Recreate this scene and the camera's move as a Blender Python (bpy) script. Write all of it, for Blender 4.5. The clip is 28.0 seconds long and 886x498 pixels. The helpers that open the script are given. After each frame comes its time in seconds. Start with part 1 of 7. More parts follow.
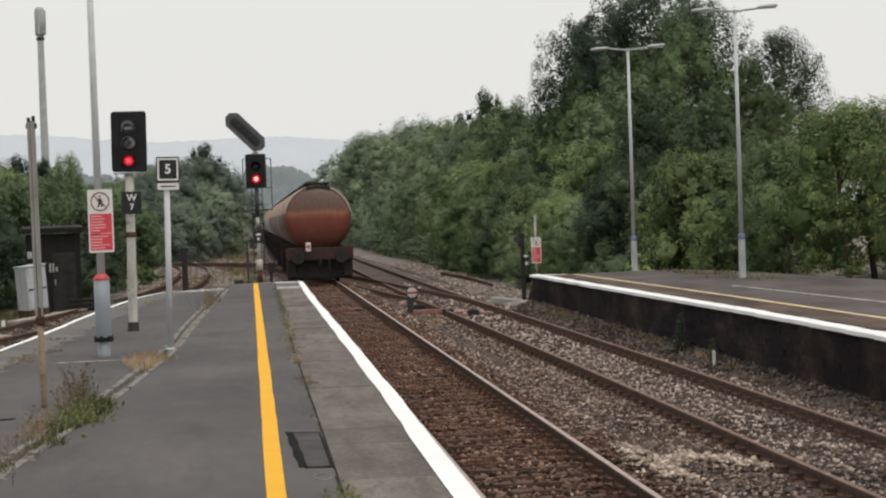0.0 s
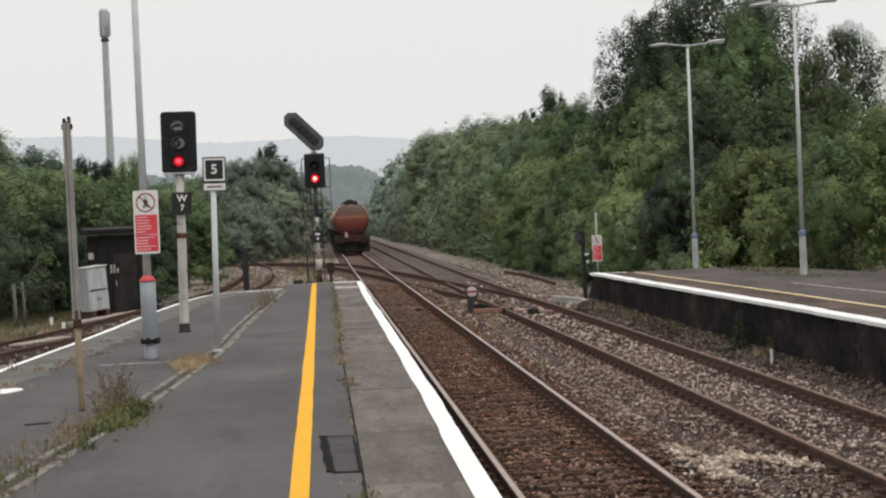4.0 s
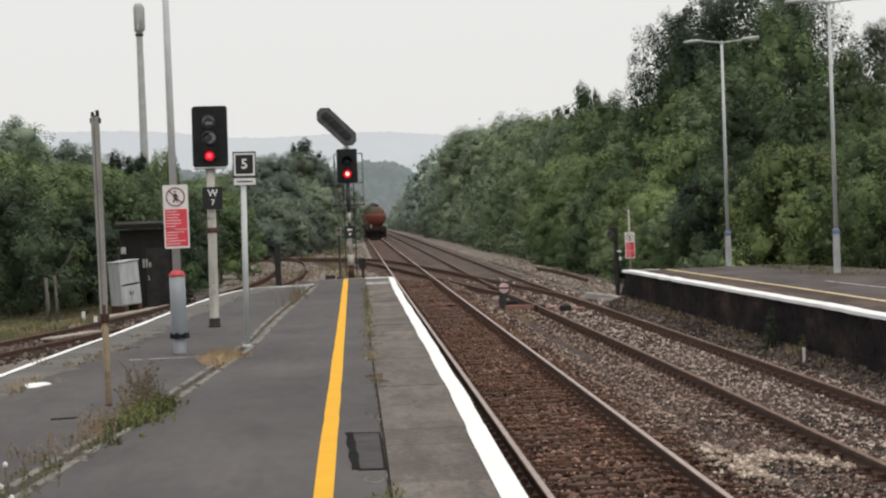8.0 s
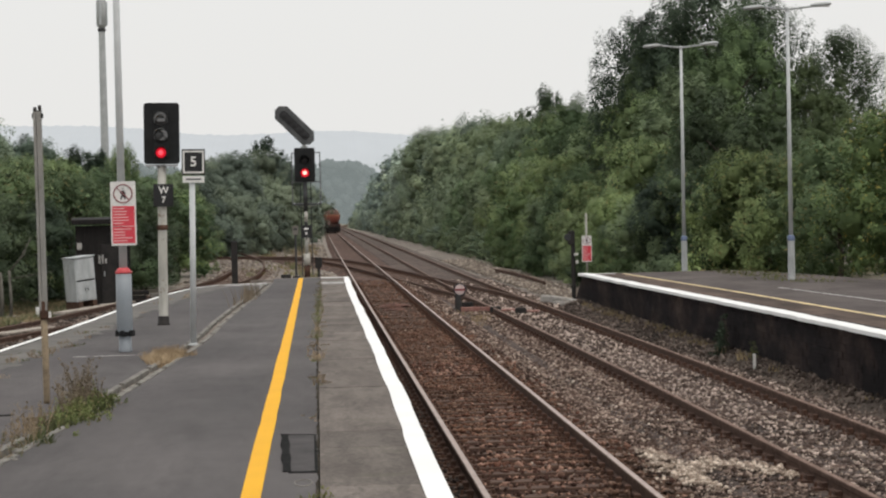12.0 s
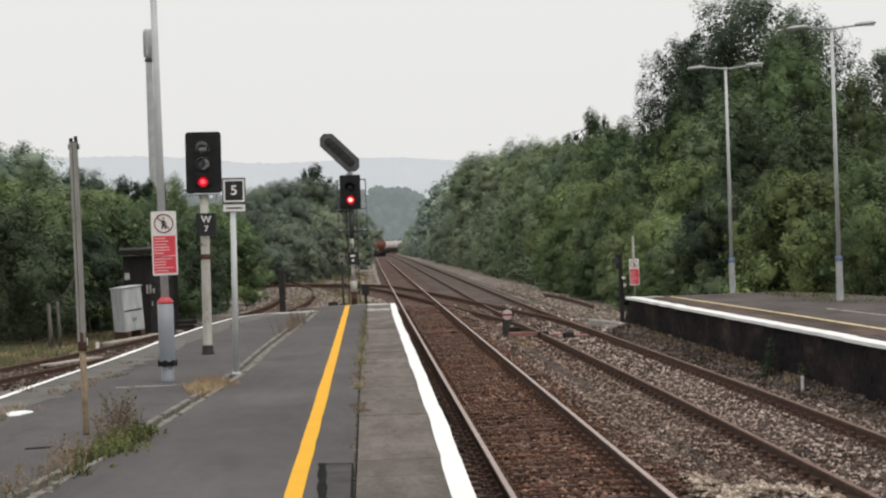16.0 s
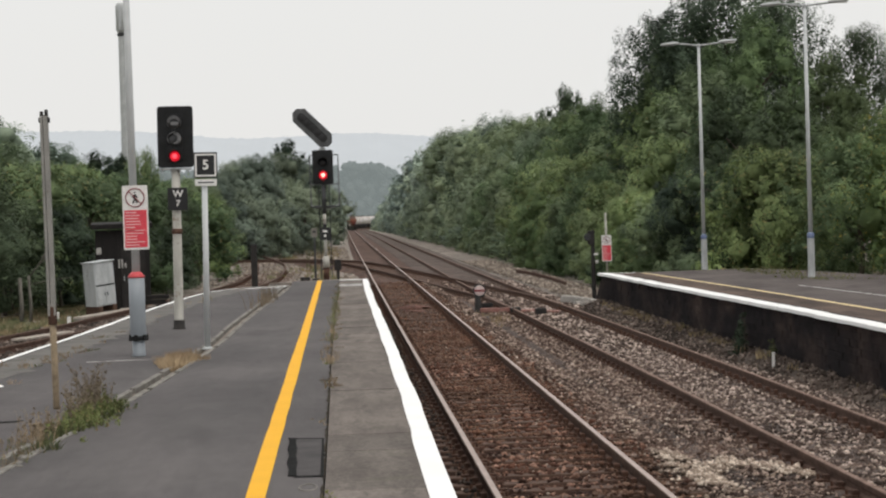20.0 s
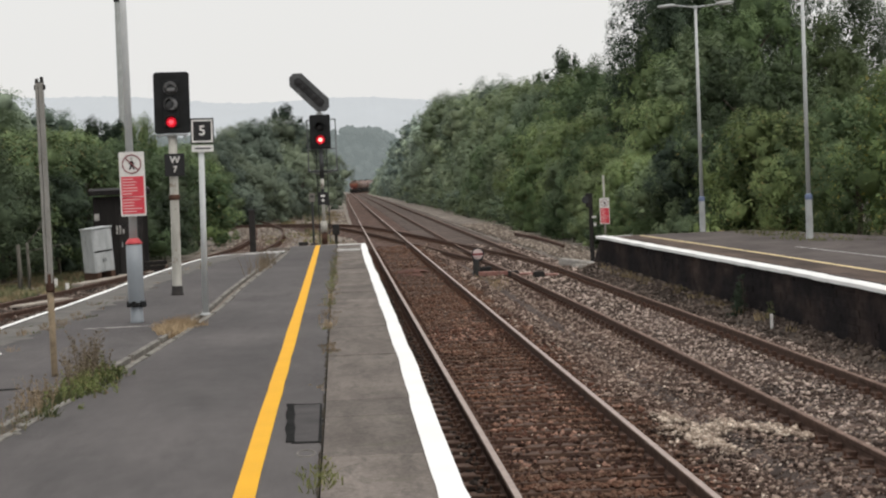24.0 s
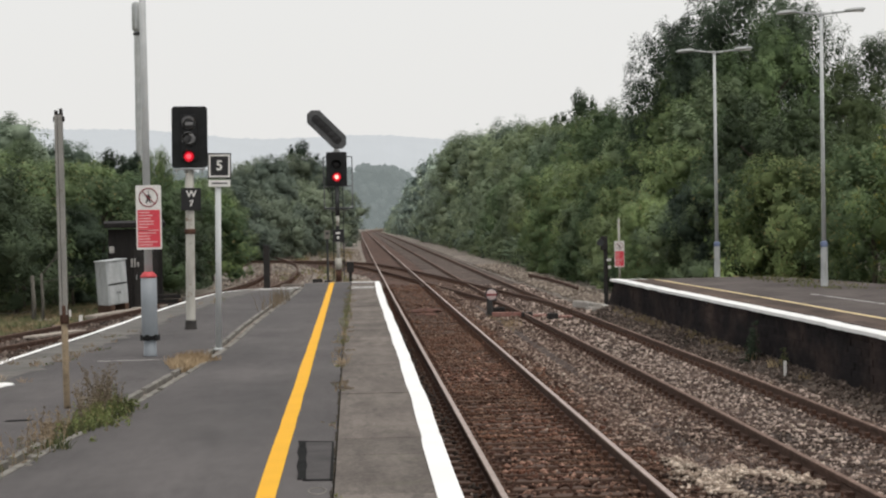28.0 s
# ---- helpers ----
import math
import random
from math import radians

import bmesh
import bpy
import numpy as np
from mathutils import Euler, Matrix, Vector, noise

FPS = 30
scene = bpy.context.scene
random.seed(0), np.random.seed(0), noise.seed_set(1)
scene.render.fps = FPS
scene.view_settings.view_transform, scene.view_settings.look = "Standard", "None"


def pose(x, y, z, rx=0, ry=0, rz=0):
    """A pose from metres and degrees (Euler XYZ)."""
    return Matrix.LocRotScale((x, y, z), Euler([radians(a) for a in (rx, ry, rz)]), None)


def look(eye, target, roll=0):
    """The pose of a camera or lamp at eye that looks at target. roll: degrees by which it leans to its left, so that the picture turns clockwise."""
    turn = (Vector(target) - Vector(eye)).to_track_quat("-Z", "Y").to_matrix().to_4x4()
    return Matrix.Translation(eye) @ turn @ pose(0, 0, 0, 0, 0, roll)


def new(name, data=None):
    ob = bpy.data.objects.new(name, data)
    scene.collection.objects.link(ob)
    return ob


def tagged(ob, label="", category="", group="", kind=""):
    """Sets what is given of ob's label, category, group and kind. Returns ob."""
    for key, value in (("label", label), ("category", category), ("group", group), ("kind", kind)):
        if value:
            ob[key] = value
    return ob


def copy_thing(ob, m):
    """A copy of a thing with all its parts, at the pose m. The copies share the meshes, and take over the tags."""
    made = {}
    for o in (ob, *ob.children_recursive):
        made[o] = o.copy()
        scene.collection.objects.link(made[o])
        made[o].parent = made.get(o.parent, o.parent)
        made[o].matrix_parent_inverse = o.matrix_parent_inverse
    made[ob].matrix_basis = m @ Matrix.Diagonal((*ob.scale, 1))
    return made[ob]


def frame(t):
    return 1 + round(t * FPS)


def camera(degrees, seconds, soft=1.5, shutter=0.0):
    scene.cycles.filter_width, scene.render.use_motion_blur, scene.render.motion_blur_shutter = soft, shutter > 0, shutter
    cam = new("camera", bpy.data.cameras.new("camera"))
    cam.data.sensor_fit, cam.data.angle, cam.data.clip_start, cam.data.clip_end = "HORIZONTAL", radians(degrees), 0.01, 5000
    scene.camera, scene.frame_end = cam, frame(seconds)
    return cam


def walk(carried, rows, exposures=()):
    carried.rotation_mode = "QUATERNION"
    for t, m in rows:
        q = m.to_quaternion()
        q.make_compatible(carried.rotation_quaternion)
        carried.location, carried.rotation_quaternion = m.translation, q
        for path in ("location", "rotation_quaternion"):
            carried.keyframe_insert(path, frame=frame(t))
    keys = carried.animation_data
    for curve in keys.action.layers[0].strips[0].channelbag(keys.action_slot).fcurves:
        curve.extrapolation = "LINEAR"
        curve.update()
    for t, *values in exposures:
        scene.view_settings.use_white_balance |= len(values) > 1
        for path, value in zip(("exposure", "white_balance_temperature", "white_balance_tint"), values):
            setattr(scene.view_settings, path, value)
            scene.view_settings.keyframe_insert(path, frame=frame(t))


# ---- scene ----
cam = camera(22.0, 28.0, soft=2.2)

# the walk: seconds, eye, target, roll
PATH = [
    (0, (-2.024, -58.715, 1.666), (-1.853, -56.723, 1.634), -2.2),
    (0.5, (-1.961, -58.65, 1.669), (-1.839, -56.654, 1.667), -2.1),
    (1, (-1.957, -58.53, 1.654), (-1.88, -56.531, 1.641), -2.2),
    (1.5, (-1.94, -58.629, 1.662), (-1.895, -56.63, 1.635), -2.2),
    (2, (-1.931, -58.505, 1.667), (-1.885, -56.506, 1.627), -2.1),
    (2.5, (-1.946, -58.479, 1.661), (-1.86, -56.482, 1.62), -2.2),
    (4.5, (-1.696, -58.368, 1.66), (-1.585, -56.371, 1.631), -2.6),
    (5, (-1.696, -58.32, 1.659), (-1.596, -56.323, 1.62), -2.7),
    (5.5, (-1.694, -58.329, 1.657), (-1.608, -56.331, 1.608), -2.7),
    (6, (-1.692, -58.313, 1.656), (-1.611, -56.315, 1.606), -2.4),
    (6.5, (-1.698, -58.308, 1.654), (-1.625, -56.309, 1.616), -2.1),
    (7, (-1.694, -58.308, 1.652), (-1.631, -56.309, 1.614), -2.1),
    (7.5, (-1.686, -58.333, 1.655), (-1.614, -56.335, 1.621), -2.2),
    (8, (-1.687, -58.302, 1.656), (-1.606, -56.303, 1.623), -2.3),
    (8.5, (-1.689, -58.325, 1.657), (-1.609, -56.327, 1.623), -2.3),
    (9, (-1.684, -58.305, 1.654), (-1.603, -56.307, 1.612), -2.1),
    (9.5, (-1.684, -58.337, 1.653), (-1.599, -56.34, 1.605), -1.8),
    (10, (-1.684, -58.323, 1.658), (-1.601, -56.325, 1.613), -1.8),
    (10.5, (-1.674, -58.308, 1.657), (-1.595, -56.31, 1.603), -1.7),
    (11, (-1.708, -58.203, 1.665), (-1.614, -56.207, 1.605), -1.2),
    (11.5, (-1.61, -58.216, 1.664), (-1.5, -56.22, 1.619), -1.1),
    (13.5, (-1.387, -58.111, 1.657), (-1.285, -56.114, 1.633), -2.2),
    (14, (-1.383, -58.109, 1.662), (-1.288, -56.111, 1.644), -2.0),
    (14.5, (-1.385, -58.089, 1.66), (-1.296, -56.091, 1.644), -2.1),
    (15, (-1.388, -58.081, 1.663), (-1.309, -56.082, 1.648), -2.3),
    (15.5, (-1.394, -58.098, 1.662), (-1.323, -56.099, 1.649), -2.3),
    (16, (-1.385, -58.084, 1.662), (-1.315, -56.085, 1.652), -2.2),
    (16.5, (-1.389, -58.097, 1.666), (-1.316, -56.098, 1.657), -2.0),
    (17, (-1.392, -58.088, 1.666), (-1.314, -56.09, 1.658), -2.0),
    (17.5, (-1.387, -58.081, 1.661), (-1.311, -56.083, 1.652), -2.1),
    (18, (-1.382, -58.076, 1.663), (-1.298, -56.077, 1.646), -2.1),
    (18.5, (-1.382, -58.068, 1.667), (-1.289, -56.07, 1.65), -2.1),
    (19, (-1.372, -58.075, 1.662), (-1.281, -56.077, 1.651), -2.2),
    (19.5, (-1.373, -58.076, 1.668), (-1.284, -56.078, 1.651), -2.1),
    (20, (-1.372, -58.062, 1.654), (-1.279, -56.064, 1.622), -2.0),
    (20.5, (-1.374, -58.05, 1.665), (-1.28, -56.053, 1.623), -2.1),
    (21, (-1.366, -58.059, 1.656), (-1.278, -56.061, 1.615), -2.5),
    (21.5, (-1.368, -58.038, 1.655), (-1.296, -56.04, 1.613), -2.6),
    (23.5, (-1.357, -58.068, 1.669), (-1.266, -56.071, 1.603), -2.4),
    (24, (-1.358, -58.051, 1.663), (-1.265, -56.054, 1.599), -2.4),
    (24.5, (-1.357, -58.076, 1.668), (-1.26, -56.08, 1.597), -2.2),
    (25, (-1.358, -58.067, 1.664), (-1.259, -56.071, 1.597), -1.7),
    (25.5, (-1.362, -58.091, 1.666), (-1.269, -56.093, 1.61), -1.5),
    (26, (-1.365, -58.048, 1.668), (-1.273, -56.051, 1.611), -1.5),
    (26.5, (-1.366, -58.057, 1.66), (-1.275, -56.06, 1.606), -1.4),
    (27, (-1.369, -58.081, 1.671), (-1.281, -56.084, 1.629), -1.3),
    (27.5, (-1.375, -58.093, 1.669), (-1.289, -56.095, 1.636), -1.2),
    (28, (-1.372, -58.039, 1.666), (-1.29, -56.041, 1.637), -1.2),
]
walk(cam, [(t, look(eye, target, roll)) for t, eye, target, roll in PATH], [(0, -0.03, 6520, 10), (0.6, -0.05, 6370, 10), (1.5, -0.03, 6370, 10), (2.5, 0.015, 6500, 10), (28, 0.015, 6500, 10)])

# ---- sky and sun: an even overcast ----
SUN_ELEVATION, SUN_TURN = radians(66), radians(148)
world = bpy.data.worlds.new("overcast_sky")
scene.world = world
world.use_nodes = True
wn, wl = world.node_tree.nodes, world.node_tree.links
sky = wn.new("ShaderNodeTexSky")
sky.sky_type, sky.sun_disc = "NISHITA", False
sky.sun_elevation, sky.sun_rotation = SUN_ELEVATION, SUN_TURN
sky.air_density, sky.dust_density, sky.ozone_density = 1.0, 6.0, 1.0
sky_dim = wn.new("ShaderNodeVectorMath")
sky_dim.operation = "SCALE"
sky_dim.inputs["Scale"].default_value = 0.1
wl.new(sky.outputs[0], sky_dim.inputs[0])
cloud = wn.new("ShaderNodeMix")
cloud.data_type = "RGBA"
cloud.inputs["Factor"].default_value = 0.88
cloud.inputs["B"].default_value = (0.905, 0.9, 0.88, 1)
wl.new(sky_dim.outputs[0], cloud.inputs["A"])
wl.new(cloud.outputs["Result"], wn["Background"].inputs["Color"])
wn["Background"].inputs["Strength"].default_value = 1.0
sun = new("sun", bpy.data.lights.new("sun", "SUN"))
sun.data.energy, sun.data.angle, sun.data.color = 1.3, radians(28), (1.0, 0.96, 0.9)
sun.matrix_world = look((14, -22, 60), (0, 0, 0))


# ---- materials ----
class Nodes:
    """A short hand for node materials."""

    def __init__(self, name):
        self.mat = bpy.data.materials.new(name)
        self.mat.use_nodes = True
        self.tree = self.mat.node_tree
        self.bsdf = self.tree.nodes["Principled BSDF"]
        self.place = self.add("ShaderNodeTexCoord").outputs["Object"]

    def add(self, kind, **inputs):
        node = self.tree.nodes.new(kind)
        for key, value in inputs.items():
            self.put(node.inputs[key.replace("_", " ")], value)
        return node

    def put(self, socket, value):
        if isinstance(value, bpy.types.NodeSocket):
            self.tree.links.new(value, socket)
        else:
            socket.default_value = value

    def noise(self, scale, detail=4.0, rough=0.55, stretch=None, world=False):
        where = self.add("ShaderNodeNewGeometry").outputs["Position"] if world else self.place
        if stretch:
            m = self.add("ShaderNodeMapping", Vector=where)
            m.inputs["Scale"].default_value = stretch
            where = m.outputs[0]
        n = self.add("ShaderNodeTexNoise", Vector=where, Scale=scale, Detail=detail, Roughness=rough)
        return n.outputs["Fac"]

    def ramp(self, fac, *stops):
        r = self.add("ShaderNodeValToRGB", Fac=fac)
        e = r.color_ramp.elements
        while len(e) < len(stops):
            e.new(0.5)
        for el, (at, col) in zip(e, stops):
            el.position = at
            el.color = (*col, 1) if isinstance(col, tuple) else (col, col, col, 1)
        return r.outputs["Color"]

    def mix(self, fac, a, b, how="MIX"):
        m = self.add("ShaderNodeMix")
        m.data_type, m.blend_type = "RGBA", how
        self.put(m.inputs["Factor"], fac)
        for key, v in (("A", a), ("B", b)):
            self.put(m.inputs[key], (*v, 1) if isinstance(v, tuple) else v)
        return m.outputs["Result"]

    def random(self):
        return self.add("ShaderNodeObjectInfo").outputs["Random"]

    def island(self):
        return self.add("ShaderNodeNewGeometry").outputs["Random Per Island"]

    def bump(self, height, strength=0.4, distance=0.02):
        b = self.add("ShaderNodeBump", Height=height, Strength=strength, Distance=distance)
        self.put(self.bsdf.inputs["Normal"], b.outputs[0])

    def done(self, color, rough=0.8, metal=0.0, spec=0.5):
        self.put(self.bsdf.inputs["Base Color"], (*color, 1) if isinstance(color, tuple) else color)
        self.put(self.bsdf.inputs["Roughness"], rough)
        self.put(self.bsdf.inputs["Metallic"], metal)
        self.put(self.bsdf.inputs["Specular IOR Level"], spec)
        return self.mat


def worn(name, a, b, scale=6.0, rough=0.7, metal=0.0, fine=60.0, bump=0.15, dirt=None, dirt_at=0.6, spec=0.4, stretch=None, grit=0.35):
    """Two tones of one surface, fine grain over it, and patches of dirt or rust."""
    n = Nodes(name)
    col = n.mix(n.ramp(n.noise(scale, 5, stretch=stretch), (0.35, 0.0), (0.65, 1.0)), a, b)
    grain = n.noise(fine, 3)
    col = n.mix(grit, col, n.ramp(grain, (0.3, 0.55), (0.7, 1.25)), "MULTIPLY")
    if dirt:
        col = n.mix(n.ramp(n.noise(scale * 2.3, 6, 0.65), (dirt_at, 0.0), (dirt_at + 0.12, 1.0)), col, dirt)
    n.bump(grain, bump, 0.01)
    return n.done(col, rough, metal, spec)


def asphalt_mat():
    n = Nodes("platform_asphalt")
    patches = n.noise(0.25, 4, world=True)
    streak = n.noise(1.0, 5, stretch=(1.1, 0.22, 1), world=True)
    grain = n.noise(140, 2, world=True)
    col = n.mix(n.ramp(patches, (0.35, 0.0), (0.65, 1.0)), (0.076, 0.0695, 0.0705), (0.11, 0.1005, 0.1))
    col = n.mix(0.75, col, n.ramp(streak, (0.3, 0.7), (0.7, 1.22)), "MULTIPLY")
    col = n.mix(0.5, col, n.ramp(n.noise(0.9, 6, 0.7, stretch=(2.0, 0.3, 1), world=True), (0.52, 1.0), (0.66, 0.62)), "MULTIPLY")
    col = n.mix(0.45, col, n.ramp(n.noise(5, 5, 0.7, stretch=(1.4, 0.3, 1), world=True), (0.3, 0.75), (0.7, 1.25)), "MULTIPLY")
    col = n.mix(0.5, col, n.ramp(grain, (0.3, 0.6), (0.7, 1.35)), "MULTIPLY")
    n.bump(grain, 0.35, 0.006)
    return n.done(col, n.ramp(streak, (0.3, 0.8), (0.7, 0.98)), 0, 0.25)


def slab_mat():
    n = Nodes("concrete_slab")
    stain = n.noise(1.6, 6, 0.66, stretch=(1.6, 0.35, 1), world=True)
    grain = n.noise(90, 3, world=True)
    col = n.mix(n.ramp(stain, (0.3, 0.0), (0.7, 1.0)), (0.092, 0.077, 0.068), (0.195, 0.168, 0.149))
    tone = n.ramp(n.random(), (0.0, 0.8), (1.0, 1.15))
    col = n.mix(1.0, col, tone, "MULTIPLY")
    spots = n.ramp(n.noise(5, 6, 0.7, stretch=(1.3, 0.3, 1), world=True), (0.52, 0.0), (0.7, 0.8))
    col = n.mix(spots, col, (0.07, 0.062, 0.053))
    col = n.mix(0.6, col, n.ramp(grain, (0.3, 0.7), (0.7, 1.25)), "MULTIPLY")
    speck = n.noise(26, 5, 0.75, stretch=(1.0, 0.45, 1), world=True)
    col = n.mix(0.7, col, n.ramp(speck, (0.34, 0.62), (0.5, 1.0), (0.66, 1.34)), "MULTIPLY")
    col = n.mix(n.ramp(n.noise(2.3, 6, 0.7, world=True), (0.58, 0.0), (0.72, 0.45)), col, (0.085, 0.085, 0.05))
    n.bump(grain, 0.3, 0.006)
    return n.done(col, 0.9, 0, 0.25)


def paint_mat(name, col, worn_to, at=0.66, scale=5):
    n = Nodes(name)
    wear = n.ramp(n.noise(scale, 8, 0.7, world=True), (at, 0.0), (at + 0.08, 1.0))
    c = n.mix(wear, col, worn_to)
    c = n.mix(0.3, c, n.ramp(n.noise(1.6, 4, world=True), (0.3, 0.8), (0.7, 1.1)), "MULTIPLY")
    n.bump(n.noise(90, 3, world=True), 0.25, 0.005)
    return n.done(c, 0.75, 0, 0.3)


def stone_mat(name, dark, light, warm, island=True):
    n = Nodes(name)
    big = n.noise(0.45, 4, world=True)
    col = n.mix(n.ramp(big, (0.35, 0.0), (0.65, 1.0)), dark, warm)
    col = n.mix(0.8, col, n.ramp(n.noise(1.2, 4, 0.65, stretch=(1.5, 0.7, 1), world=True), (0.36, 0.55), (0.64, 1.3)), "MULTIPLY")
    pick = n.island() if island else n.noise(38, 3, 0.7, world=True)
    col = n.mix(n.ramp(pick, (0.58, 0.0), (0.92 if island else 0.75, 1.0 if island else 0.75)), col, light)
    col = n.mix(0.5, col, n.ramp(n.noise(60, 3, world=True), (0.3, 0.6), (0.7, 1.3)), "MULTIPLY")
    n.bump(n.noise(55, 4, 0.7, world=True), 0.8, 0.03)
    return n.done(col, 0.92, 0, 0.2)


LEAF_TONES, INNER = {}, {}


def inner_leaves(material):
    """The leaves inside a crown: the same greens darkened a little as inner shade, with no dry leaves."""
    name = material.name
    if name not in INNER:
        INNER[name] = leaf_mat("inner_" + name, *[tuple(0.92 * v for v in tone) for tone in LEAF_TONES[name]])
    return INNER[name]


def leaf_mat(name, dark, light, dry=None, dry_at=0.93):
    n = Nodes(name)
    LEAF_TONES[name] = (dark, light)
    clump = n.ramp(n.noise(1.1, 3), (0.36, 0.0), (0.64, 1.0))
    tone = n.mix(0.22, clump, n.island())
    col = n.mix(tone, dark, light)
    patch = n.ramp(n.noise(0.26, 3, world=True), (0.35, 0.66), (0.65, 1.26))
    col = n.mix(1.0, col, patch, "MULTIPLY")
    fine = n.noise(11, 3, 0.7)
    col = n.mix(1.0, col, n.ramp(fine, (0.35, 0.9), (0.65, 1.08)), "MULTIPLY")
    per = n.ramp(n.random(), (0.0, (0.6, 0.65, 0.7)), (0.5, (1.0, 1.0, 1.0)), (1.0, (1.3, 1.25, 1.08)))
    col = n.mix(1.0, col, per, "MULTIPLY")
    if dry:
        col = n.mix(n.ramp(n.island(), (dry_at, 0.0), (dry_at + 0.04, 1.0)), col, dry)
    n.bump(fine, 0.4, 0.1)
    n.done(col, 0.7, 0, 0.2)
    tl = n.add("ShaderNodeBsdfTranslucent", Color=col)
    mx = n.add("ShaderNodeMixShader")
    mx.inputs[0].default_value = 0.22
    n.tree.links.new(n.bsdf.outputs[0], mx.inputs[1])
    n.tree.links.new(tl.outputs[0], mx.inputs[2])
    n.tree.links.new(mx.outputs[0], n.tree.nodes["Material Output"].inputs["Surface"])
    return n.mat


def brick_mat():
    """Brick under decades of soot, with rusty-brown washes."""
    n = Nodes("sooty_brick")
    wash = n.ramp(n.noise(0.7, 6, 0.65, stretch=(1, 1, 1.6), world=True), (0.47, 0.0), (0.72, 1.0))
    col = n.mix(wash, (0.018, 0.0155, 0.0165), (0.07, 0.05, 0.044))
    col = n.mix(1.0, col, n.ramp(n.random(), (0.0, 0.8), (1.0, 1.25)), "MULTIPLY")
    grain = n.noise(40, 4, 0.7, world=True)
    col = n.mix(0.8, col, n.ramp(grain, (0.3, 0.45), (0.7, 1.7)), "MULTIPLY")
    n.bump(n.noise(14, 5, 0.75, world=True), 0.9, 0.03)
    return n.done(col, 0.95, 0, 0.1)


def glow_mat(name, col, strength):
    n = Nodes(name)
    n.put(n.bsdf.inputs["Emission Color"], (*col, 1))
    n.put(n.bsdf.inputs["Emission Strength"], strength)
    return n.done(col, 0.3)


ASPHALT = asphalt_mat()
PATCH = worn("tar_patch", (0.062, 0.058, 0.059), (0.088, 0.082, 0.082), 3, 0.95, spec=0.12)
TAR = worn("fresh_tar", (0.012, 0.012, 0.012), (0.022, 0.022, 0.022), 6, 0.95, spec=0.04)
SLAB = slab_mat()
KERB = worn("kerb_concrete", (0.15, 0.14, 0.125), (0.24, 0.225, 0.2), 3, 0.9, dirt=(0.06, 0.065, 0.045), dirt_at=0.55)
WHITE_LINE = paint_mat("white_edge_paint", (0.86, 0.86, 0.85), (0.42, 0.4, 0.37))
YELLOW_LINE = paint_mat("yellow_line_paint", (0.80, 0.415, 0.012), (0.5, 0.31, 0.05), 0.7)
PALE_LINE = paint_mat("faded_yellow_paint", (0.76, 0.6, 0.33), (0.3, 0.25, 0.18), 0.54)
FADED_WHITE = paint_mat("faded_white_paint", (0.42, 0.41, 0.39), (0.14, 0.13, 0.13), 0.5)
BALLAST = stone_mat("grey_ballast", (0.066, 0.047, 0.039), (0.68, 0.55, 0.475), (0.165, 0.119, 0.1))
BALLAST_DIRTY = stone_mat("dirty_ballast", (0.06, 0.039, 0.031), (0.46, 0.35, 0.29), (0.132, 0.087, 0.069))
BALLAST_BED = stone_mat("grey_ballast_bed", (0.085, 0.065, 0.057), (0.23, 0.185, 0.165), (0.135, 0.103, 0.09), False)
RUSTY = stone_mat("rusty_ballast", (0.058, 0.031, 0.0235), (0.42, 0.25, 0.185), (0.18, 0.082, 0.054))
RUSTY_BED = stone_mat("rusty_ballast_bed", (0.085, 0.056, 0.0464), (0.195, 0.138, 0.117), (0.14, 0.085, 0.067), False)
PALE_STONES = stone_mat("pale_ballast", (0.36, 0.28, 0.22), (0.86, 0.73, 0.61), (0.53, 0.42, 0.34))
DIRT = stone_mat("track_dirt", (0.2, 0.172, 0.15), (0.43, 0.385, 0.345), (0.28, 0.24, 0.208), False)
RAIL_SIDE = worn("rusty_rail", (0.06, 0.034, 0.025), (0.115, 0.063, 0.044), 8, 0.9, fine=90, spec=0.2)
RAIL_WEB = worn("brown_rail_web", (0.074, 0.044, 0.033), (0.13, 0.082, 0.062), 8, 0.9, fine=90, spec=0.2)
RAIL_TOP = worn("polished_rail_head", (0.37, 0.285, 0.25), (0.46, 0.365, 0.325), 4, 0.5, 0.3, bump=0.03)
RAIL_MID = worn("dulled_rail_head", (0.15, 0.1, 0.08), (0.25, 0.172, 0.14), 4, 0.85, 0.0, bump=0.03, spec=0.15)
RAIL_DULL = worn("rusted_rail_head", (0.09, 0.057, 0.044), (0.145, 0.095, 0.074), 5, 0.85, 0.0, spec=0.15)
SLEEPER = worn("tarred_sleeper", (0.062, 0.034, 0.024), (0.115, 0.068, 0.047), 5, 0.9, fine=40, stretch=(1, 6, 1))
BRICK = brick_mat()
MORTAR = worn("sooty_mortar", (0.016, 0.014, 0.014), (0.034, 0.028, 0.026), 4, 0.95, spec=0.1)
STEEL = worn("galvanised_steel", (0.36, 0.375, 0.375), (0.44, 0.455, 0.455), 3, 0.6, 0.1, bump=0.05, grit=0.12)
PALE_STEEL = worn("pale_grey_steel", (0.47, 0.49, 0.495), (0.56, 0.58, 0.585), 3, 0.6, 0.0, bump=0.05, grit=0.1)
BLUE_GREY = worn("blue_grey_paint", (0.23, 0.255, 0.28), (0.28, 0.305, 0.33), 2, 0.5, bump=0.04, grit=0.1)
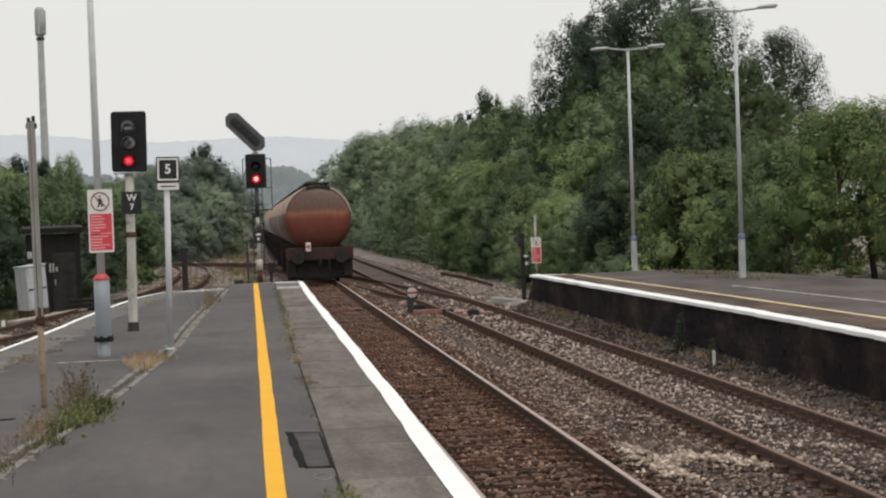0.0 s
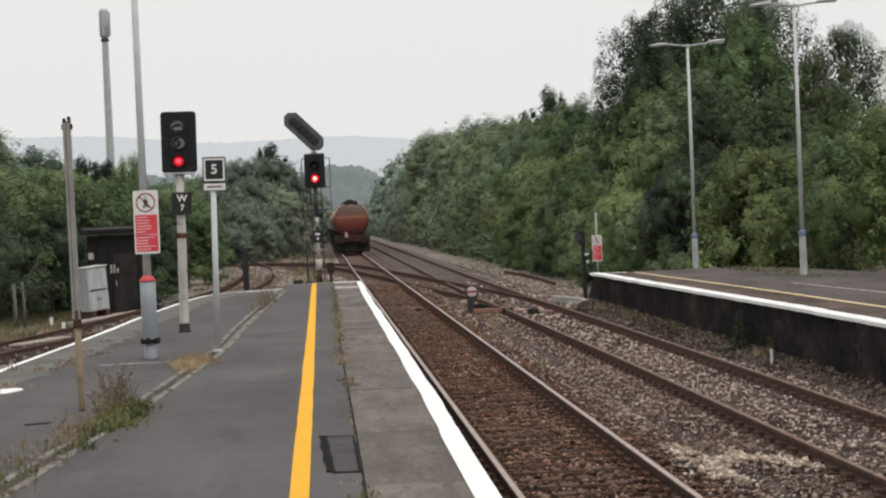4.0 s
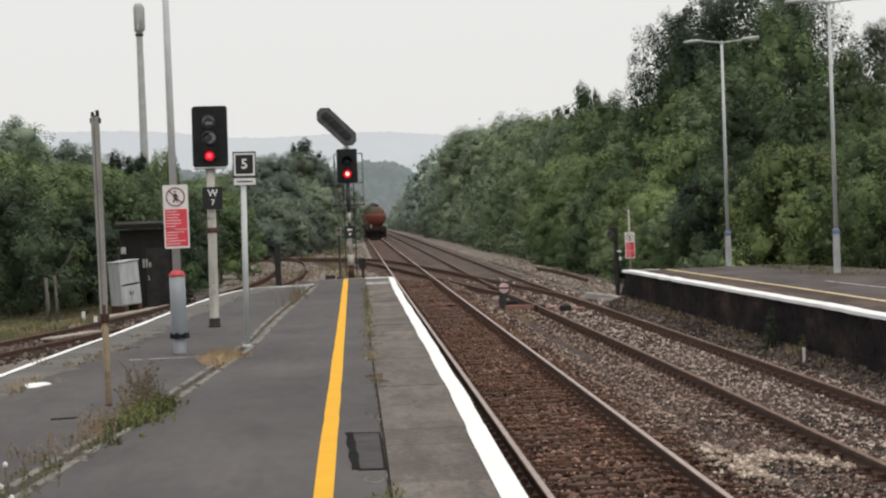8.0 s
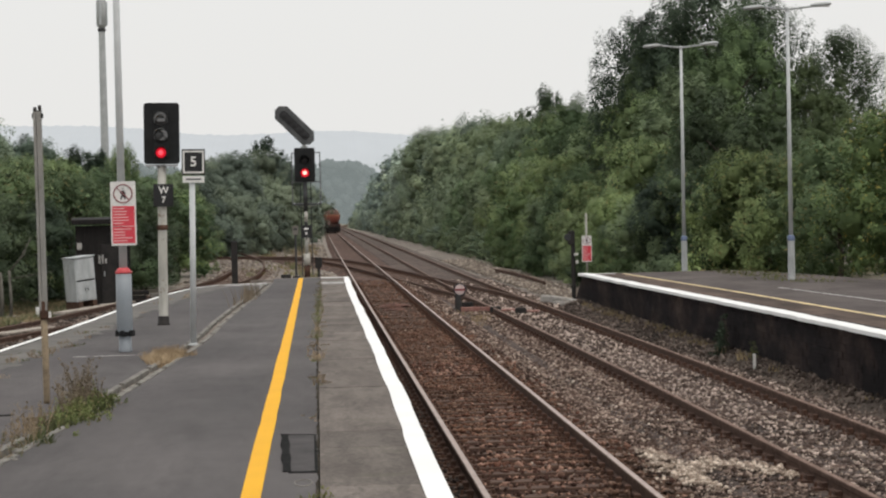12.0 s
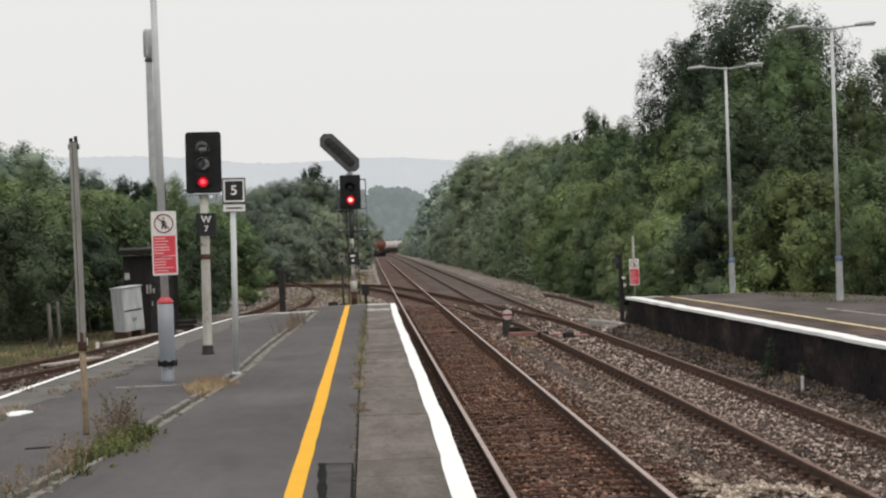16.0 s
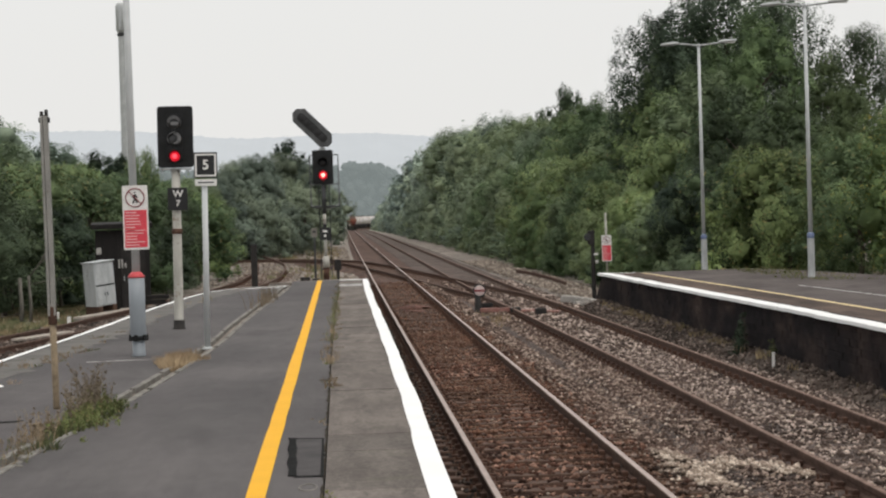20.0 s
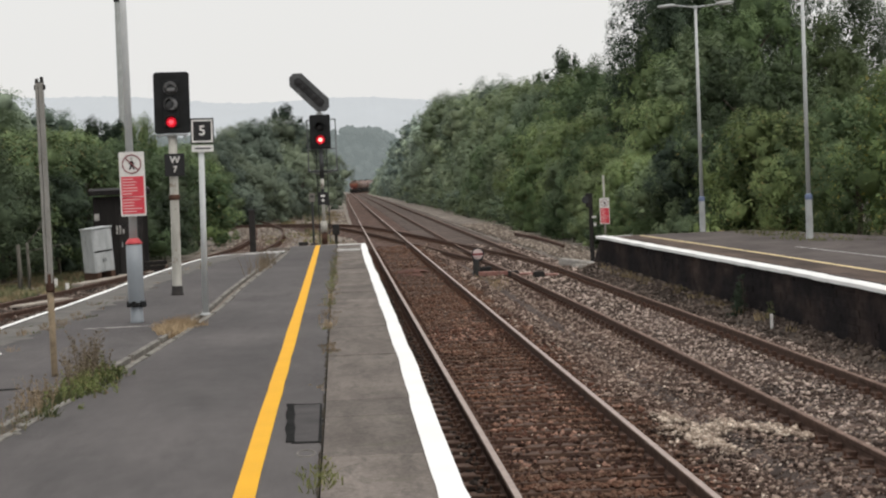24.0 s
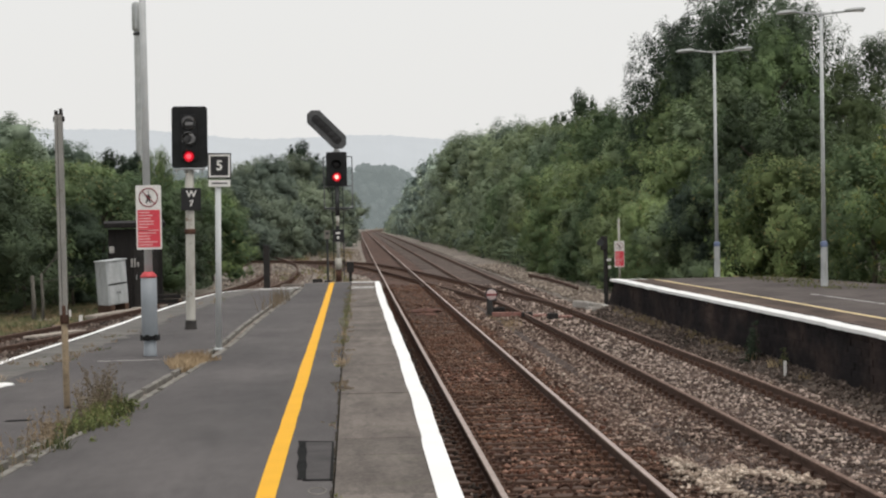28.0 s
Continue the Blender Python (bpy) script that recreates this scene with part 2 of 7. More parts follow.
CAGE_GREY = worn("dull_cage_steel", (0.1, 0.105, 0.11), (0.18, 0.187, 0.193), 5, 0.7)
# hood grey lightened to paint the light it catches
HOOD = worn("lit_hood_grey", (0.13, 0.132, 0.135), (0.22, 0.222, 0.225), 9, 0.5)
DISC_PINK = worn("weathered_disc_paint", (0.62, 0.5, 0.48), (0.72, 0.6, 0.58), 6, 0.6)
CONCRETE = worn("broken_concrete", (0.27, 0.25, 0.23), (0.42, 0.4, 0.37), 4, 0.9, dirt=(0.13, 0.11, 0.09))
DEEP_BLUE = worn("blue_band_paint", (0.1, 0.135, 0.24), (0.15, 0.19, 0.3), 6, 0.5)
RED_PAINT = worn("red_band_paint", (0.52, 0.05, 0.06), (0.62, 0.09, 0.1), 6, 0.5)
CREAM = worn("cream_post_paint", (0.36, 0.35, 0.315), (0.55, 0.535, 0.49), 4, 0.7, dirt=(0.2, 0.155, 0.115), dirt_at=0.57, grit=0.15, stretch=(2, 2, 0.4))
OLD_POST = worn("weathered_grey_post", (0.22, 0.215, 0.2), (0.31, 0.3, 0.28), 3.5, 0.85, dirt=(0.13, 0.1, 0.07), dirt_at=0.6, stretch=(3, 3, 0.6))
OCHRE_POST = worn("ochre_lichened_post", (0.17, 0.13, 0.085), (0.27, 0.21, 0.14), 5, 0.85, dirt=(0.08, 0.06, 0.04), dirt_at=0.55)
BLACK = worn("black_signal_paint", (0.009, 0.0095, 0.01), (0.018, 0.019, 0.02), 5, 0.6, bump=0.05, spec=0.22)
GREY_BLACK = worn("weathered_black_paint", (0.028, 0.03, 0.032), (0.055, 0.057, 0.06), 5, 0.65, bump=0.08)
WHITE = worn("white_sign_paint", (0.72, 0.71, 0.69), (0.8, 0.79, 0.77), 4, 0.5, bump=0.03)
SIGN_RED = worn("red_sign_paint", (0.66, 0.05, 0.08), (0.74, 0.075, 0.1), 3, 0.45, bump=0.03)
SIGN_BLACK = worn("black_sign_paint", (0.012, 0.012, 0.013), (0.02, 0.02, 0.022), 5, 0.45, bump=0.02)
RED_LAMP = glow_mat("red_signal_aspect", (0.9, 0.012, 0.035), 0.42)
RED_CORE = glow_mat("red_signal_core", (1.0, 0.08, 0.11), 0.95)
BRIGHT_CORE = glow_mat("bright_signal_core", (1.0, 0.36, 0.3), 2.2)
DARK_LENS = worn("unlit_lens", (0.03, 0.031, 0.033), (0.07, 0.072, 0.075), 14, 0.3)
CABINET = worn("grey_cabinet_paint", (0.4, 0.425, 0.435), (0.52, 0.545, 0.555), 3, 0.6, dirt=(0.26, 0.25, 0.22), dirt_at=0.6, stretch=(2, 2, 0.5))
HUT_WOOD = worn("creosoted_boards", (0.009, 0.008, 0.008), (0.018, 0.015, 0.014), 3, 0.9, stretch=(4, 4, 0.4))
BARK = worn("bark", (0.06, 0.05, 0.04), (0.12, 0.1, 0.08), 7, 0.95, fine=25, bump=0.6, stretch=(2, 2, 0.5))
LEAF_DARK = leaf_mat("dark_green_leaves", (0.0638, 0.102, 0.0509), (0.16, 0.226, 0.108))
# dark bluish green; on the low bushes it also paints in shade
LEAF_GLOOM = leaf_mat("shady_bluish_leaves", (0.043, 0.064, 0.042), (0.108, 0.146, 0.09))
# dark green, darkened further to paint the shade behind the front bushes
LEAF_DUSK = leaf_mat("shade_darkened_leaves", (0.052, 0.076, 0.04), (0.115, 0.152, 0.076))
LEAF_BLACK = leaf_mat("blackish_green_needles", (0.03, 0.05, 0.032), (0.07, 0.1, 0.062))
LEAF_MID = leaf_mat("mid_green_leaves", (0.093, 0.147, 0.067), (0.218, 0.3, 0.138), (0.24, 0.21, 0.1))
LEAF_DEEP = leaf_mat("deep_green_leaves", (0.08, 0.12, 0.058), (0.178, 0.243, 0.114), (0.2, 0.17, 0.08))
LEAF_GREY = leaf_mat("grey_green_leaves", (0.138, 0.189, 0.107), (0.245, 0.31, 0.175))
LEAF_LIGHT = leaf_mat("yellow_green_leaves", (0.122, 0.174, 0.08), (0.272, 0.35, 0.164), (0.28, 0.25, 0.11))
# next four: leaf colours paled and greyed to paint distance haze
LEAF_HAZE_GREY = leaf_mat("haze_greyed_leaves", (0.142, 0.178, 0.14), (0.2, 0.244, 0.188))
LEAF_MIST = leaf_mat("mist_paled_leaves", (0.259, 0.322, 0.273), (0.351, 0.42, 0.35))
LEAF_FAR = leaf_mat("haze_paled_leaves", (0.19, 0.24, 0.178), (0.29, 0.352, 0.258))
LEAF_FAR_MID = leaf_mat("half_haze_leaves", (0.152, 0.2, 0.126), (0.25, 0.31, 0.195))
LEAF_GOLD = leaf_mat("yellowing_leaves", (0.095, 0.138, 0.05), (0.265, 0.345, 0.125), (0.36, 0.32, 0.09), 0.9)
GRASS = leaf_mat("platform_grass", (0.075, 0.088, 0.035), (0.17, 0.18, 0.08), (0.24, 0.19, 0.1))
OLIVE = leaf_mat("olive_weed_leaves", (0.13, 0.145, 0.055), (0.28, 0.295, 0.12), (0.28, 0.21, 0.12))
DRY_GRASS = leaf_mat("dry_grass", (0.21, 0.158, 0.108), (0.41, 0.32, 0.225), (0.13, 0.1, 0.065))
def tank_mat():
    """Rust-red paint with sooty bands and streaks."""
    n = Nodes("rust_red_tank")
    z = n.add("ShaderNodeSeparateXYZ", Vector=n.place).outputs["Z"]
    wob = n.add("ShaderNodeMath", **{})
    wob.operation = "MULTIPLY_ADD"
    n.put(wob.inputs[0], n.noise(1.1, 4))
    wob.inputs[1].default_value = 0.5
    n.put(wob.inputs[2], z)
    span = n.add("ShaderNodeMapRange", Value=wob.outputs[0])
    span.inputs["From Min"].default_value, span.inputs["From Max"].default_value = 1.5, 4.2
    col = n.ramp(span.outputs[0], (0.0, (0.06, 0.032, 0.026)), (0.12, (0.1, 0.036, 0.027)), (0.3, (0.165, 0.043, 0.03)), (0.52, (0.19, 0.055, 0.034)), (0.6, (0.29, 0.115, 0.066)), (0.66, (0.13, 0.07, 0.05)), (1.0, (0.1, 0.066, 0.054)))
    col = n.mix(0.5, col, n.ramp(n.noise(4, 5, stretch=(3, 3, 0.5)), (0.3, 0.65), (0.7, 1.25)), "MULTIPLY")
    return n.done(col, 0.55, 0, 0.4)


TANK = tank_mat()
# dusty rim, paled further to paint the light caught along its top
TANK_RIM = worn("lit_dusty_rim", (0.4, 0.3, 0.24), (0.55, 0.45, 0.38), 3, 0.7)
TANK_GRIME = worn("grimy_tank_shell", (0.075, 0.04, 0.03), (0.14, 0.075, 0.055), 1.5, 0.7)
# dusty maroon, greyed further to stand for distance haze
MAROON = worn("dusty_maroon_shell", (0.17, 0.115, 0.105), (0.26, 0.19, 0.175), 1.5, 0.75)
UNDERFRAME = worn("black_underframe", (0.012, 0.011, 0.011), (0.03, 0.026, 0.024), 3, 0.8)
# shell colour paled to paint haze and reflected sky on the front wagons
HAZE_SHELL = worn("haze_paled_shell", (0.5, 0.47, 0.45), (0.6, 0.58, 0.55), 1.5, 0.6)


# ---- mesh helpers ----
def mesh_of(name, bm, material, smooth=False):
    me = bpy.data.meshes.new(name)
    bm.to_mesh(me)
    bm.free()
    for mat in material if isinstance(material, (list, tuple)) else [material]:
        me.materials.append(mat)
    if smooth:
        for p in me.polygons:
            p.use_smooth = True
    return me


def part(name, bm, material, parent=None, label="", smooth=False):
    """Links a bmesh as one mesh object under a thing or a part."""
    ob = new(name, mesh_of(name, bm, material, smooth))
    if parent:
        ob.parent = parent
    return tagged(ob, label)


def thing(name, label, category, at=(0, 0, 0), turn=0.0, group="", kind=""):
    ob = tagged(new(name), label, category, group, kind)
    ob.empty_display_size = 0.2
    ob.matrix_basis = pose(*at, 0, 0, turn)
    return ob


def box(size, at=(0, 0, 0), bevel=0.0, bm=None, m=None):
    bm = bm or bmesh.new()
    made = bmesh.ops.create_cube(bm, size=1.0)["verts"]
    mat = Matrix.Translation(at) @ (m or Matrix()) @ Matrix.Diagonal((*size, 1))
    bmesh.ops.transform(bm, matrix=mat, verts=made)
    if bevel:
        edges = list({e for v in made for e in v.link_edges})
        bmesh.ops.bevel(bm, geom=edges, offset=bevel, segments=2, affect="EDGES", profile=0.6)
    return bm


def tube(r0, r1, length, at=(0, 0, 0), axis="z", sides=16, bm=None, m=None):
    """A tapered round bar from at along an axis."""
    bm = bm or bmesh.new()
    made = bmesh.ops.create_cone(bm, cap_ends=True, segments=sides, radius1=r0, radius2=r1, depth=length)["verts"]
    turn = {"z": Matrix(), "x": pose(0, 0, 0, 0, 90, 0), "y": pose(0, 0, 0, -90, 0, 0)}[axis]
    mat = Matrix.Translation(at) @ (m or Matrix()) @ turn @ Matrix.Translation((0, 0, length / 2))
    bmesh.ops.transform(bm, matrix=mat, verts=made)
    return bm


def lathe(rings, sides=20, bm=None, at=(0, 0, 0), axis="z"):
    """A turned shape from (radius, height) rings."""
    bm = bm or bmesh.new()
    turn = {"z": Matrix(), "x": pose(0, 0, 0, 0, 90, 0), "y": pose(0, 0, 0, -90, 0, 0)}[axis]
    rows = []
    for r, h in rings:
        rows.append([bm.verts.new(Vector(at) + turn @ Vector((r * math.cos(a), r * math.sin(a), h))) for a in (2 * math.pi * k / sides for k in range(sides))])
    for a, b in zip(rows, rows[1:]):
        for k in range(sides):
            bm.faces.new((a[k], a[(k + 1) % sides], b[(k + 1) % sides], b[k]))
    bm.faces.new(rows[0][::-1])
    bm.faces.new(rows[-1])
    return bm


def plate(w, h, d, r, at=(0, 0, 0)):
    """An upright board with rounded corners, facing -y."""
    out = []
    for cx, cz, a0 in ((w / 2 - r, h / 2 - r, 0), (-w / 2 + r, h / 2 - r, 90), (-w / 2 + r, -h / 2 + r, 180), (w / 2 - r, -h / 2 + r, 270)):
        out += [(cx + r * math.cos(math.radians(a0 + k * 18)), cz + r * math.sin(math.radians(a0 + k * 18))) for k in range(6)]
    bm = prism(out, -d / 2, d / 2)
    bmesh.ops.transform(bm, matrix=Matrix.Translation(at) @ pose(0, 0, 0, 90, 0, 0), verts=bm.verts)
    return bm


def bar(a, b, r, sides=8, bm=None):
    a, b = Vector(a), Vector(b)
    turn = (b - a).to_track_quat("Z", "Y").to_matrix().to_4x4()
    return tube(r, r, (b - a).length, tuple(a), "z", sides, bm, turn)


def bent_tube(points, radii, sides=6, loop=False):
    """One tube along a bent line, with a radius at each point."""
    bm = bmesh.new()
    pts = [Vector(p) for p in points]
    rows = []
    for k, p in enumerate(pts):
        a = pts[(k - 1) % len(pts)] if loop or k else p
        b = pts[(k + 1) % len(pts)] if loop or k + 1 < len(pts) else p
        turn = (b - a).to_track_quat("Z", "Y").to_matrix()
        rows.append([bm.verts.new(p + turn @ Vector((radii[k] * math.cos(v), radii[k] * math.sin(v), 0))) for v in (2 * math.pi * j / sides for j in range(sides))])
    for a, b in zip(rows, rows[1:] + rows[:1] if loop else rows[1:]):
        for j in range(sides):
            bm.faces.new((a[j], a[(j + 1) % sides], b[(j + 1) % sides], b[j]))
    if not loop:
        bm.faces.new(rows[0][::-1])
        bm.faces.new(rows[-1])
    bmesh.ops.recalc_face_normals(bm, faces=bm.faces)
    return bm


def arc(x, y, z, r, a0, a1, steps, squash=1.0):
    return [(x + r * math.cos(a), y, z + squash * r * math.sin(a)) for a in (math.radians(a0 + (a1 - a0) * k / steps) for k in range(steps + 1))]


def prism(outline, z0, z1, bm=None):
    """A flat outline given a thickness from z0 to z1."""
    bm = bm or bmesh.new()
    low = [bm.verts.new((x, y, z0)) for x, y in outline]
    high = [bm.verts.new((x, y, z1)) for x, y in outline]
    n = len(outline)
    bm.faces.new(high)
    bm.faces.new(low[::-1])
    for k in range(n):
        bm.faces.new((low[k], low[(k + 1) % n], high[(k + 1) % n], high[k]))
    bmesh.ops.recalc_face_normals(bm, faces=bm.faces)
    return bm


def along(points, step=1.0):
    """Points on a smooth line through the given ones (any dimension), about a step apart."""
    p = np.array(points, float)
    out = []
    for k in range(len(p) - 1):
        a, b, c, d = p[max(k - 1, 0)], p[k], p[k + 1], p[min(k + 2, len(p) - 1)]
        n = max(1, int(np.ceil(np.linalg.norm(c - b) / step)))
        ta, tb = (c - a) / 2, (d - b) / 2
        if k == 0:
            ta = c - b
        if k == len(p) - 2:
            tb = c - b
        for j in range(n):
            s = j / n
            out.append((2 * s**3 - 3 * s**2 + 1) * b + (s**3 - 2 * s**2 + s) * ta + (-2 * s**3 + 3 * s**2) * c + (s**3 - s**2) * tb)
    out.append(p[-1])
    return np.array(out)


def normals(line):
    d = np.gradient(line[:, :2], axis=0)
    d /= np.linalg.norm(d, axis=1)[:, None]
    return np.stack([d[:, 1], -d[:, 0]], 1)


def sweep(line, profile, bm=None, closed=True, mats=None):
    """A cross profile of (side, up) carried along a line of x, y, z; side is to the right."""
    bm = bm or bmesh.new()
    nrm = normals(line)
    rows = []
    for (x, y, z), (nx, ny) in zip(line, nrm):
        rows.append([bm.verts.new((x + nx * s, y + ny * s, z + u)) for s, u in profile])
    n = len(profile)
    for a, b in zip(rows, rows[1:]):
        for k in range(n if closed else n - 1):
            f = bm.faces.new((a[k], b[k], b[(k + 1) % n], a[(k + 1) % n]))
            if mats:
                f.material_index = mats[k]
    if closed:
        bm.faces.new(rows[0])
        bm.faces.new(rows[-1][::-1])
    bmesh.ops.recalc_face_normals(bm, faces=bm.faces)
    return bm


def from_arrays(name, verts, faces, material, parent=None, kind="", label=""):
    """A joined mesh from numpy arrays (faces all of one size)."""
    me = bpy.data.meshes.new(name)
    verts, faces = np.asarray(verts, np.float32), np.asarray(faces, np.int32)
    k = faces.shape[1]
    me.vertices.add(len(verts))
    me.vertices.foreach_set("co", verts.ravel())
    me.loops.add(faces.size)
    me.loops.foreach_set("vertex_index", faces.ravel())
    me.polygons.add(len(faces))
    me.polygons.foreach_set("loop_start", np.arange(0, faces.size, k, dtype=np.int32))
    me.update(calc_edges=True)
    me.materials.append(material)
    ob = new(name, me)
    if parent:
        ob.parent = parent
    return tagged(ob, label, "", "", kind)


def writing(text, size, material, parent, at, depth=0.004, name="lettering", thick=0.0):
    """Letters as a mesh, upright and facing -y, centred on at."""
    cu = bpy.data.curves.new(name, "FONT")
    cu.body, cu.size, cu.extrude, cu.offset = text, size, depth / 2, thick
    cu.align_x, cu.align_y = "CENTER", "CENTER"
    tmp = bpy.data.objects.new(name, cu)
    me = bpy.data.meshes.new_from_object(tmp)
    bpy.data.objects.remove(tmp)
    bpy.data.curves.remove(cu)
    me.materials.clear()
    me.materials.append(material)
    me.transform(pose(*at, 90, 0, 0))
    ob = new(name, me)
    ob.parent = parent
    return ob


# ---- the lie of the land: y runs along the line, the platform end is at y = 0 ----
def bend(y):
    """How far the line has swung to the right, and fallen, at y."""
    y = max(y, 0.0)
    return 0.0012 * y + 4.2e-6 * y * y + 1.0e-3 * min(max(0.0, y - 640), 110.0) ** 2 + 0.22 * max(0.0, y - 750)


def fall(y):
    y = min(max(y, 0.0), 620.0)
    return -(0.0008 * y + 3e-6 * y * y)


RAIL_1, RAIL_2 = -0.915, -1.03
ys_far = [-75, -40, 0, 40, 80, 120, 160, 220, 300, 380, 440, 500, 560, 640, 690, 740, 800]
TRACK_1 = along([(0.7525 + bend(y), y, RAIL_1 + fall(y)) for y in ys_far], 4.0)
T2 = [(-75, 4.29), (-35, 4.29), (-20, 4.29), (-5, 4.2), (12, 4.1), (33, 4.05), (60, 4.1), (109, 4.2), (160, 4.25), (230, 4.3), (320, 4.35), (400, 4.35), (480, 4.35), (560, 4.35), (640, 4.35), (690, 4.35), (740, 4.35), (800, 4.35)]
TRACK_2 = along([(x + bend(y), y, RAIL_2 + fall(y)) for y, x in T2], 4.0)
BAY = along([(-14.2, -38, -0.93), (-11.2, -18, -0.93), (-8.9, -4.9, -0.93), (-7.75, 3, -0.93), (-6.75, 13, -0.93), (-5.3, 30, -0.95), (-4.8, 46, -0.98), (-5.05, 70, -1.0), (-5.9, 86, -1.0), (-7.2, 102, -1.0), (-9.8, 125, -1.0)], 2.0)
CROSSOVER = along([(4.1, 6, -1.03), (3.95, 13, -1.03), (3.15, 25, -1.02), (2.25, 38, -1.0), (1.25, 52, -0.99), (0.3, 64, -0.985), (-1.0, 75.5, -0.98), (-3.2, 83, -0.985), (-5.6, 88.5, -0.995), (-8.5, 93, -1.0)], 1.5)


def structure(name, bm, material, label, category, parent=None):
    ob = part(name, bm, material, parent, label)
    return tagged(ob, label, category, "", "structure")


# the ground: one sheet out to the horizon
def ground():
    xs = np.r_[np.array([-4000, -1500, -600, -250, -120, -60, -35]), np.arange(-24, 26, 2.0), np.array([35, 60, 120, 250, 600, 1500, 4000])]
    ys = np.r_[np.array([-3000, -800, -200]), np.arange(-80, 140, 4.0), np.arange(140, 660, 20.0), np.array([760, 1000, 1600, 4500])]
    rng = np.random.default_rng(3)
    verts = []
    for y in ys:
        for x in xs:
            z = -1.28 + fall(y) + rng.uniform(-0.03, 0.03)
            if x > 8.5 and y > 3:
                z += min(0.10 * (x - 8.5), 1.6)
            if x < -11:
                z += min(0.06 * (-11 - x), 0.8)
            verts.append((x, y, z))
    n = len(xs)
    faces = [(j * n + i, j * n + i + 1, (j + 1) * n + i + 1, (j + 1) * n + i) for j in range(len(ys) - 1) for i in range(n - 1)]
    ob = from_arrays("ground", verts, faces, GROUND)
    return tagged(ob, "rough trackside ground with dry grass and gravel", "ground", "", "structure")


def ground_mat():
    n = Nodes("trackside_ground")
    big = n.ramp(n.noise(0.12, 5, world=True), (0.42, 0.0), (0.58, 1.0))
    green = n.mix(n.noise(2.2, 5, world=True), (0.065, 0.07, 0.03), (0.16, 0.14, 0.07))
    gravel = n.mix(n.noise(9, 5, 0.7, world=True), (0.175, 0.152, 0.132), (0.37, 0.33, 0.292))
    off = n.add("ShaderNodeMath")
    off.operation = "ABSOLUTE"
    n.put(off.inputs[0], n.add("ShaderNodeSeparateXYZ", Vector=n.add("ShaderNodeNewGeometry").outputs["Position"]).outputs["X"])
    verge = n.add("ShaderNodeMapRange", Value=off.outputs[0])
    verge.inputs["From Min"].default_value, verge.inputs["From Max"].default_value = 7.0, 9.5
    col = n.mix(n.mix(1.0, big, verge.outputs[0], "MULTIPLY"), gravel, green)
    col = n.mix(0.5, col, n.ramp(n.noise(45, 3, world=True), (0.3, 0.6), (0.7, 1.3)), "MULTIPLY")
    n.bump(n.noise(22, 5, 0.7, world=True), 0.8, 0.06)
    return n.done(col, 0.95, 0, 0.15)


GROUND = ground_mat()
ground()

# beds of ballast under the tracks
BED = ((-1.95, -0.34), (-1.55, -0.155), (1.5, -0.155), (1.95, -0.34))


def bed(name, line, material, label, halves=(1.0, 1.0), dz=0.0):
    l = line.copy()
    l[:, 2] += dz
    prof = [(s * (halves[0] if s < 0 else halves[1]), u) for s, u in BED]
    return structure(name, sweep(l, prof, closed=False), material, label, "ballast")


bed("ballast_bed_1", TRACK_1, RUSTY_BED, "rust-brown ballast bed under the worn main track", (0.62, 1.0), dz=-0.05)
structure("trackside_gully", box((0.75, 70, 0.1), (-0.48, -32, -1.3)), stone_mat("dark_cinders", (0.05, 0.04, 0.034), (0.14, 0.115, 0.098), (0.08, 0.062, 0.052), False), "dark cinders between the track and the platform wall", "ground")
bed("ballast_bed_2", TRACK_2, BALLAST_BED, "grey ballast bed under the second main track")
bed("ballast_bed_3", BAY, DIRT, "dusty ballast bed under the curving bay track", dz=-0.012)
bed("ballast_bed_4", CROSSOVER, RUSTY_BED, "oily ballast under the crossover between the tracks", (0.8, 0.8), dz=-0.008)
cess = along([(8.1, -2, -1.2), (6.75, 5, -1.19), (6.6, 20, -1.2), (6.75, 45, -1.25)] + [(6.7 + bend(y), y, -1.25 + fall(y)) for y in (80, 140, 220, 320, 440)], 4.0)
structure("cess_path", sweep(cess, ((-0.9, -0.2), (-0.7, 0.05), (0.75, 0.07), (1.0, -0.2)), closed=False), DIRT, "pale gravel path beside the outer track", "path")

# ---- rails ----
RAIL_PROFILE = ((-0.058, -0.155), (-0.056, -0.132), (-0.025, -0.112), (-0.025, -0.062), (-0.037, -0.05), (-0.037, -0.007), (-0.029, 0.0), (0.029, 0.0), (0.037, -0.007), (0.037, -0.05), (0.025, -0.062), (0.025, -0.112), (0.056, -0.132), (0.058, -0.155))
RAIL_MATS = [0] * 6 + [1] + [0] * 7


def offset(line, s):
    out = line.copy()
    out[:, :2] += normals(line) * s
    return out


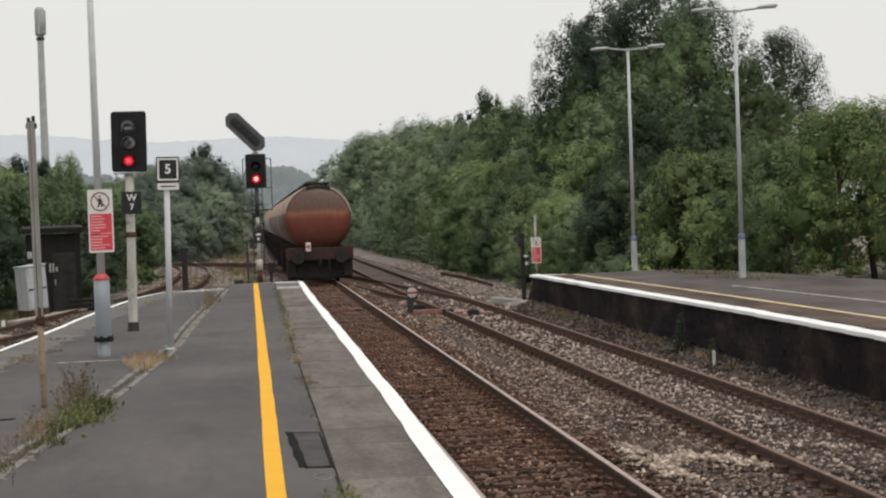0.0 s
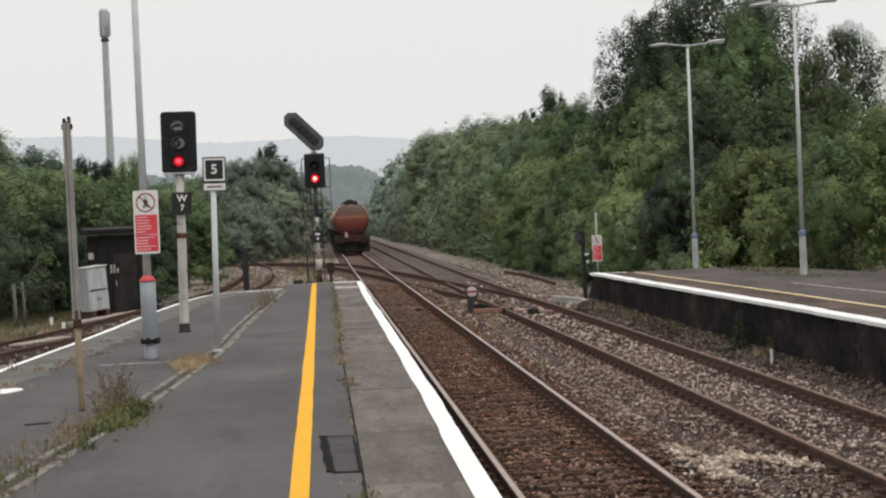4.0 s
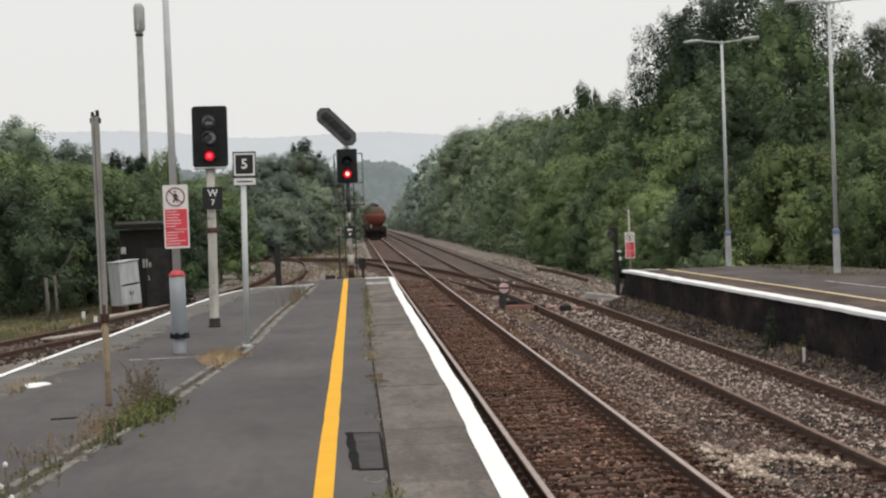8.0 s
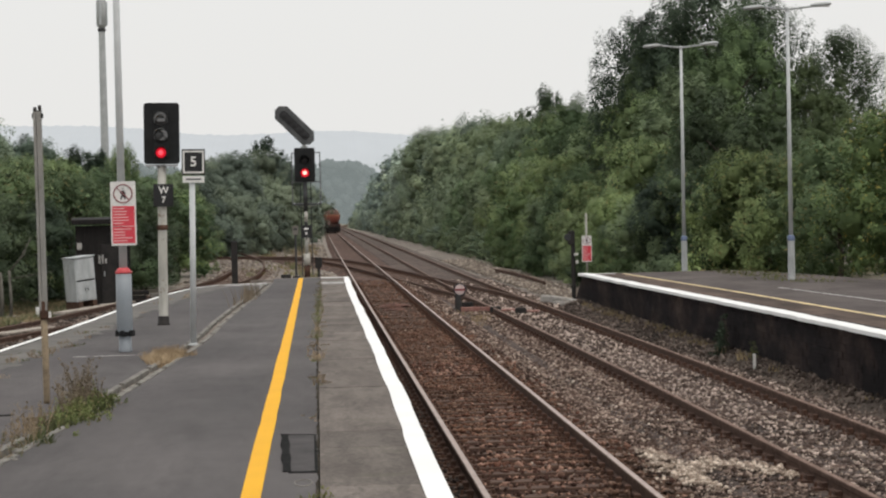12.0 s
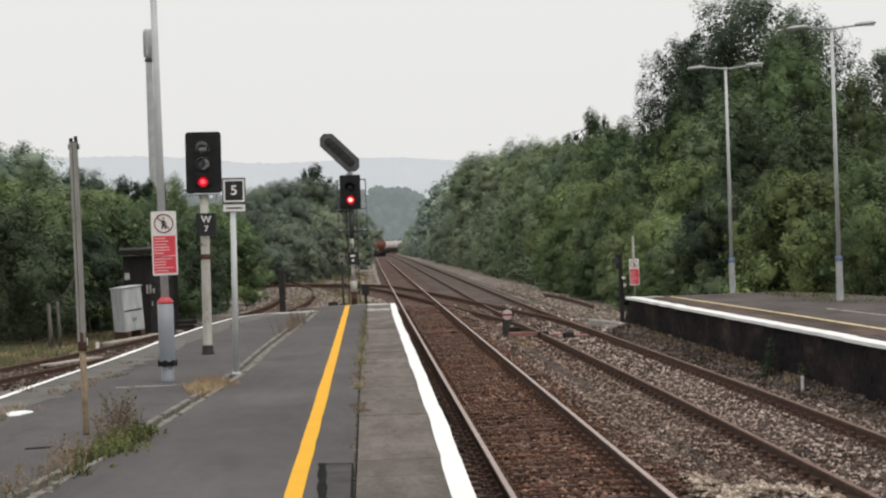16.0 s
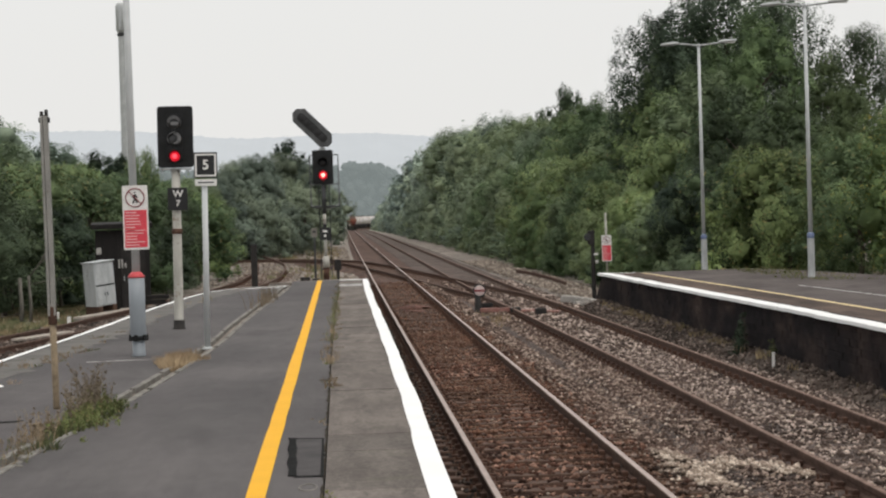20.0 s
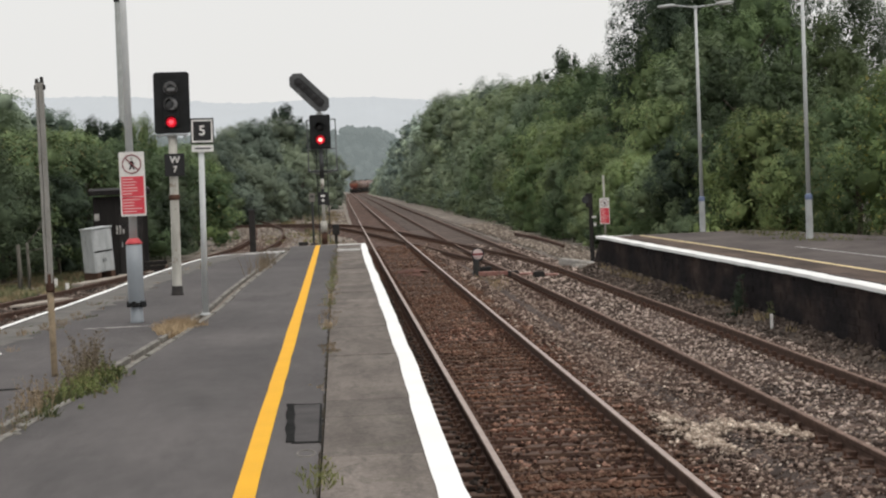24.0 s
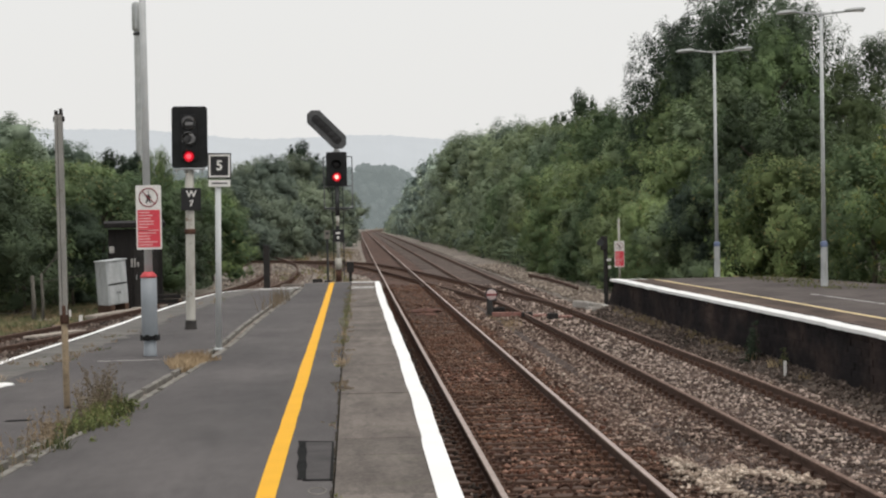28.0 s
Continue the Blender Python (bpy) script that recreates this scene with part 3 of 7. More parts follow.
def track(name, line, label, top, pitch, span, material, half=1.3, seed=1):
    """Two rails on sleepers with chairs; the sleepers of the span are pieces of their own."""
    home = thing(name, label, "railway track", kind="structure")
    for s in (-0.7525, 0.7525):
        part("rail", sweep(offset(line, s), RAIL_PROFILE, mats=RAIL_MATS), [RAIL_WEB, top], home)
    rng = random.Random(seed)
    me = mesh_of("sleeper", box((2 * half, 0.25, 0.13), (0, 0, -0.215), 0.012), material)
    chair = bmesh.new()
    for s in (-0.7525, 0.7525):
        box((0.36, 0.17, 0.03), (s, 0, -0.142), 0.0, chair)
        for side in (-1, 1):
            box((0.06, 0.1, 0.07), (s + side * 0.075, 0, -0.115), 0.0, chair)
            tube(0.016, 0.016, 0.05, (s + side * 0.15, 0.03, -0.13), "z", 6, chair)
    chairs = mesh_of("chair", chair, RAIL_SIDE)
    dist = np.r_[0, np.cumsum(np.linalg.norm(np.diff(line[:, :2], axis=0), axis=1))]
    d = 0.0
    while d < dist[-1]:
        x, y, z = (np.interp(d, dist, line[:, k]) for k in range(3))
        if span[0] < y < span[1]:
            k = min(np.searchsorted(dist, d), len(line) - 1)
            v = line[k] - line[max(k - 1, 0)] if k else line[1] - line[0]
            m = pose(x, y, z - rng.uniform(0.0, 0.01), 0, 0, math.degrees(math.atan2(-v[0], v[1])) + rng.uniform(-0.6, 0.6))
            for n, mesh in (("sleeper", me), ("rail_chair", chairs)):
                ob = new(n, mesh)
                ob.parent, ob.matrix_basis = home, m
        d += pitch
    return home


# ---- platforms ----
EDGE = along([(-0.79, -78, 0), (-0.73, -45.3, 0), (-0.70, -40, 0), (-0.68, -31.7, 0), (-0.665, -24.9, 0), (-0.65, -11.6, 0), (-0.595, 1.2, 0)], 1.0)
BAY_EDGE = along([(-9.5, -78, 0), (-6.75, -50, 0), (-6.05, -38, 0), (-5.74, -31.9, 0), (-5.59, -28.3, 0), (-5.35, -23.5, 0), (-5.05, -15.1, 0), (-4.8, -10, 0), (-4.5, -5.9, 0), (-4.1, -3.7, 0), (-3.6, -2.75, 0), (-2.62, -2.0, 0)], 0.7)
SLAB_LINE = along([(-1.6, -78, 0), (-1.51, -44.7, 0), (-1.48, -28, 0), (-1.40, -12, 0), (-1.34, 1.2, 0)], 1.0)
YELLOW = along([(-1.95, -78, 0), (-1.91, -45, 0), (-1.895, -38, 0), (-1.885, -32, 0), (-1.86, -15, 0), (-1.84, 0.95, 0)], 1.0)
CHANNEL = along([(-5.2, -62, 0), (-4.25, -50, 0), (-3.7, -41.15, 0), (-3.44, -36.8, 0), (-3.09, -28.43, 0), (-3.0, -21.9, 0), (-2.84, -13.83, 0), (-2.68, -7.4, 0), (-2.62, -3.0, 0)], 0.8)


def offset_xy(line, s):
    return [tuple(p[:2]) for p in offset(line, s)]


def left_platform():
    main = offset_xy(SLAB_LINE, 0.0) + [(-2.55, 1.2)] + offset_xy(CHANNEL, 0.12)[::-1] + [(-6.5, -78)]
    structure("platform_1", prism(main, -1.25, 0.0), ASPHALT, "grey asphalt platform, patched and worn", "platform")
    side = offset_xy(CHANNEL, -0.12) + [(-2.64, -2.0)] + offset_xy(BAY_EDGE, 0.0)[::-1][1:] + [(-6.7, -78)]
    structure("platform_2", prism(side, -1.25, -0.012), ASPHALT, "grey asphalt surface beside the bay track", "platform")
    trough = offset_xy(CHANNEL, -0.14) + offset_xy(CHANNEL, 0.14)[::-1]
    structure("channel_bed", prism(trough, -1.2, -0.045), DIRT, "silted bed of the drainage channel", "drain")
    # the ramp past the platform end
    bm = bmesh.new()
    rows = []
    for y, z in ((1.2, -0.004), (3.5, -0.05), (7.5, -0.17), (13, -0.45), (20, -0.75), (30, -1.02), (42, -1.2)):
        rows.append([bm.verts.new((x, y, zz)) for x, zz in ((-4.2 if y > 1.5 else -2.62, -1.3), (-3.2 if y > 1.5 else -2.55, z - 0.03), (-1.9, z), (-1.0, z), (-0.66, z - 0.03), (-0.6, -1.3))])
    for a, b in zip(rows, rows[1:]):
        for k in range(5):
            bm.faces.new((a[k], a[k + 1], b[k + 1], b[k]))
    structure("platform_ramp", bm, DIRT, "gravelly ramp sloping down from the platform end", "ramp")


left_platform()

track("track_1", TRACK_1, "worn main line with polished rails on dark timber sleepers", RAIL_TOP, 0.65, (-66, 30), SLEEPER, seed=2)
track("track_2", TRACK_2, "second main line with rusty rails on timber sleepers", RAIL_MID, 0.65, (-66, 24), SLEEPER, seed=3)
track("track_3", BAY, "rusty bay track curving away past the platform", RAIL_DULL, 0.75, (-16, 60), SLEEPER, seed=4)
track("track_4", CROSSOVER, "dark crossover track linking the lines", RAIL_DULL, 0.7, (8, 80), SLEEPER, half=1.25, seed=5)


def lines():
    def strip(name, line, a, b, z, material, label, wobble=0.0, seed=1):
        rng = np.random.default_rng(seed)
        l = line.copy()
        l[:, 2] = z
        left, right = offset(l, a), offset(l, b)
        slow = np.array([np.interp(np.arange(len(l)), np.arange(0, len(l) + 3, 2.0), rng.normal(0, wobble, len(np.arange(0, len(l) + 3, 2.0)))) for _ in (0, 1)]).T
        w = slow + rng.normal(0, wobble * 0.25, (len(l), 2))
        bm = bmesh.new()
        rows = [(bm.verts.new((*(p[:2] + [u, 0]), z)), bm.verts.new((*(q[:2] + [v, 0]), z))) for p, q, (u, v) in zip(left, right, w)]
        for r, s in zip(rows, rows[1:]):
            bm.faces.new((r[0], r[1], s[1], s[0]))
        return structure(name, bm, material, label, "painted line")

    strip("white_edge_line", EDGE, -0.15, -0.005, 0.006, WHITE_LINE, "white painted line along the platform edge", 0.008, 5)
    strip("yellow_line", YELLOW, -0.062, 0.062, 0.005, YELLOW_LINE, "yellow painted safety line on the asphalt", 0.003, 6)
    strip("bay_edge_line", BAY_EDGE, 0.01, 0.11, 0.002, WHITE_LINE, "white painted line along the bay platform edge", 0.006, 7)


lines()


def channel_kerbs():
    for name, s in (("kerb_1", -0.085), ("kerb_2", 0.085)):
        line = offset(CHANNEL, s)
        home = thing(name, "low concrete kerb along the drainage channel, mossy", "kerb", kind="structure")
        pts = along(line, 0.3)
        n = 9
        for k in range(0, len(pts) - 1, n):
            seg = pts[k : k + n]
            if len(seg) > 2:
                seg = seg.copy()
                seg[:, 2] = 0.0
                part("kerbstone", sweep(seg, ((-0.032, -0.06), (-0.032, 0.006), (-0.024, 0.012), (0.024, 0.012), (0.032, 0.006), (0.032, -0.06))), KERB, home)


channel_kerbs()


def edge_slabs():
    """Coping slabs between the asphalt and the platform edge, each its own piece."""
    home = thing("platform_edge", "row of stained concrete edge slabs along the platform", "platform edge", kind="structure")
    rng = random.Random(8)
    joints = [-66, -63.6, -61.2, -59, -56.6, -54.2, -51.6, -49.2, -46.7, -44.3, -42.0, -40.8, -38.7, -36.4, -34.2, -32.2, -30.27, -28.3, -26.2, -24.25, -22.0, -19.75, -17.5, -15.2, -12.9, -10.7, -8.5, -6.3, -4.4, -2.8, -0.7, 1.18]
    for y, y2 in zip(joints, joints[1:]):
        xa = [np.interp(v, SLAB_LINE[:, 1], SLAB_LINE[:, 0]) + 0.012 for v in (y + 0.008, y2 - 0.008)]
        xb = [np.interp(v, EDGE[:, 1], EDGE[:, 0]) for v in (y + 0.008, y2 - 0.008)]
        dz = rng.uniform(-0.006, 0.0)
        part("slab", prism([(xa[0], y + 0.008), (xb[0], y + 0.008), (xb[1], y2 - 0.008), (xa[1], y2 - 0.008)], -0.14, dz), SLAB, home)
    under = offset_xy(SLAB_LINE, 0.02) + offset_xy(EDGE, -0.10)[::-1]
    structure("platform_wall", prism(under, -1.25, -0.142), BRICK, "sooty brick wall under the platform edge", "wall")
    # the painted cross line at the platform end
    part("end_line", prism([(-1.36, -4.3), (-0.8, -4.5), (-0.79, -2.9), (-1.35, -2.7)], -0.004, 0.005), FADED_WHITE, home, "faded white end band")
    part("end_line", prism([(-1.33, 0.75), (-0.76, 0.75), (-0.76, 1.15), (-1.33, 1.15)], -0.004, 0.005), WHITE_LINE, home, "white end line")
    structure("bay_end_band", prism([(-3.7, -3.75), (-2.64, -3.6), (-2.64, -2.1), (-3.5, -2.75)], -0.03, -0.002), FADED_WHITE, "faded white band at the end of the bay platform", "painted line")


edge_slabs()

# right platform
R_EDGE = along([(6.9, -78, -0.12), (6.25, -42, -0.12), (6.1, -26, -0.12), (6.02, -19, -0.12), (5.9, -14, -0.12), (5.74, -7.5, -0.12), (5.56, 1.5, -0.12), (5.54, 2.4, -0.12)], 1.0)
CINDER = stone_mat("cinder_dirt", (0.075, 0.06, 0.05), (0.21, 0.172, 0.145), (0.12, 0.094, 0.078), False)
R_YELLOW = along([(7.95, -60, 0), (7.35, -34, 0), (7.14, -23, 0), (7.01, -14, 0), (6.86, -7, 0), (6.66, 1.7, 0)], 1.0)


DIRTY_STRIP = worn("dirt_stained_paving", (0.055, 0.04, 0.033), (0.14, 0.1, 0.08), 1.1, 0.92, fine=70, spec=0.2, dirt=(0.035, 0.026, 0.022), dirt_at=0.54, stretch=(1.4, 0.25, 1))
BROWN_ASPHALT = worn("old_brown_asphalt", (0.068, 0.056, 0.053), (0.125, 0.105, 0.099), 0.7, 0.9, fine=90, spec=0.25, dirt=(0.05, 0.04, 0.037), dirt_at=0.56, stretch=(1.2, 0.35, 1))


def right_platform():
    top = offset_xy(R_EDGE, 0.25) + [(9.6, 2.4), (10.6, -2), (12.2, -20), (15, -78)]
    structure("platform_3", prism(top, -1.3, -0.122), BROWN_ASPHALT, "grey asphalt platform across the tracks", "platform")
    home = thing("coping", "white-painted coping along the far platform edge", "coping", kind="structure")
    uneven = random.Random(14)
    for k in range(0, len(R_EDGE) - 1):
        seg = R_EDGE[k : k + 2].copy()
        seg[:, 2] = -0.12 + np.interp(seg[:, 1], [-30, 2], [-0.026, 0.026]) + uneven.uniform(-0.008, 0.003)
        seg[:, 0] += uneven.uniform(-0.012, 0.008)
        part("coping_stone", sweep(seg, ((-0.0, -0.065), (-0.0, -0.014), (0.014, 0.0), (0.255, 0.002), (0.255, -0.065))), WHITE_LINE, home)
    rng = random.Random(4)
    wall = offset(R_EDGE, 0.12)
    structure("platform_wall_2", prism([tuple(p[:2]) for p in offset(R_EDGE, 0.086)] + [tuple(p[:2]) for p in offset(R_EDGE, 0.26)][::-1], -1.3, -0.19), MORTAR, "sooty mortar of the far platform wall", "wall")
    bricks = thing("brick_wall", "blackened brick platform wall with uneven courses", "wall", kind="structure")
    meshes = [mesh_of("brick", box((0.09, 0.454, 0.114), bevel=0.008), BRICK) for _ in range(3)]
    joined = bmesh.new()
    count = 0
    dist = np.r_[0, np.cumsum(np.linalg.norm(np.diff(wall[:, :2], axis=0), axis=1))]
    for c in range(9):
        d = 0.23 * (c % 2) + 26.0
        while d < dist[-1] - 0.2:
            x, y = (np.interp(d, dist, wall[:, k]) for k in range(2))
            x2, y2 = (np.interp(d + 0.4, dist, wall[:, k]) for k in range(2))
            m = pose(x + rng.uniform(-0.008, 0.008), y, -0.245 - c * 0.118, 0, rng.uniform(-1, 1), math.degrees(math.atan2(-(x2 - x), y2 - y)))
            if -26 < y < -8 and count < 300:
                ob = new("brick", rng.choice(meshes))
                ob.parent, ob.matrix_basis = bricks, m
                count += 1
            else:
                box((0.09, 0.454, 0.114), (0, 0, 0), 0, joined, m)
            d += 0.46
    tagged(part("brickwork", joined, BRICK, bricks), kind="stuff")
    bm = bmesh.new()
    z = -0.117
    l, r = offset(R_YELLOW, -0.055), offset(R_YELLOW, 0.055)
    rows = [(bm.verts.new((*p[:2], z)), bm.verts.new((*q[:2], z))) for p, q in zip(l, r)]
    for p, q in zip(rows, rows[1:]):
        bm.faces.new((p[0], p[1], q[1], q[0]))
    structure("yellow_line_2", bm, PALE_LINE, "faded yellow line on the far platform", "painted line")
    l, r = offset(R_EDGE, 0.262), offset(R_EDGE, 1.05)
    strip = bmesh.new()
    rows = [(strip.verts.new((*p[:2], -0.119)), strip.verts.new((*q[:2], -0.119))) for p, q in zip(l, r)]
    for p, q in zip(rows, rows[1:]):
        strip.faces.new((p[0], p[1], q[1], q[0]))
    structure("edge_strip", strip, DIRTY_STRIP, "brown dirt-stained strip of paving behind the coping", "paving")
    structure("bay_mark", prism([(8.18, -11.0), (8.26, -11.0), (8.74, -24), (8.64, -24)], -0.121, -0.116), FADED_WHITE, "faint pale line across the far platform", "painted line")
    structure("end_mark", prism([(5.85, 2.05), (6.5, 1.95), (6.5, 2.2), (5.85, 2.3)], -0.121, -0.115), WHITE_LINE, "white painted end mark on the far platform", "painted line")
    foot = offset(R_EDGE, 0.0)
    foot[:, 2] = 0.0
    rng2 = np.random.default_rng(6)
    lvl = np.interp(foot[:, 1], [-40, -20, -5, 2.4], [-1.08, -0.98, -0.85, -0.77]) + rng2.normal(0.0, 0.02, len(foot))
    bm = bmesh.new()
    rows = []
    inner, mid, outer = offset(foot, 0.16), offset(foot, -0.22), offset(foot, -0.62)
    for k in range(len(foot)):
        rows.append([bm.verts.new((*inner[k][:2], lvl[k])), bm.verts.new((*mid[k][:2], lvl[k] - 0.1 + rng2.normal() * 0.02)), bm.verts.new((*outer[k][:2], -1.3))])
    for a, b in zip(rows, rows[1:]):
        for k in range(2):
            bm.faces.new((a[k], a[k + 1], b[k + 1], b[k]))
    bmesh.ops.recalc_face_normals(bm, faces=bm.faces)
    structure("cinder_bank", bm, CINDER, "dark cindery dirt heaped along the platform wall", "ground")
    # sloping end of the platform
    bm = bmesh.new()
    a = [bm.verts.new(v) for v in ((5.62, 2.42, -0.3), (9.6, 2.42, -0.16), (9.6, 6.2, -1.3), (5.7, 5.4, -1.3), (5.62, 2.42, -1.3))]
    bm.faces.new((a[0], a[1], a[2], a[3]))
    bm.faces.new((a[0], a[3], a[4]))
    structure("platform_ramp_2", bm, BRICK, "dark earth bank at the end of the far platform", "ramp")


right_platform()


# ---- foliage ----
def leaf_cloud(rng, centres, radii, count, size):
    """Many small leaves, each a bent four-sided blade, on a set of clumps, with larger ones inside."""
    centres, radii = np.array(centres), np.array(radii)
    w = radii**2
    pick = rng.choice(len(centres), count, p=w / w.sum())
    d = rng.normal(size=(count, 3))
    d[:, 2] += 0.25
    d /= np.linalg.norm(d, axis=1)[:, None]
    r = radii[pick] * (0.3 + 0.8 * rng.random(count) ** 0.7)
    axes = rng.uniform(0.6, 1.35, (len(centres), 3)) * [1, 1, 1.2]
    r *= 1.0 + 0.2 * np.sin(5.0 * d[:, 0] + pick) * np.sin(4.0 * d[:, 2] + 2.0 * pick)
    stray = rng.random(count) < 0.05
    r[stray] *= rng.uniform(1.03, 1.22, stray.sum())
    deep = rng.random(count) < 0.2
    r[deep] *= rng.uniform(0.1, 0.8, deep.sum())
    at = centres[pick] + d * r[:, None] * axes[pick]
    a = d * 1.0 + [0, 0, 0.3] + rng.normal(scale=0.5, size=(count, 3))
    a /= np.linalg.norm(a, axis=1)[:, None]
    grow = rng.normal(size=(count, 3))
    b = grow - a * np.sum(grow * a, axis=1)[:, None]
    b /= np.linalg.norm(b, axis=1)[:, None] + 1e-9
    c = np.cross(a, b)
    s = (size * rng.uniform(0.55, 1.35, count) * np.where(deep, 1.5, 1.0))[:, None]
    tip, left, right, root = at + b * s, at + c * s * 0.48 + a * s * 0.14, at - c * s * 0.48 + a * s * 0.14, at - b * s
    verts = np.stack([root, left, tip, right], 1).reshape(-1, 3)
    faces = np.arange(count * 4).reshape(-1, 4)
    return verts, faces


def foliage(rng, centres, radii, count, size, heart):
    """A crown: each clump bears sprays on its outer side, and each spray is a small dome of leaves; larger leaves fill the inside."""
    centres, radii = np.array(centres, float), np.array(radii, float)
    out = centres - np.array(heart)
    out /= np.linalg.norm(out, axis=1)[:, None] + 1e-6
    per = 9
    d = rng.normal(size=(len(centres), per, 3)) + 1.0 * out[:, None] + [0, 0, 0.5]
    d /= np.linalg.norm(d, axis=2)[:, :, None]
    sub = (centres[:, None] + d * (radii[:, None, None] * rng.uniform(0.62, 1.0, (len(centres), per, 1)))).reshape(-1, 3)
    sr = (radii[:, None] * rng.uniform(0.2, 0.48, (len(centres), per))).ravel()
    face = d.reshape(-1, 3)
    w = sr**2
    pick = rng.choice(len(sub), count, p=w / w.sum())
    e = rng.normal(size=(count, 3)) + 0.5 * face[pick] + [0, 0, 0.3]
    e /= np.linalg.norm(e, axis=1)[:, None]
    r = sr[pick] * (0.35 + 0.7 * rng.random(count) ** 0.6)
    at = sub[pick] + e * r[:, None] * [0.8, 0.8, 1.15]
    deep = rng.random(count) < 0.12
    nd = int(deep.sum())
    host = rng.integers(0, len(centres), nd)
    at[deep] = centres[host] - out[host] * radii[host][:, None] * 0.25 + rng.normal(size=(nd, 3)) * (radii[host] * 0.42)[:, None]
    a = 0.55 * e + 0.5 * face[pick] + 0.3 * out[pick // per] + [0, 0, 0.15] + rng.normal(scale=0.22, size=(count, 3))
    a /= np.linalg.norm(a, axis=1)[:, None]
    grow = 0.5 * e + 0.3 * face[pick] + [0, 0, 0.75] + rng.normal(scale=0.55, size=(count, 3))
    b = grow - a * np.sum(grow * a, axis=1)[:, None]
    b /= np.linalg.norm(b, axis=1)[:, None] + 1e-9
    c = np.cross(a, b)
    s = (size * rng.uniform(0.6, 1.3, count) * np.where(deep, 2.0, 1.0))[:, None]
    tip, left, right = at + b * s, at + c * s * 0.62 - b * s * 0.7, at - c * s * 0.62 - b * s * 0.7
    return np.stack([left, right, tip], 1).reshape(-1, 3), np.arange(count * 3).reshape(-1, 3)


def round_grid(n=3):
    """A ball of 6 n n four-sided faces: verts and faces."""
    index, verts, faces = {}, [], []
    for axis in range(3):
        for side in (-1, 1):
            for i in range(n):
                for j in range(n):
                    ring = []
                    for a, b in ((i, j), (i + 1, j), (i + 1, j + 1), (i, j + 1)):
                        p = [0, 0, 0]
                        p[axis], p[(axis + 1) % 3], p[(axis + 2) % 3] = side * n, 2 * a - n, 2 * b - n
                        ring.append(index.setdefault(tuple(p), len(index)))
                    faces.append(ring if side > 0 else ring[::-1])
    verts = np.array(list(index), float)
    verts = np.tan(verts / n * math.pi / 4)
    return verts / np.linalg.norm(verts, axis=1)[:, None], np.array(faces)


GRIDS = {n: round_grid(n) for n in (2, 3)}


def leafy_masses(rng, centres, radii, fill, grid=2):
    """The dense inside of each clump, an uneven lump."""
    ball, ring = GRIDS[grid]
    n, m = len(centres), len(ball)
    lump = 1.0 + 0.2 * rng.normal(size=(n, m, 1))
    v = ball[None] * lump * rng.uniform(0.8, 1.15, (n, 1, 3)) * (np.array(radii) * fill)[:, None, None] + np.array(centres)[:, None]
    f = ring[None] + m * np.arange(n)[:, None, None]
    f = f.reshape(-1, 4)
    return v.reshape(-1, 3), np.concatenate([f[:, [0, 1, 2]], f[:, [0, 2, 3]]])


def branchy(bm, rng, base, top, r0, r1, limbs, reach):
    """A tapered trunk in bent pieces with limbs; returns the limb ends."""
    pts = [Vector(base).lerp(Vector(top), k / 4) + Vector((rng.uniform(-1, 1), rng.uniform(-1, 1), 0)) * 0.06 * k for k in range(5)]
    ends = []

    def limb(a, b, ra, rb):
        v = b - a
        tube(ra, rb, v.length, tuple(a), "z", 5, bm, v.to_track_quat("Z", "Y").to_matrix().to_4x4())

    for k in range(4):
        limb(pts[k], pts[k + 1], r0 + (r1 - r0) * k / 4, r0 + (r1 - r0) * (k + 1) / 4)
    for k in range(limbs):
        s = rng.uniform(0.3, 1.0)
        i = min(int(s * 4), 3)
        root = pts[i].lerp(pts[i + 1], s * 4 - i)
        ang = rng.uniform(0, 2 * math.pi)
        end = root + Vector((math.cos(ang) * reach * rng.uniform(0.5, 1), math.sin(ang) * reach * rng.uniform(0.5, 1), reach * rng.uniform(0.3, 0.9)))
        mid = root.lerp(end, 0.5) + Vector((0, 0, 0.08 * reach))
        limb(root, mid, r1 * 0.75, r1 * 0.5)
        limb(mid, end, r1 * 0.5, r1 * 0.22)
        ends.append(end)
    return ends


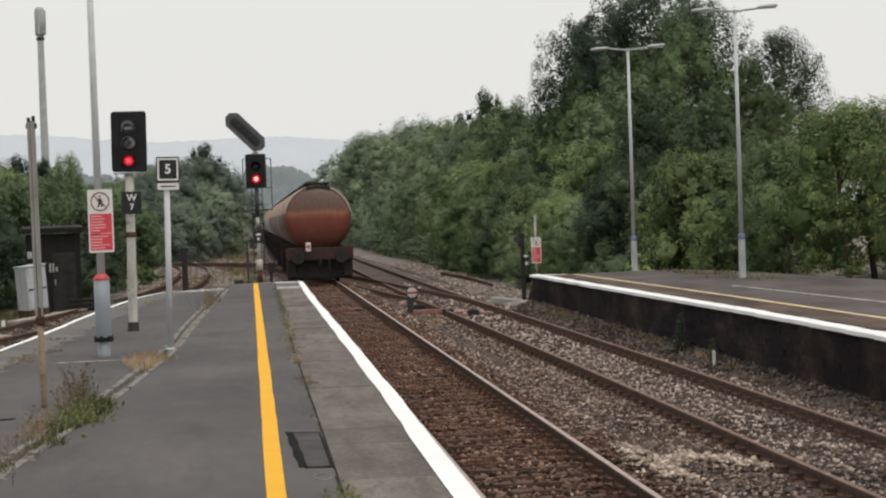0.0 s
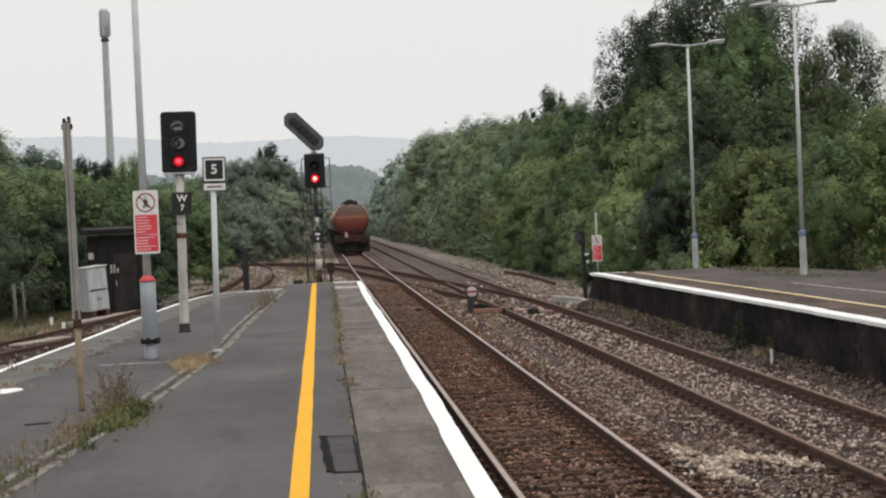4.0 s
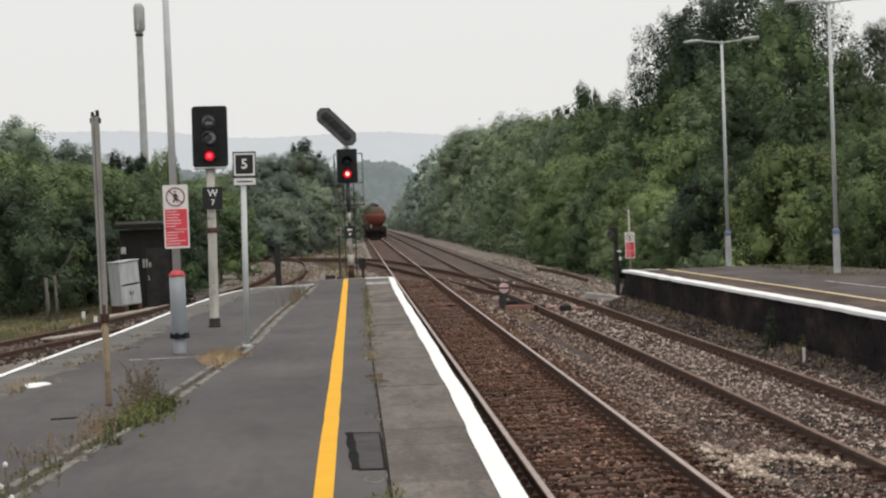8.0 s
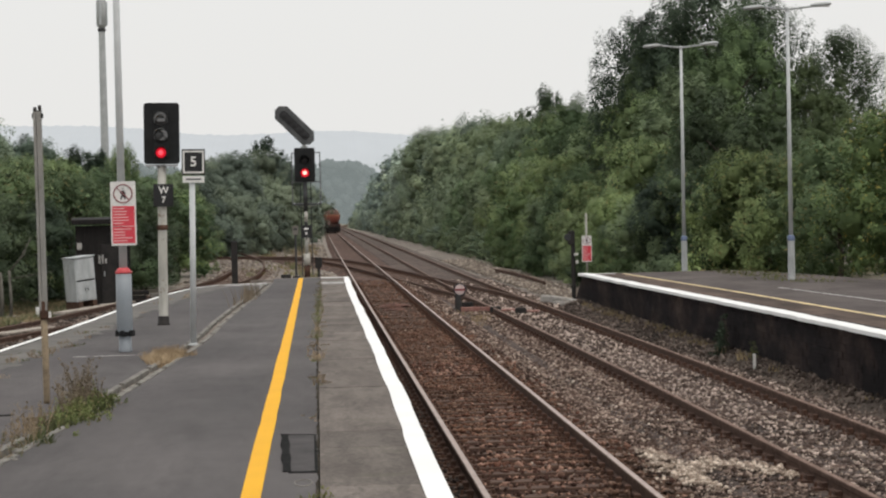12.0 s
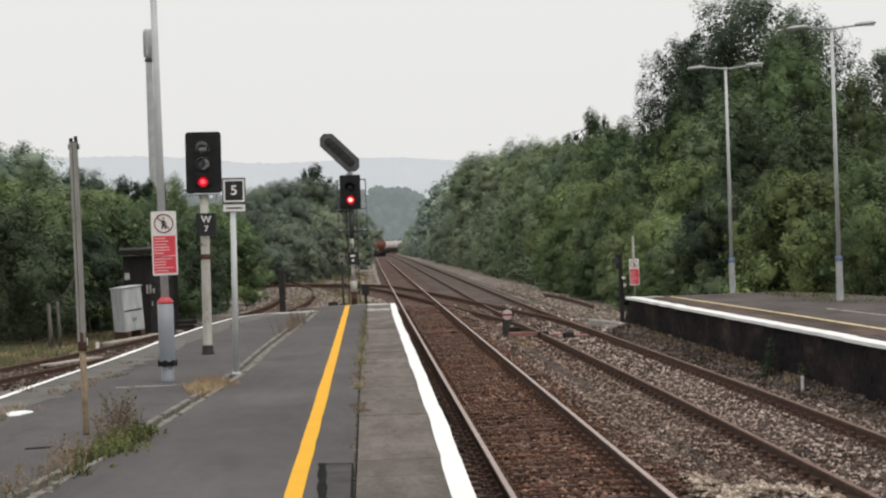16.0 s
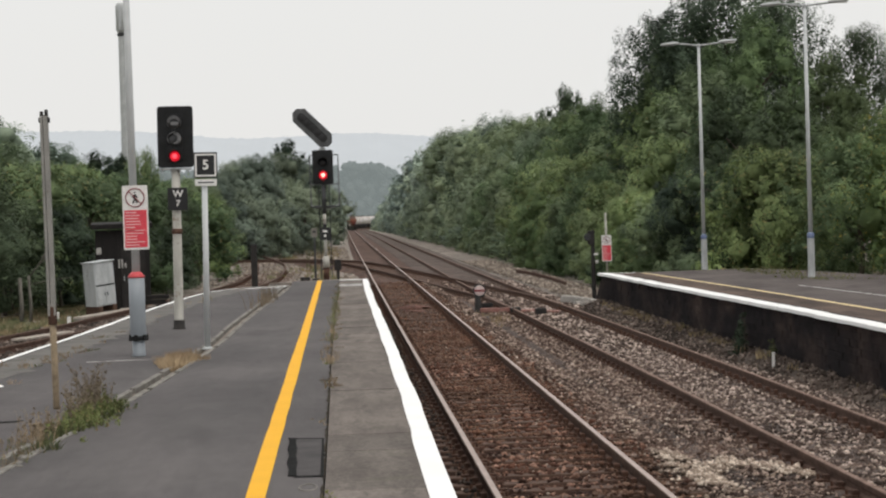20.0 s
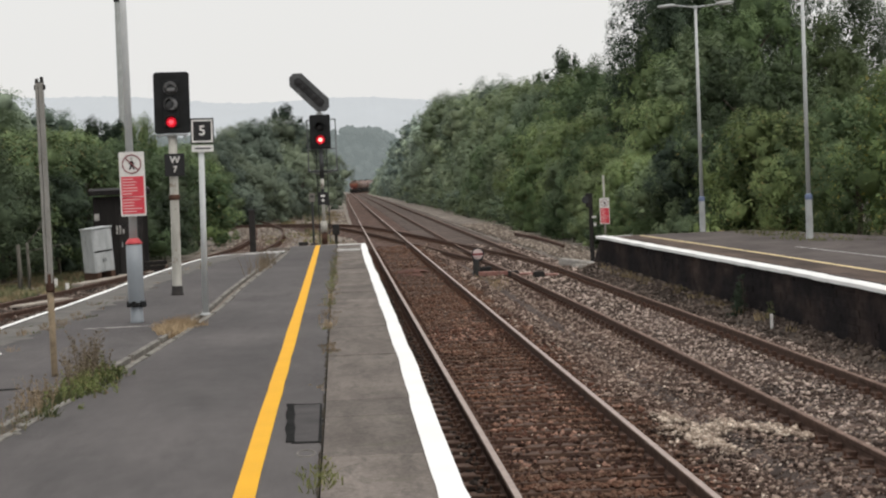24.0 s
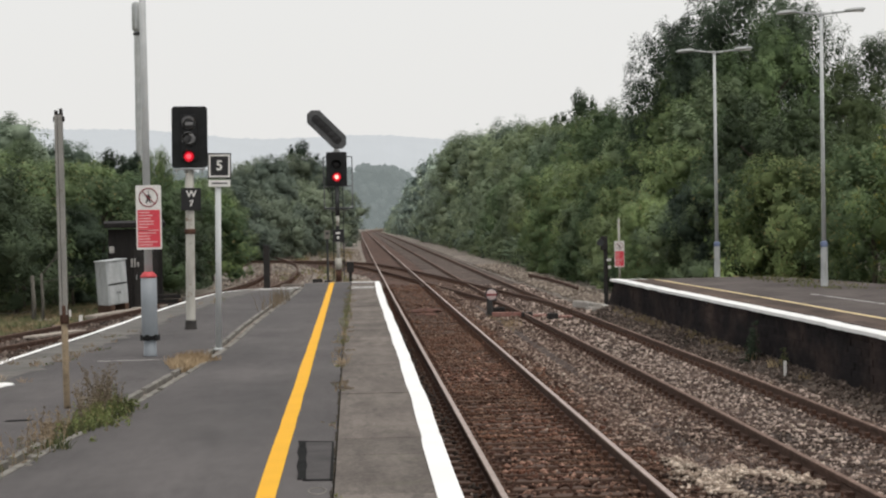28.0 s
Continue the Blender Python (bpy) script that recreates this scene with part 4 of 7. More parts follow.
def make_tree(name, label, seed, height, spread, leaves, size, material, low=0.0, clumps=40, form="dome", fill=0.4):
    """A tree or bush: trunk and limbs, dense clumps on an uneven crown, and many small leaves over them."""
    rng, nrng = random.Random(seed), np.random.default_rng(seed)
    home = thing(name, label, "tree" if "bush" not in name else "bush")
    bm = bmesh.new()
    ends = branchy(bm, rng, (0, 0, -0.4), (rng.uniform(-0.3, 0.3), rng.uniform(-0.3, 0.3), height * 0.72), 0.035 * height * 0.6, 0.02 * height * 0.5, 7, spread * 0.32)
    part("trunk", bm, BARK, home)
    cs, rs = [tuple(e) for e in ends], [rng.uniform(0.1, 0.15) * spread for _ in ends]
    lobes = [rng.uniform(0, 6.3) for _ in range(3)]
    for k in range(clumps):
        u = low + (1.0 - low) * ((k + rng.random()) / clumps) ** 0.9
        if form == "dome":
            prof = max(0.12, 1.0 - abs((u - 0.4) / 0.6) ** 2.3) ** 0.5 if u > 0.4 else 0.82 + 0.18 * u / 0.4
        elif form == "spire":
            prof = 1.05 - u * 0.9
        else:
            prof = max(0.1, 1.0 - abs((u - 0.55) / 0.45) ** 2.2) ** 0.5 if u > 0.55 else 0.55 + 0.45 * u / 0.55
        ang = 2.4 * k + rng.uniform(-0.5, 0.5)
        lobe = 1.0 + 0.1 * math.sin(2 * ang + lobes[0]) + 0.1 * math.sin(3 * ang + 5 * u + lobes[1])
        rad = rng.choice((0.1, 0.14, 0.18, 0.22)) * rng.uniform(0.85, 1.15) * spread * (0.7 + 0.35 * prof)
        rr = max(0.0, (spread * 0.5 * prof * lobe - rad) * rng.choice((1.0, 0.95, 0.6)))
        cs.append((rr * math.cos(ang), rr * math.sin(ang), min(u * height, height - rad * 0.8)))
        rs.append(rad)
    v, f = foliage(nrng, cs, rs, leaves, size, (0, 0, height * 0.4))
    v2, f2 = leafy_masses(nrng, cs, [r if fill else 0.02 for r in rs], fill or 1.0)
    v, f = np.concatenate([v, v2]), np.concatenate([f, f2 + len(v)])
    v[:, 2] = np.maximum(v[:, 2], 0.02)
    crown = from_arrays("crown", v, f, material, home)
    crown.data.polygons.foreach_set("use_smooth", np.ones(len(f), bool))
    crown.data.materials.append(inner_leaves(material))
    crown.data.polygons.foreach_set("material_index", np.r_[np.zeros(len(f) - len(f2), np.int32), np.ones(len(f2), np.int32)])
    return home


def planting():
    kinds = {
        "tall": make_tree("tree", "tall dense broadleaf tree with dark green leaves", 11, 10.0, 6.6, 15000, 0.072, LEAF_DARK, 0.08, 30, "tree"),
        "deep": make_tree("tree", "bushy deep green tree on the railway bank", 31, 9.0, 6.4, 15000, 0.068, LEAF_DEEP, 0.02, 26),
        "airy": make_tree("tree", "large dark green tree with an open leafy outline", 22, 12.0, 8.6, 40000, 0.068, LEAF_GLOOM, 0.1, 56, "tree", 0.0),
        "round": make_tree("tree", "rounded broadleaf tree on the railway bank", 12, 9.0, 6.4, 15000, 0.068, LEAF_MID, 0.02, 26),
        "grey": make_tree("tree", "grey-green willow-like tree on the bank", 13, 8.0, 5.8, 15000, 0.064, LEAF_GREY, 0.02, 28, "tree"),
        "bush": make_tree("bush", "dense mid-green bush at the foot of the bank", 14, 4.4, 4.8, 15000, 0.052, LEAF_MID, 0.0, 22),
        "light": make_tree("bush", "bright yellow-green bush behind the platform", 15, 4.6, 4.6, 16000, 0.05, LEAF_LIGHT, 0.0, 22),
        "dull": make_tree("bush", "dull grey-green bush beside the track", 16, 4.0, 4.4, 14000, 0.051, LEAF_GREY, 0.0, 22),
        "shade": make_tree("bush", "deep green bush growing low over the verge", 23, 4.4, 4.8, 14000, 0.053, LEAF_DARK, 0.0, 22),
        "gold": make_tree("bush", "yellowing light green bush behind the platform", 41, 4.6, 4.6, 16000, 0.05, LEAF_GOLD, 0.0, 22),
        "gloom": make_tree("bush", "dark bluish-green bush low in the scrub, darkened further for shade", 43, 4.4, 4.8, 14000, 0.052, LEAF_GLOOM, 0.0, 22),
        "fir": make_tree("tree", "dark narrow-topped evergreen above the hedge", 17, 10.0, 4.2, 7000, 0.085, LEAF_DARK, 0.1, 44, "spire"),
        "crest": make_tree("tree", "very dark leaning evergreen crown standing above the hedge", 37, 10.0, 5.0, 8000, 0.08, LEAF_BLACK, 0.3, 30, "tree"),
        "far_tree": make_tree("tree", "tree far along the railway bank, its greens paled for haze", 18, 9.0, 6.4, 9000, 0.08, LEAF_FAR, 0.02, 24, "dome", 0.46),
        "far_round": make_tree("tree", "mid-green tree far along the railway bank, slightly paled for haze", 19, 9.0, 6.6, 9000, 0.08, LEAF_FAR_MID, 0.02, 24, "dome", 0.46),
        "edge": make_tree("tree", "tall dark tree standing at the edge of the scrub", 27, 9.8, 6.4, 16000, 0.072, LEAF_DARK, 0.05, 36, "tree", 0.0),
        "pale": make_tree("tree", "tree standing behind the scrub, its greens paled for haze", 28, 9.0, 6.2, 11000, 0.078, LEAF_FAR, 0.0, 28, "tree", 0.6),
        "slate": make_tree("tree", "tree beyond the bay curve, its greens greyed for haze", 24, 9.0, 6.6, 14000, 0.075, LEAF_HAZE_GREY, 0.0, 30, "tree", 0.55),
        "slate_bush": make_tree("bush", "bush beyond the bay curve, its greens greyed for haze", 25, 4.4, 4.8, 6000, 0.075, LEAF_HAZE_GREY, 0.0, 22, "dome", 0.5),
        "end_tree": make_tree("tree", "tree at the far end of the cutting, its greens washed out for haze", 26, 9.0, 6.6, 1100, 0.24, LEAF_MIST, 0.0, 22),
        "far_bush": make_tree("bush", "bush far along the track, its greens paled for haze", 20, 4.4, 4.8, 3000, 0.085, LEAF_FAR, 0.0, 16, "dome", 0.46),
        "mid_bush": make_tree("bush", "green bush along the track, slightly paled for haze", 47, 4.4, 4.8, 4500, 0.075, LEAF_FAR_MID, 0.0, 18, "dome", 0.46),
        "dusk": make_tree("tree", "dark green tree behind the platform bushes, darkened further for shade", 49, 9.0, 6.4, 15000, 0.07, LEAF_DUSK, 0.02, 26),
    }
    native = {"tall": 10.0, "deep": 9.0, "airy": 12.0, "round": 9.0, "grey": 8.0, "bush": 4.4, "light": 4.6, "dull": 4.0, "shade": 4.4, "fir": 10.0, "far_tree": 9.0, "far_round": 9.0, "far_bush": 4.4, "edge": 9.8, "pale": 9.0, "slate": 9.0, "slate_bush": 4.4, "end_tree": 9.0, "crest": 10.0, "gold": 4.6, "gloom": 4.4, "mid_bush": 4.4, "dusk": 9.0}
    # far off, kinds swap for ones with haze put into the leaf colour
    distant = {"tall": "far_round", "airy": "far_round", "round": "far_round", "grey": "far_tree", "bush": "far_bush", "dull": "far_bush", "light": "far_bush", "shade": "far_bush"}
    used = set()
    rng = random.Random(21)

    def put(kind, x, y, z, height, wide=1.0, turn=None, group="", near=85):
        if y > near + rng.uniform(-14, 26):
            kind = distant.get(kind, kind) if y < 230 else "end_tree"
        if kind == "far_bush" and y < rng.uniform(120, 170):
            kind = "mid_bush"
        s = height / native[kind]
        m = pose(x, y, z, rng.uniform(-3, 3), rng.uniform(-3, 3), rng.uniform(0, 360) if turn is None else turn)
        src = kinds[kind]
        sc = (s * wide, s * wide, s)
        if kind not in used:
            used.add(kind)
            src.scale = (1, 1, 1)
            src.matrix_basis = m @ Matrix.Diagonal((*sc, 1))
            ob = src
        else:
            keep = src.scale.copy()
            src.scale = sc
            ob = copy_thing(src, m)
            src.scale = keep
        if group:
            ob["group"] = group
        return ob

    # the wooded bank on the right: skyline heights by y
    sy = [-14, 0, 7, 13, 20, 26, 31, 36, 40, 45, 52, 70, 83, 104, 133, 174, 237, 300, 380, 460]
    sz = [3.6, 4.4, 4.8, 5.2, 5.6, 6.0, 6.4, 6.6, 6.6, 6.4, 6.9, 7.4, 7.6, 8.2, 9.2, 10.4, 10.8, 9.4, 7.4, 6.0]
    bank = "trees along the railway bank"
    y = -13.0
    while y < 600:
        top = float(np.interp(y, sy, sz)) + 1.0 + rng.uniform(-0.9, 0.2)
        kind = rng.choice(("tall", "round", "grey") if y < 75 else ("grey", "round", "grey", "tall"))
        if 18 < y < 75 and kind != "tall" and int(y) % 3 != 0:
            kind = "deep"
        # darker leaf colour here puts in the shade behind the bushes
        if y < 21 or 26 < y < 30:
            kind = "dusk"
        put(kind, 13.2 - 2.4 * min(max((y - 150) / 150, 0.0), 1.0) + rng.uniform(-1.3, 1.0) + (4.0 if y < 6 else 0.0) + bend(y), y, -0.9 + fall(y), top, rng.uniform(0.95, 1.25) if y < 120 else 1.2, group=bank)
        y += rng.uniform(3.6, 5.2) if y < 80 else (6.2 if y < 200 else 10.0)
    put("crest", 13.2, 80, -0.9, 9.7, 0.85, group=bank)
    put("fir", 14.2, 108, -0.9, 9.6, 0.8, group=bank)
    put("fir", 13.4, 116, -0.9, 9.4, 0.6, group=bank)
    # the great dark trees that stand behind
    for x, yy, h, w, k in ((16.4, 46, 12.4, 0.95, "airy"), (13.4, 44, 10.4, 0.76, "airy"), (13.5, 45, 9.6, 0.72, "tall"), (19.2, 44, 11.0, 0.8, "airy"), (17.0, 36.5, 9.6, 0.9, "tall"), (15.6, 49, 10.4, 0.95, "tall"), (18.6, 49, 10.2, 0.95, "tall"), (20.0, 38, 8.2, 0.95, "dusk"), (14.6, 37, 8.4, 0.9, "tall"), (22.8, 46, 9.6, 0.8, "airy")):
        put(k, x, yy, -0.5, h, w, group=bank)
    # lower bushes in front
    y = 5.5
    hedge = "bushes at the foot of the bank"
    while y < 620:
        kind = rng.choice(("bush", "dull", "shade", "light") if y < 60 else ("dull", "bush", "shade", "light"))
        kind = "light" if y < 10 else kind
        h = rng.choice((2.5, 3.2, 4.0, 4.8)) * rng.uniform(0.9, 1.1) * (1.0 if y < 60 else 1.15) * (1.0 if y < 220 else 0.75)
        put(kind, 10.0 - 2.2 * min(max((y - 150) / 150, 0.0), 1.0) + rng.uniform(-0.8, 0.9) + bend(y), y, -1.15 + fall(y), h, rng.uniform(0.9, 1.15), group=hedge)
        y += rng.uniform(2.8, 4.0) if y < 60 else (4.4 if y < 150 else 8.0)
    y = 8.0
    while y < 240:
        put("far_bush" if y > 60 else rng.choice(("bush", "shade", "dull")), 8.5 + rng.uniform(-0.4, 0.5) + bend(y), y, -1.2 + fall(y), rng.uniform(0.9, 2.1), rng.uniform(1.1, 1.6), group=hedge)
        y += rng.uniform(2.0, 5.5)
    for x, yy, h, k in ((8.9, 20.0, 3.2, "light"), (8.7, 28.0, 2.6, "dull"), (9.0, 40.0, 3.2, "dull"), (8.8, 54.0, 3.0, "bush"), (11.3, 5.5, 3.1, "light"), (12.5, 2.0, 3.5, "light"), (10.6, 8.0, 2.6, "bush"), (12.9, -3.0, 3.9, "gold"), (13.6, -8.5, 4.0, "gold"), (15.2, 3.0, 4.4, "gold"), (13.4, 12.0, 3.9, "gloom"), (16.6, 0.5, 4.7, "gold"), (9.7, 11.0, 2.8, "gloom"), (12.2, 7.0, 3.3, "light"), (10.9, 12.5, 3.6, "bush"), (9.6, 16.0, 3.0, "dull")):
        put(k, x, yy, -0.3 if yy < 12 else -1.2, h, 1.1, group=hedge)

    # the scrub on the left
    scrub = "bushes beside the bay track"
    left = [(-15.3, 10, 9.4, "edge"), (-13.2, 13, 4.6, "gloom"), (-12.3, 17, 4.0, "gloom"), (-10.9, 21, 3.6, "gloom"), (-9.6, 27.5, 3.0, "gloom"), (-8.2, 33, 2.8, "gloom"), (-18.6, 62, 9.0, "pale"), (-16.9, 66, 7.8, "pale"), (-20.8, 60, 9.4, "pale"), (-13.6, 60, 6.9, "crest"), (-14.8, 24, 6.0, "light"), (-13.4, 29, 5.4, "light"), (-11.4, 35, 5.6, "bush"), (-9.7, 41, 5.0, "bush"), (-12.4, 58, 6.6, "crest"), (-14.6, 62, 6.4, "tall"), (-17.0, 20, 7.0, "grey"), (-12.6, 20, 5.2, "light"), (-15.5, 25, 6.6, "grey"), (-12.2, 25, 5.6, "light"), (-10.6, 24.5, 5.0, "light"), (-14.2, 32, 6.8, "grey"), (-11.4, 31, 5.6, "light"), (-9.6, 30, 4.8, "shade"), (-13.2, 40, 6.0, "round"), (-10.4, 38, 5.4, "bush"), (-8.6, 36.5, 4.4, "gloom"), (-14.0, 52, 5.6, "round"), (-10.5, 47, 5.2, "bush"), (-8.2, 45, 4.4, "bush"), (-13, 64, 6.4, "tall"), (-9.8, 58, 5.4, "bush"), (-8.2, 56, 4.6, "bush"), (-11.6, 72, 6.0, "round"), (-9.6, 69, 5.8, "dull"), (-13, 84, 6.2, "grey"), (-9.8, 79, 5.2, "bush"), (-10.8, 92, 6.0, "round"), (-9.9, 100, 5.4, "bush"), (-11, 110, 6.4, "round"), (-8.8, 112, 5.2, "dull"), (-6.6, 106, 4.0, "bush"), (-9.5, 124, 7.2, "tall"), (-7.0, 120, 5.0, "bush"), (-5.0, 117, 4.0, "dull"), (-4.2, 128, 5.2, "light"), (-7.4, 136, 7.0, "round"), (-4.6, 142, 6.2, "bush"), (-8.6, 150, 9.1, "tall"), (-10.6, 152, 8.6, "round"), (-6.6, 158, 9.4, "tall"), (-4.5, 160, 9.0, "round"), (-6.3, 167, 11.2, "crest"), (-10.7, 100, 6.2, "round"), (-11.2, 130, 6.6, "round"), (-5.6, 182, 9.4, "round"), (-3.4, 178, 6.0, "bush"), (-11.5, 186, 9.8, "round"), (-3.6, 205, 7.4, "dull"), (-6.5, 212, 9.2, "grey"), (-3.2, 235, 7.4, "dull"), (-6.0, 250, 9.6, "grey"), (-2.8, 275, 8.0, "dull"), (-5.5, 300, 10, "grey"), (-2.6, 325, 8.4, "dull"), (-2.2, 380, 9, "grey"), (-1.8, 440, 9.5, "grey")]
    for x, y, h, k in left:
        # beyond the bay curve: leaf colours greyed for haze
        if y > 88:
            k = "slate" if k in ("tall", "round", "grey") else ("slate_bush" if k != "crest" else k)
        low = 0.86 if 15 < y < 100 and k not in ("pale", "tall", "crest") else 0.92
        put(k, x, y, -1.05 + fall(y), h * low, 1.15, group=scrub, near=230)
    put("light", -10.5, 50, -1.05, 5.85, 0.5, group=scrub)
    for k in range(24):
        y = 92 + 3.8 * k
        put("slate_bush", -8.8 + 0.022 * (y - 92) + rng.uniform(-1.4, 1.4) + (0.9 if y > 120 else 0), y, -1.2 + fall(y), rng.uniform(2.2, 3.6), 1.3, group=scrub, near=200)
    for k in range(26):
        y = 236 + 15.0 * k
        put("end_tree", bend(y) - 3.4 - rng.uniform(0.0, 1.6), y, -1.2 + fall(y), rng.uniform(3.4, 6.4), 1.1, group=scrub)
    for k in range(14):
        y = rng.uniform(60, 170)
        put("far_round", -14 - rng.uniform(2, 12) - y * 0.06, y, -0.8, rng.uniform(4.8, 6.4), 1.1, group=scrub)


planting()


def far_wood(name, y, xs, base, height, crown, seed, material, label, lift=1.0):
    """A far wooded ridge as a relief of many rounded crowns."""
    rng = np.random.default_rng(seed)
    n = len(xs)
    tops = np.array([height(x) for x in xs])
    for c in rng.uniform(xs[0], xs[-1], int(2.2 * (xs[-1] - xs[0]) / (crown * 2))):
        w = crown * rng.uniform(0.3, 1.5)
        hump = height(c) - 0.35 * w + lift * w * rng.uniform(0.3, 0.9) * np.sqrt(np.clip(1 - ((xs - c) / w) ** 2, 0, 1))
        tops = np.where(np.abs(xs - c) < w, np.maximum(tops, hump), tops)
    tops = tops + rng.normal(0, 0.03 * crown, n)
    verts, faces = [], []
    for k, x in enumerate(xs):
        for s, u in ((0.0, 0.0), (0.02, 0.6), (0.05, 0.88), (0.1, 1.0)):
            verts.append((x, y * (1 + s), base + (tops[k] - base) * u))
    for k in range(n - 1):
        for j in range(3):
            faces.append((k * 4 + j, k * 4 + 4 + j, k * 4 + 5 + j, k * 4 + 1 + j))
    ob = from_arrays(name, verts, faces, material)
    return tagged(ob, label, "hill" if "hill" in name or "ridge" in name else "wood", "", "structure")


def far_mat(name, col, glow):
    """Far hills and wood: the bright air before them is put into pale colour and glow."""
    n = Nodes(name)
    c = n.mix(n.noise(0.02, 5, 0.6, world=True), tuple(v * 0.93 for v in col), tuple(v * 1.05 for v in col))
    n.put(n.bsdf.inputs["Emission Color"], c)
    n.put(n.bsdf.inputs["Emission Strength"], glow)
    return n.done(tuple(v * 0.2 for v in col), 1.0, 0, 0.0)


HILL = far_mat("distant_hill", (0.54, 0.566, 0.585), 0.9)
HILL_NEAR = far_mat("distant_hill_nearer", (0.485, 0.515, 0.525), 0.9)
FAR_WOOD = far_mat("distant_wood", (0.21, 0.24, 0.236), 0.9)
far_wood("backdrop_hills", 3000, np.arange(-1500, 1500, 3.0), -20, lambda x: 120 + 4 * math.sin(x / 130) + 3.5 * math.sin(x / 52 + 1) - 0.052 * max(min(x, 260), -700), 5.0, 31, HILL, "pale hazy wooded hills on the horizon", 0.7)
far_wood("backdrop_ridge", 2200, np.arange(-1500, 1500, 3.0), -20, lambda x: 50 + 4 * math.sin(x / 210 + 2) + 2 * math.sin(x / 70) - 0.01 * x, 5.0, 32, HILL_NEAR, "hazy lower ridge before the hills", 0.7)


def end_wood():
    """The misty wood where the line bends away: heaped crowns."""
    rng = np.random.default_rng(33)
    cs, rs = [], []
    for x in np.arange(-90, 130, 1.3):
        top = 21.0 + 1.5 * math.sin(x / 6.0) + 0.8 * math.sin(x / 2.3) - 0.05 * max(0.0, x - 14) ** 1.6
        for z in np.arange(-4, max(top, 4.0), 1.8):
            r = rng.uniform(1.2, 2.4)
            cs.append((x + rng.normal() * 0.8, 830 + rng.uniform(0, 12), min(z + rng.uniform(0, 2), max(top, 4.0)) - r))
            rs.append(r)
    v, f = foliage(rng, cs, rs, 16000, 0.34, (10, 860, 0))
    v2, f2 = leafy_masses(rng, cs, rs, 1.0, 3)
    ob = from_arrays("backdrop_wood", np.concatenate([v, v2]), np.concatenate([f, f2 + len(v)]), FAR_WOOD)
    tagged(ob, "misty wood where the line bends away", "wood", "", "structure")


end_wood()


# ---- lamps ----
def lamp_head(home, side, arm_z, drop=0.0):
    """A long flat street-lamp head on its arm, to one side of a column."""
    bm = bmesh.new()
    pts = [(0.0, arm_z - 0.05), (0.25, arm_z - 0.02), (0.62, arm_z + 0.02)]
    for (a, za), (b, zb) in zip(pts, pts[1:]):
        bar((side * a, 0, za), (side * b, 0, zb), 0.024, 8, bm)
    part("arm", bm, STEEL, home, smooth=True)
    bm = lathe([(0.012, 0.0), (0.05, 0.02), (0.075, 0.12), (0.08, 0.32), (0.062, 0.46), (0.02, 0.5)], 14, axis="x")
    bmesh.ops.transform(bm, matrix=Matrix.Translation((side * 0.53, 0, arm_z + 0.03)) @ pose(0, 0, 0, 0, -5 * side, 0 if side > 0 else 180) @ Matrix.Diagonal((1, 1.25, 0.62, 1)), verts=bm.verts)
    head = part("lamp_head", bm, STEEL, home, "pale grey lamp housing", True)
    bm = box((0.32, 0.12, 0.02), (side * 0.82, 0, arm_z + 0.012), 0.006)
    part("lens", bm, WHITE, head, "clouded lens cover")


def platform_lamp(at, height, base, label, sleeve=False, turn=0.0, lean=0.0):
    home = thing("platform_lamp", label, "street lamp", at, turn, "platform lamps")
    home.matrix_basis = pose(*at, 0, lean, turn)
    bm = tube(0.052, 0.036, height - base, (0, 0, base), "z", 14)
    part("column", bm, PALE_STEEL, home, smooth=True)
    if sleeve:
        bm = lathe([(0.085, 0.0), (0.088, 0.01), (0.082, 0.04), (0.078, 0.22)], 18)
        part("base", bm, BLUE_GREY, home, smooth=True)
        bm = lathe([(0.095, 0.23), (0.103, 0.25), (0.1, 0.6), (0.1, 1.0)], 20)
        part("sleeve", bm, BLUE_GREY, home, "scuffed blue-grey steel sleeve", True)
        bm = lathe([(0.104, 0.985), (0.108, 1.0), (0.062, 1.055), (0.05, 1.06)], 20)
        part("rim", bm, RED_PAINT, home, "red plastic rim", True)
        clamp = part("clamp", lathe([(0.098, 0.205), (0.108, 0.215), (0.108, 0.25), (0.098, 0.26)], 18), BLACK, home, "black bolted clamp")
        for k in range(6):
            a = k * math.pi / 3 + 0.3
            part("lug", box((0.03, 0.05, 0.075), (0.108 * math.cos(a), 0.108 * math.sin(a), 0.235), 0.008, None, pose(0, 0, 0, 0, 0, math.degrees(a))), BLACK, clamp)
    else:
        bm = lathe([(0.09, 0.0), (0.09, 0.012), (0.084, 0.03), (0.08, base - 0.09), (0.078, base - 0.01)], 18)
        part("base", bm, STEEL, home, smooth=True)
        bm = lathe([(0.082, base - 0.08), (0.084, base - 0.07), (0.084, base + 0.02), (0.055, base + 0.05)], 18)
        part("band", bm, DEEP_BLUE, home, "faded blue painted band", True)
        bm = box((0.06, 0.006, 0.3), (0, -0.083, 0.4), 0.002)
        part("access_door", bm, STEEL, home)
    for side in (-1, 1):
        lamp_head(home, side, height)
    bm = tube(0.045, 0.045, 0.08, (0, 0, height - 0.1), "z", 12)
    part("bracket", bm, STEEL, home)
    return home


platform_lamp((8.45, 2.6, -0.122), 6.05, 0.9, "tall grey twin-arm lamp on the far platform, blue band", turn=0, lean=0.3)
platform_lamp((9.45, -6.4, -0.122), 6.25, 0.98, "tall grey twin-arm lamp with a blue band beside bushes", turn=0, lean=0.3)
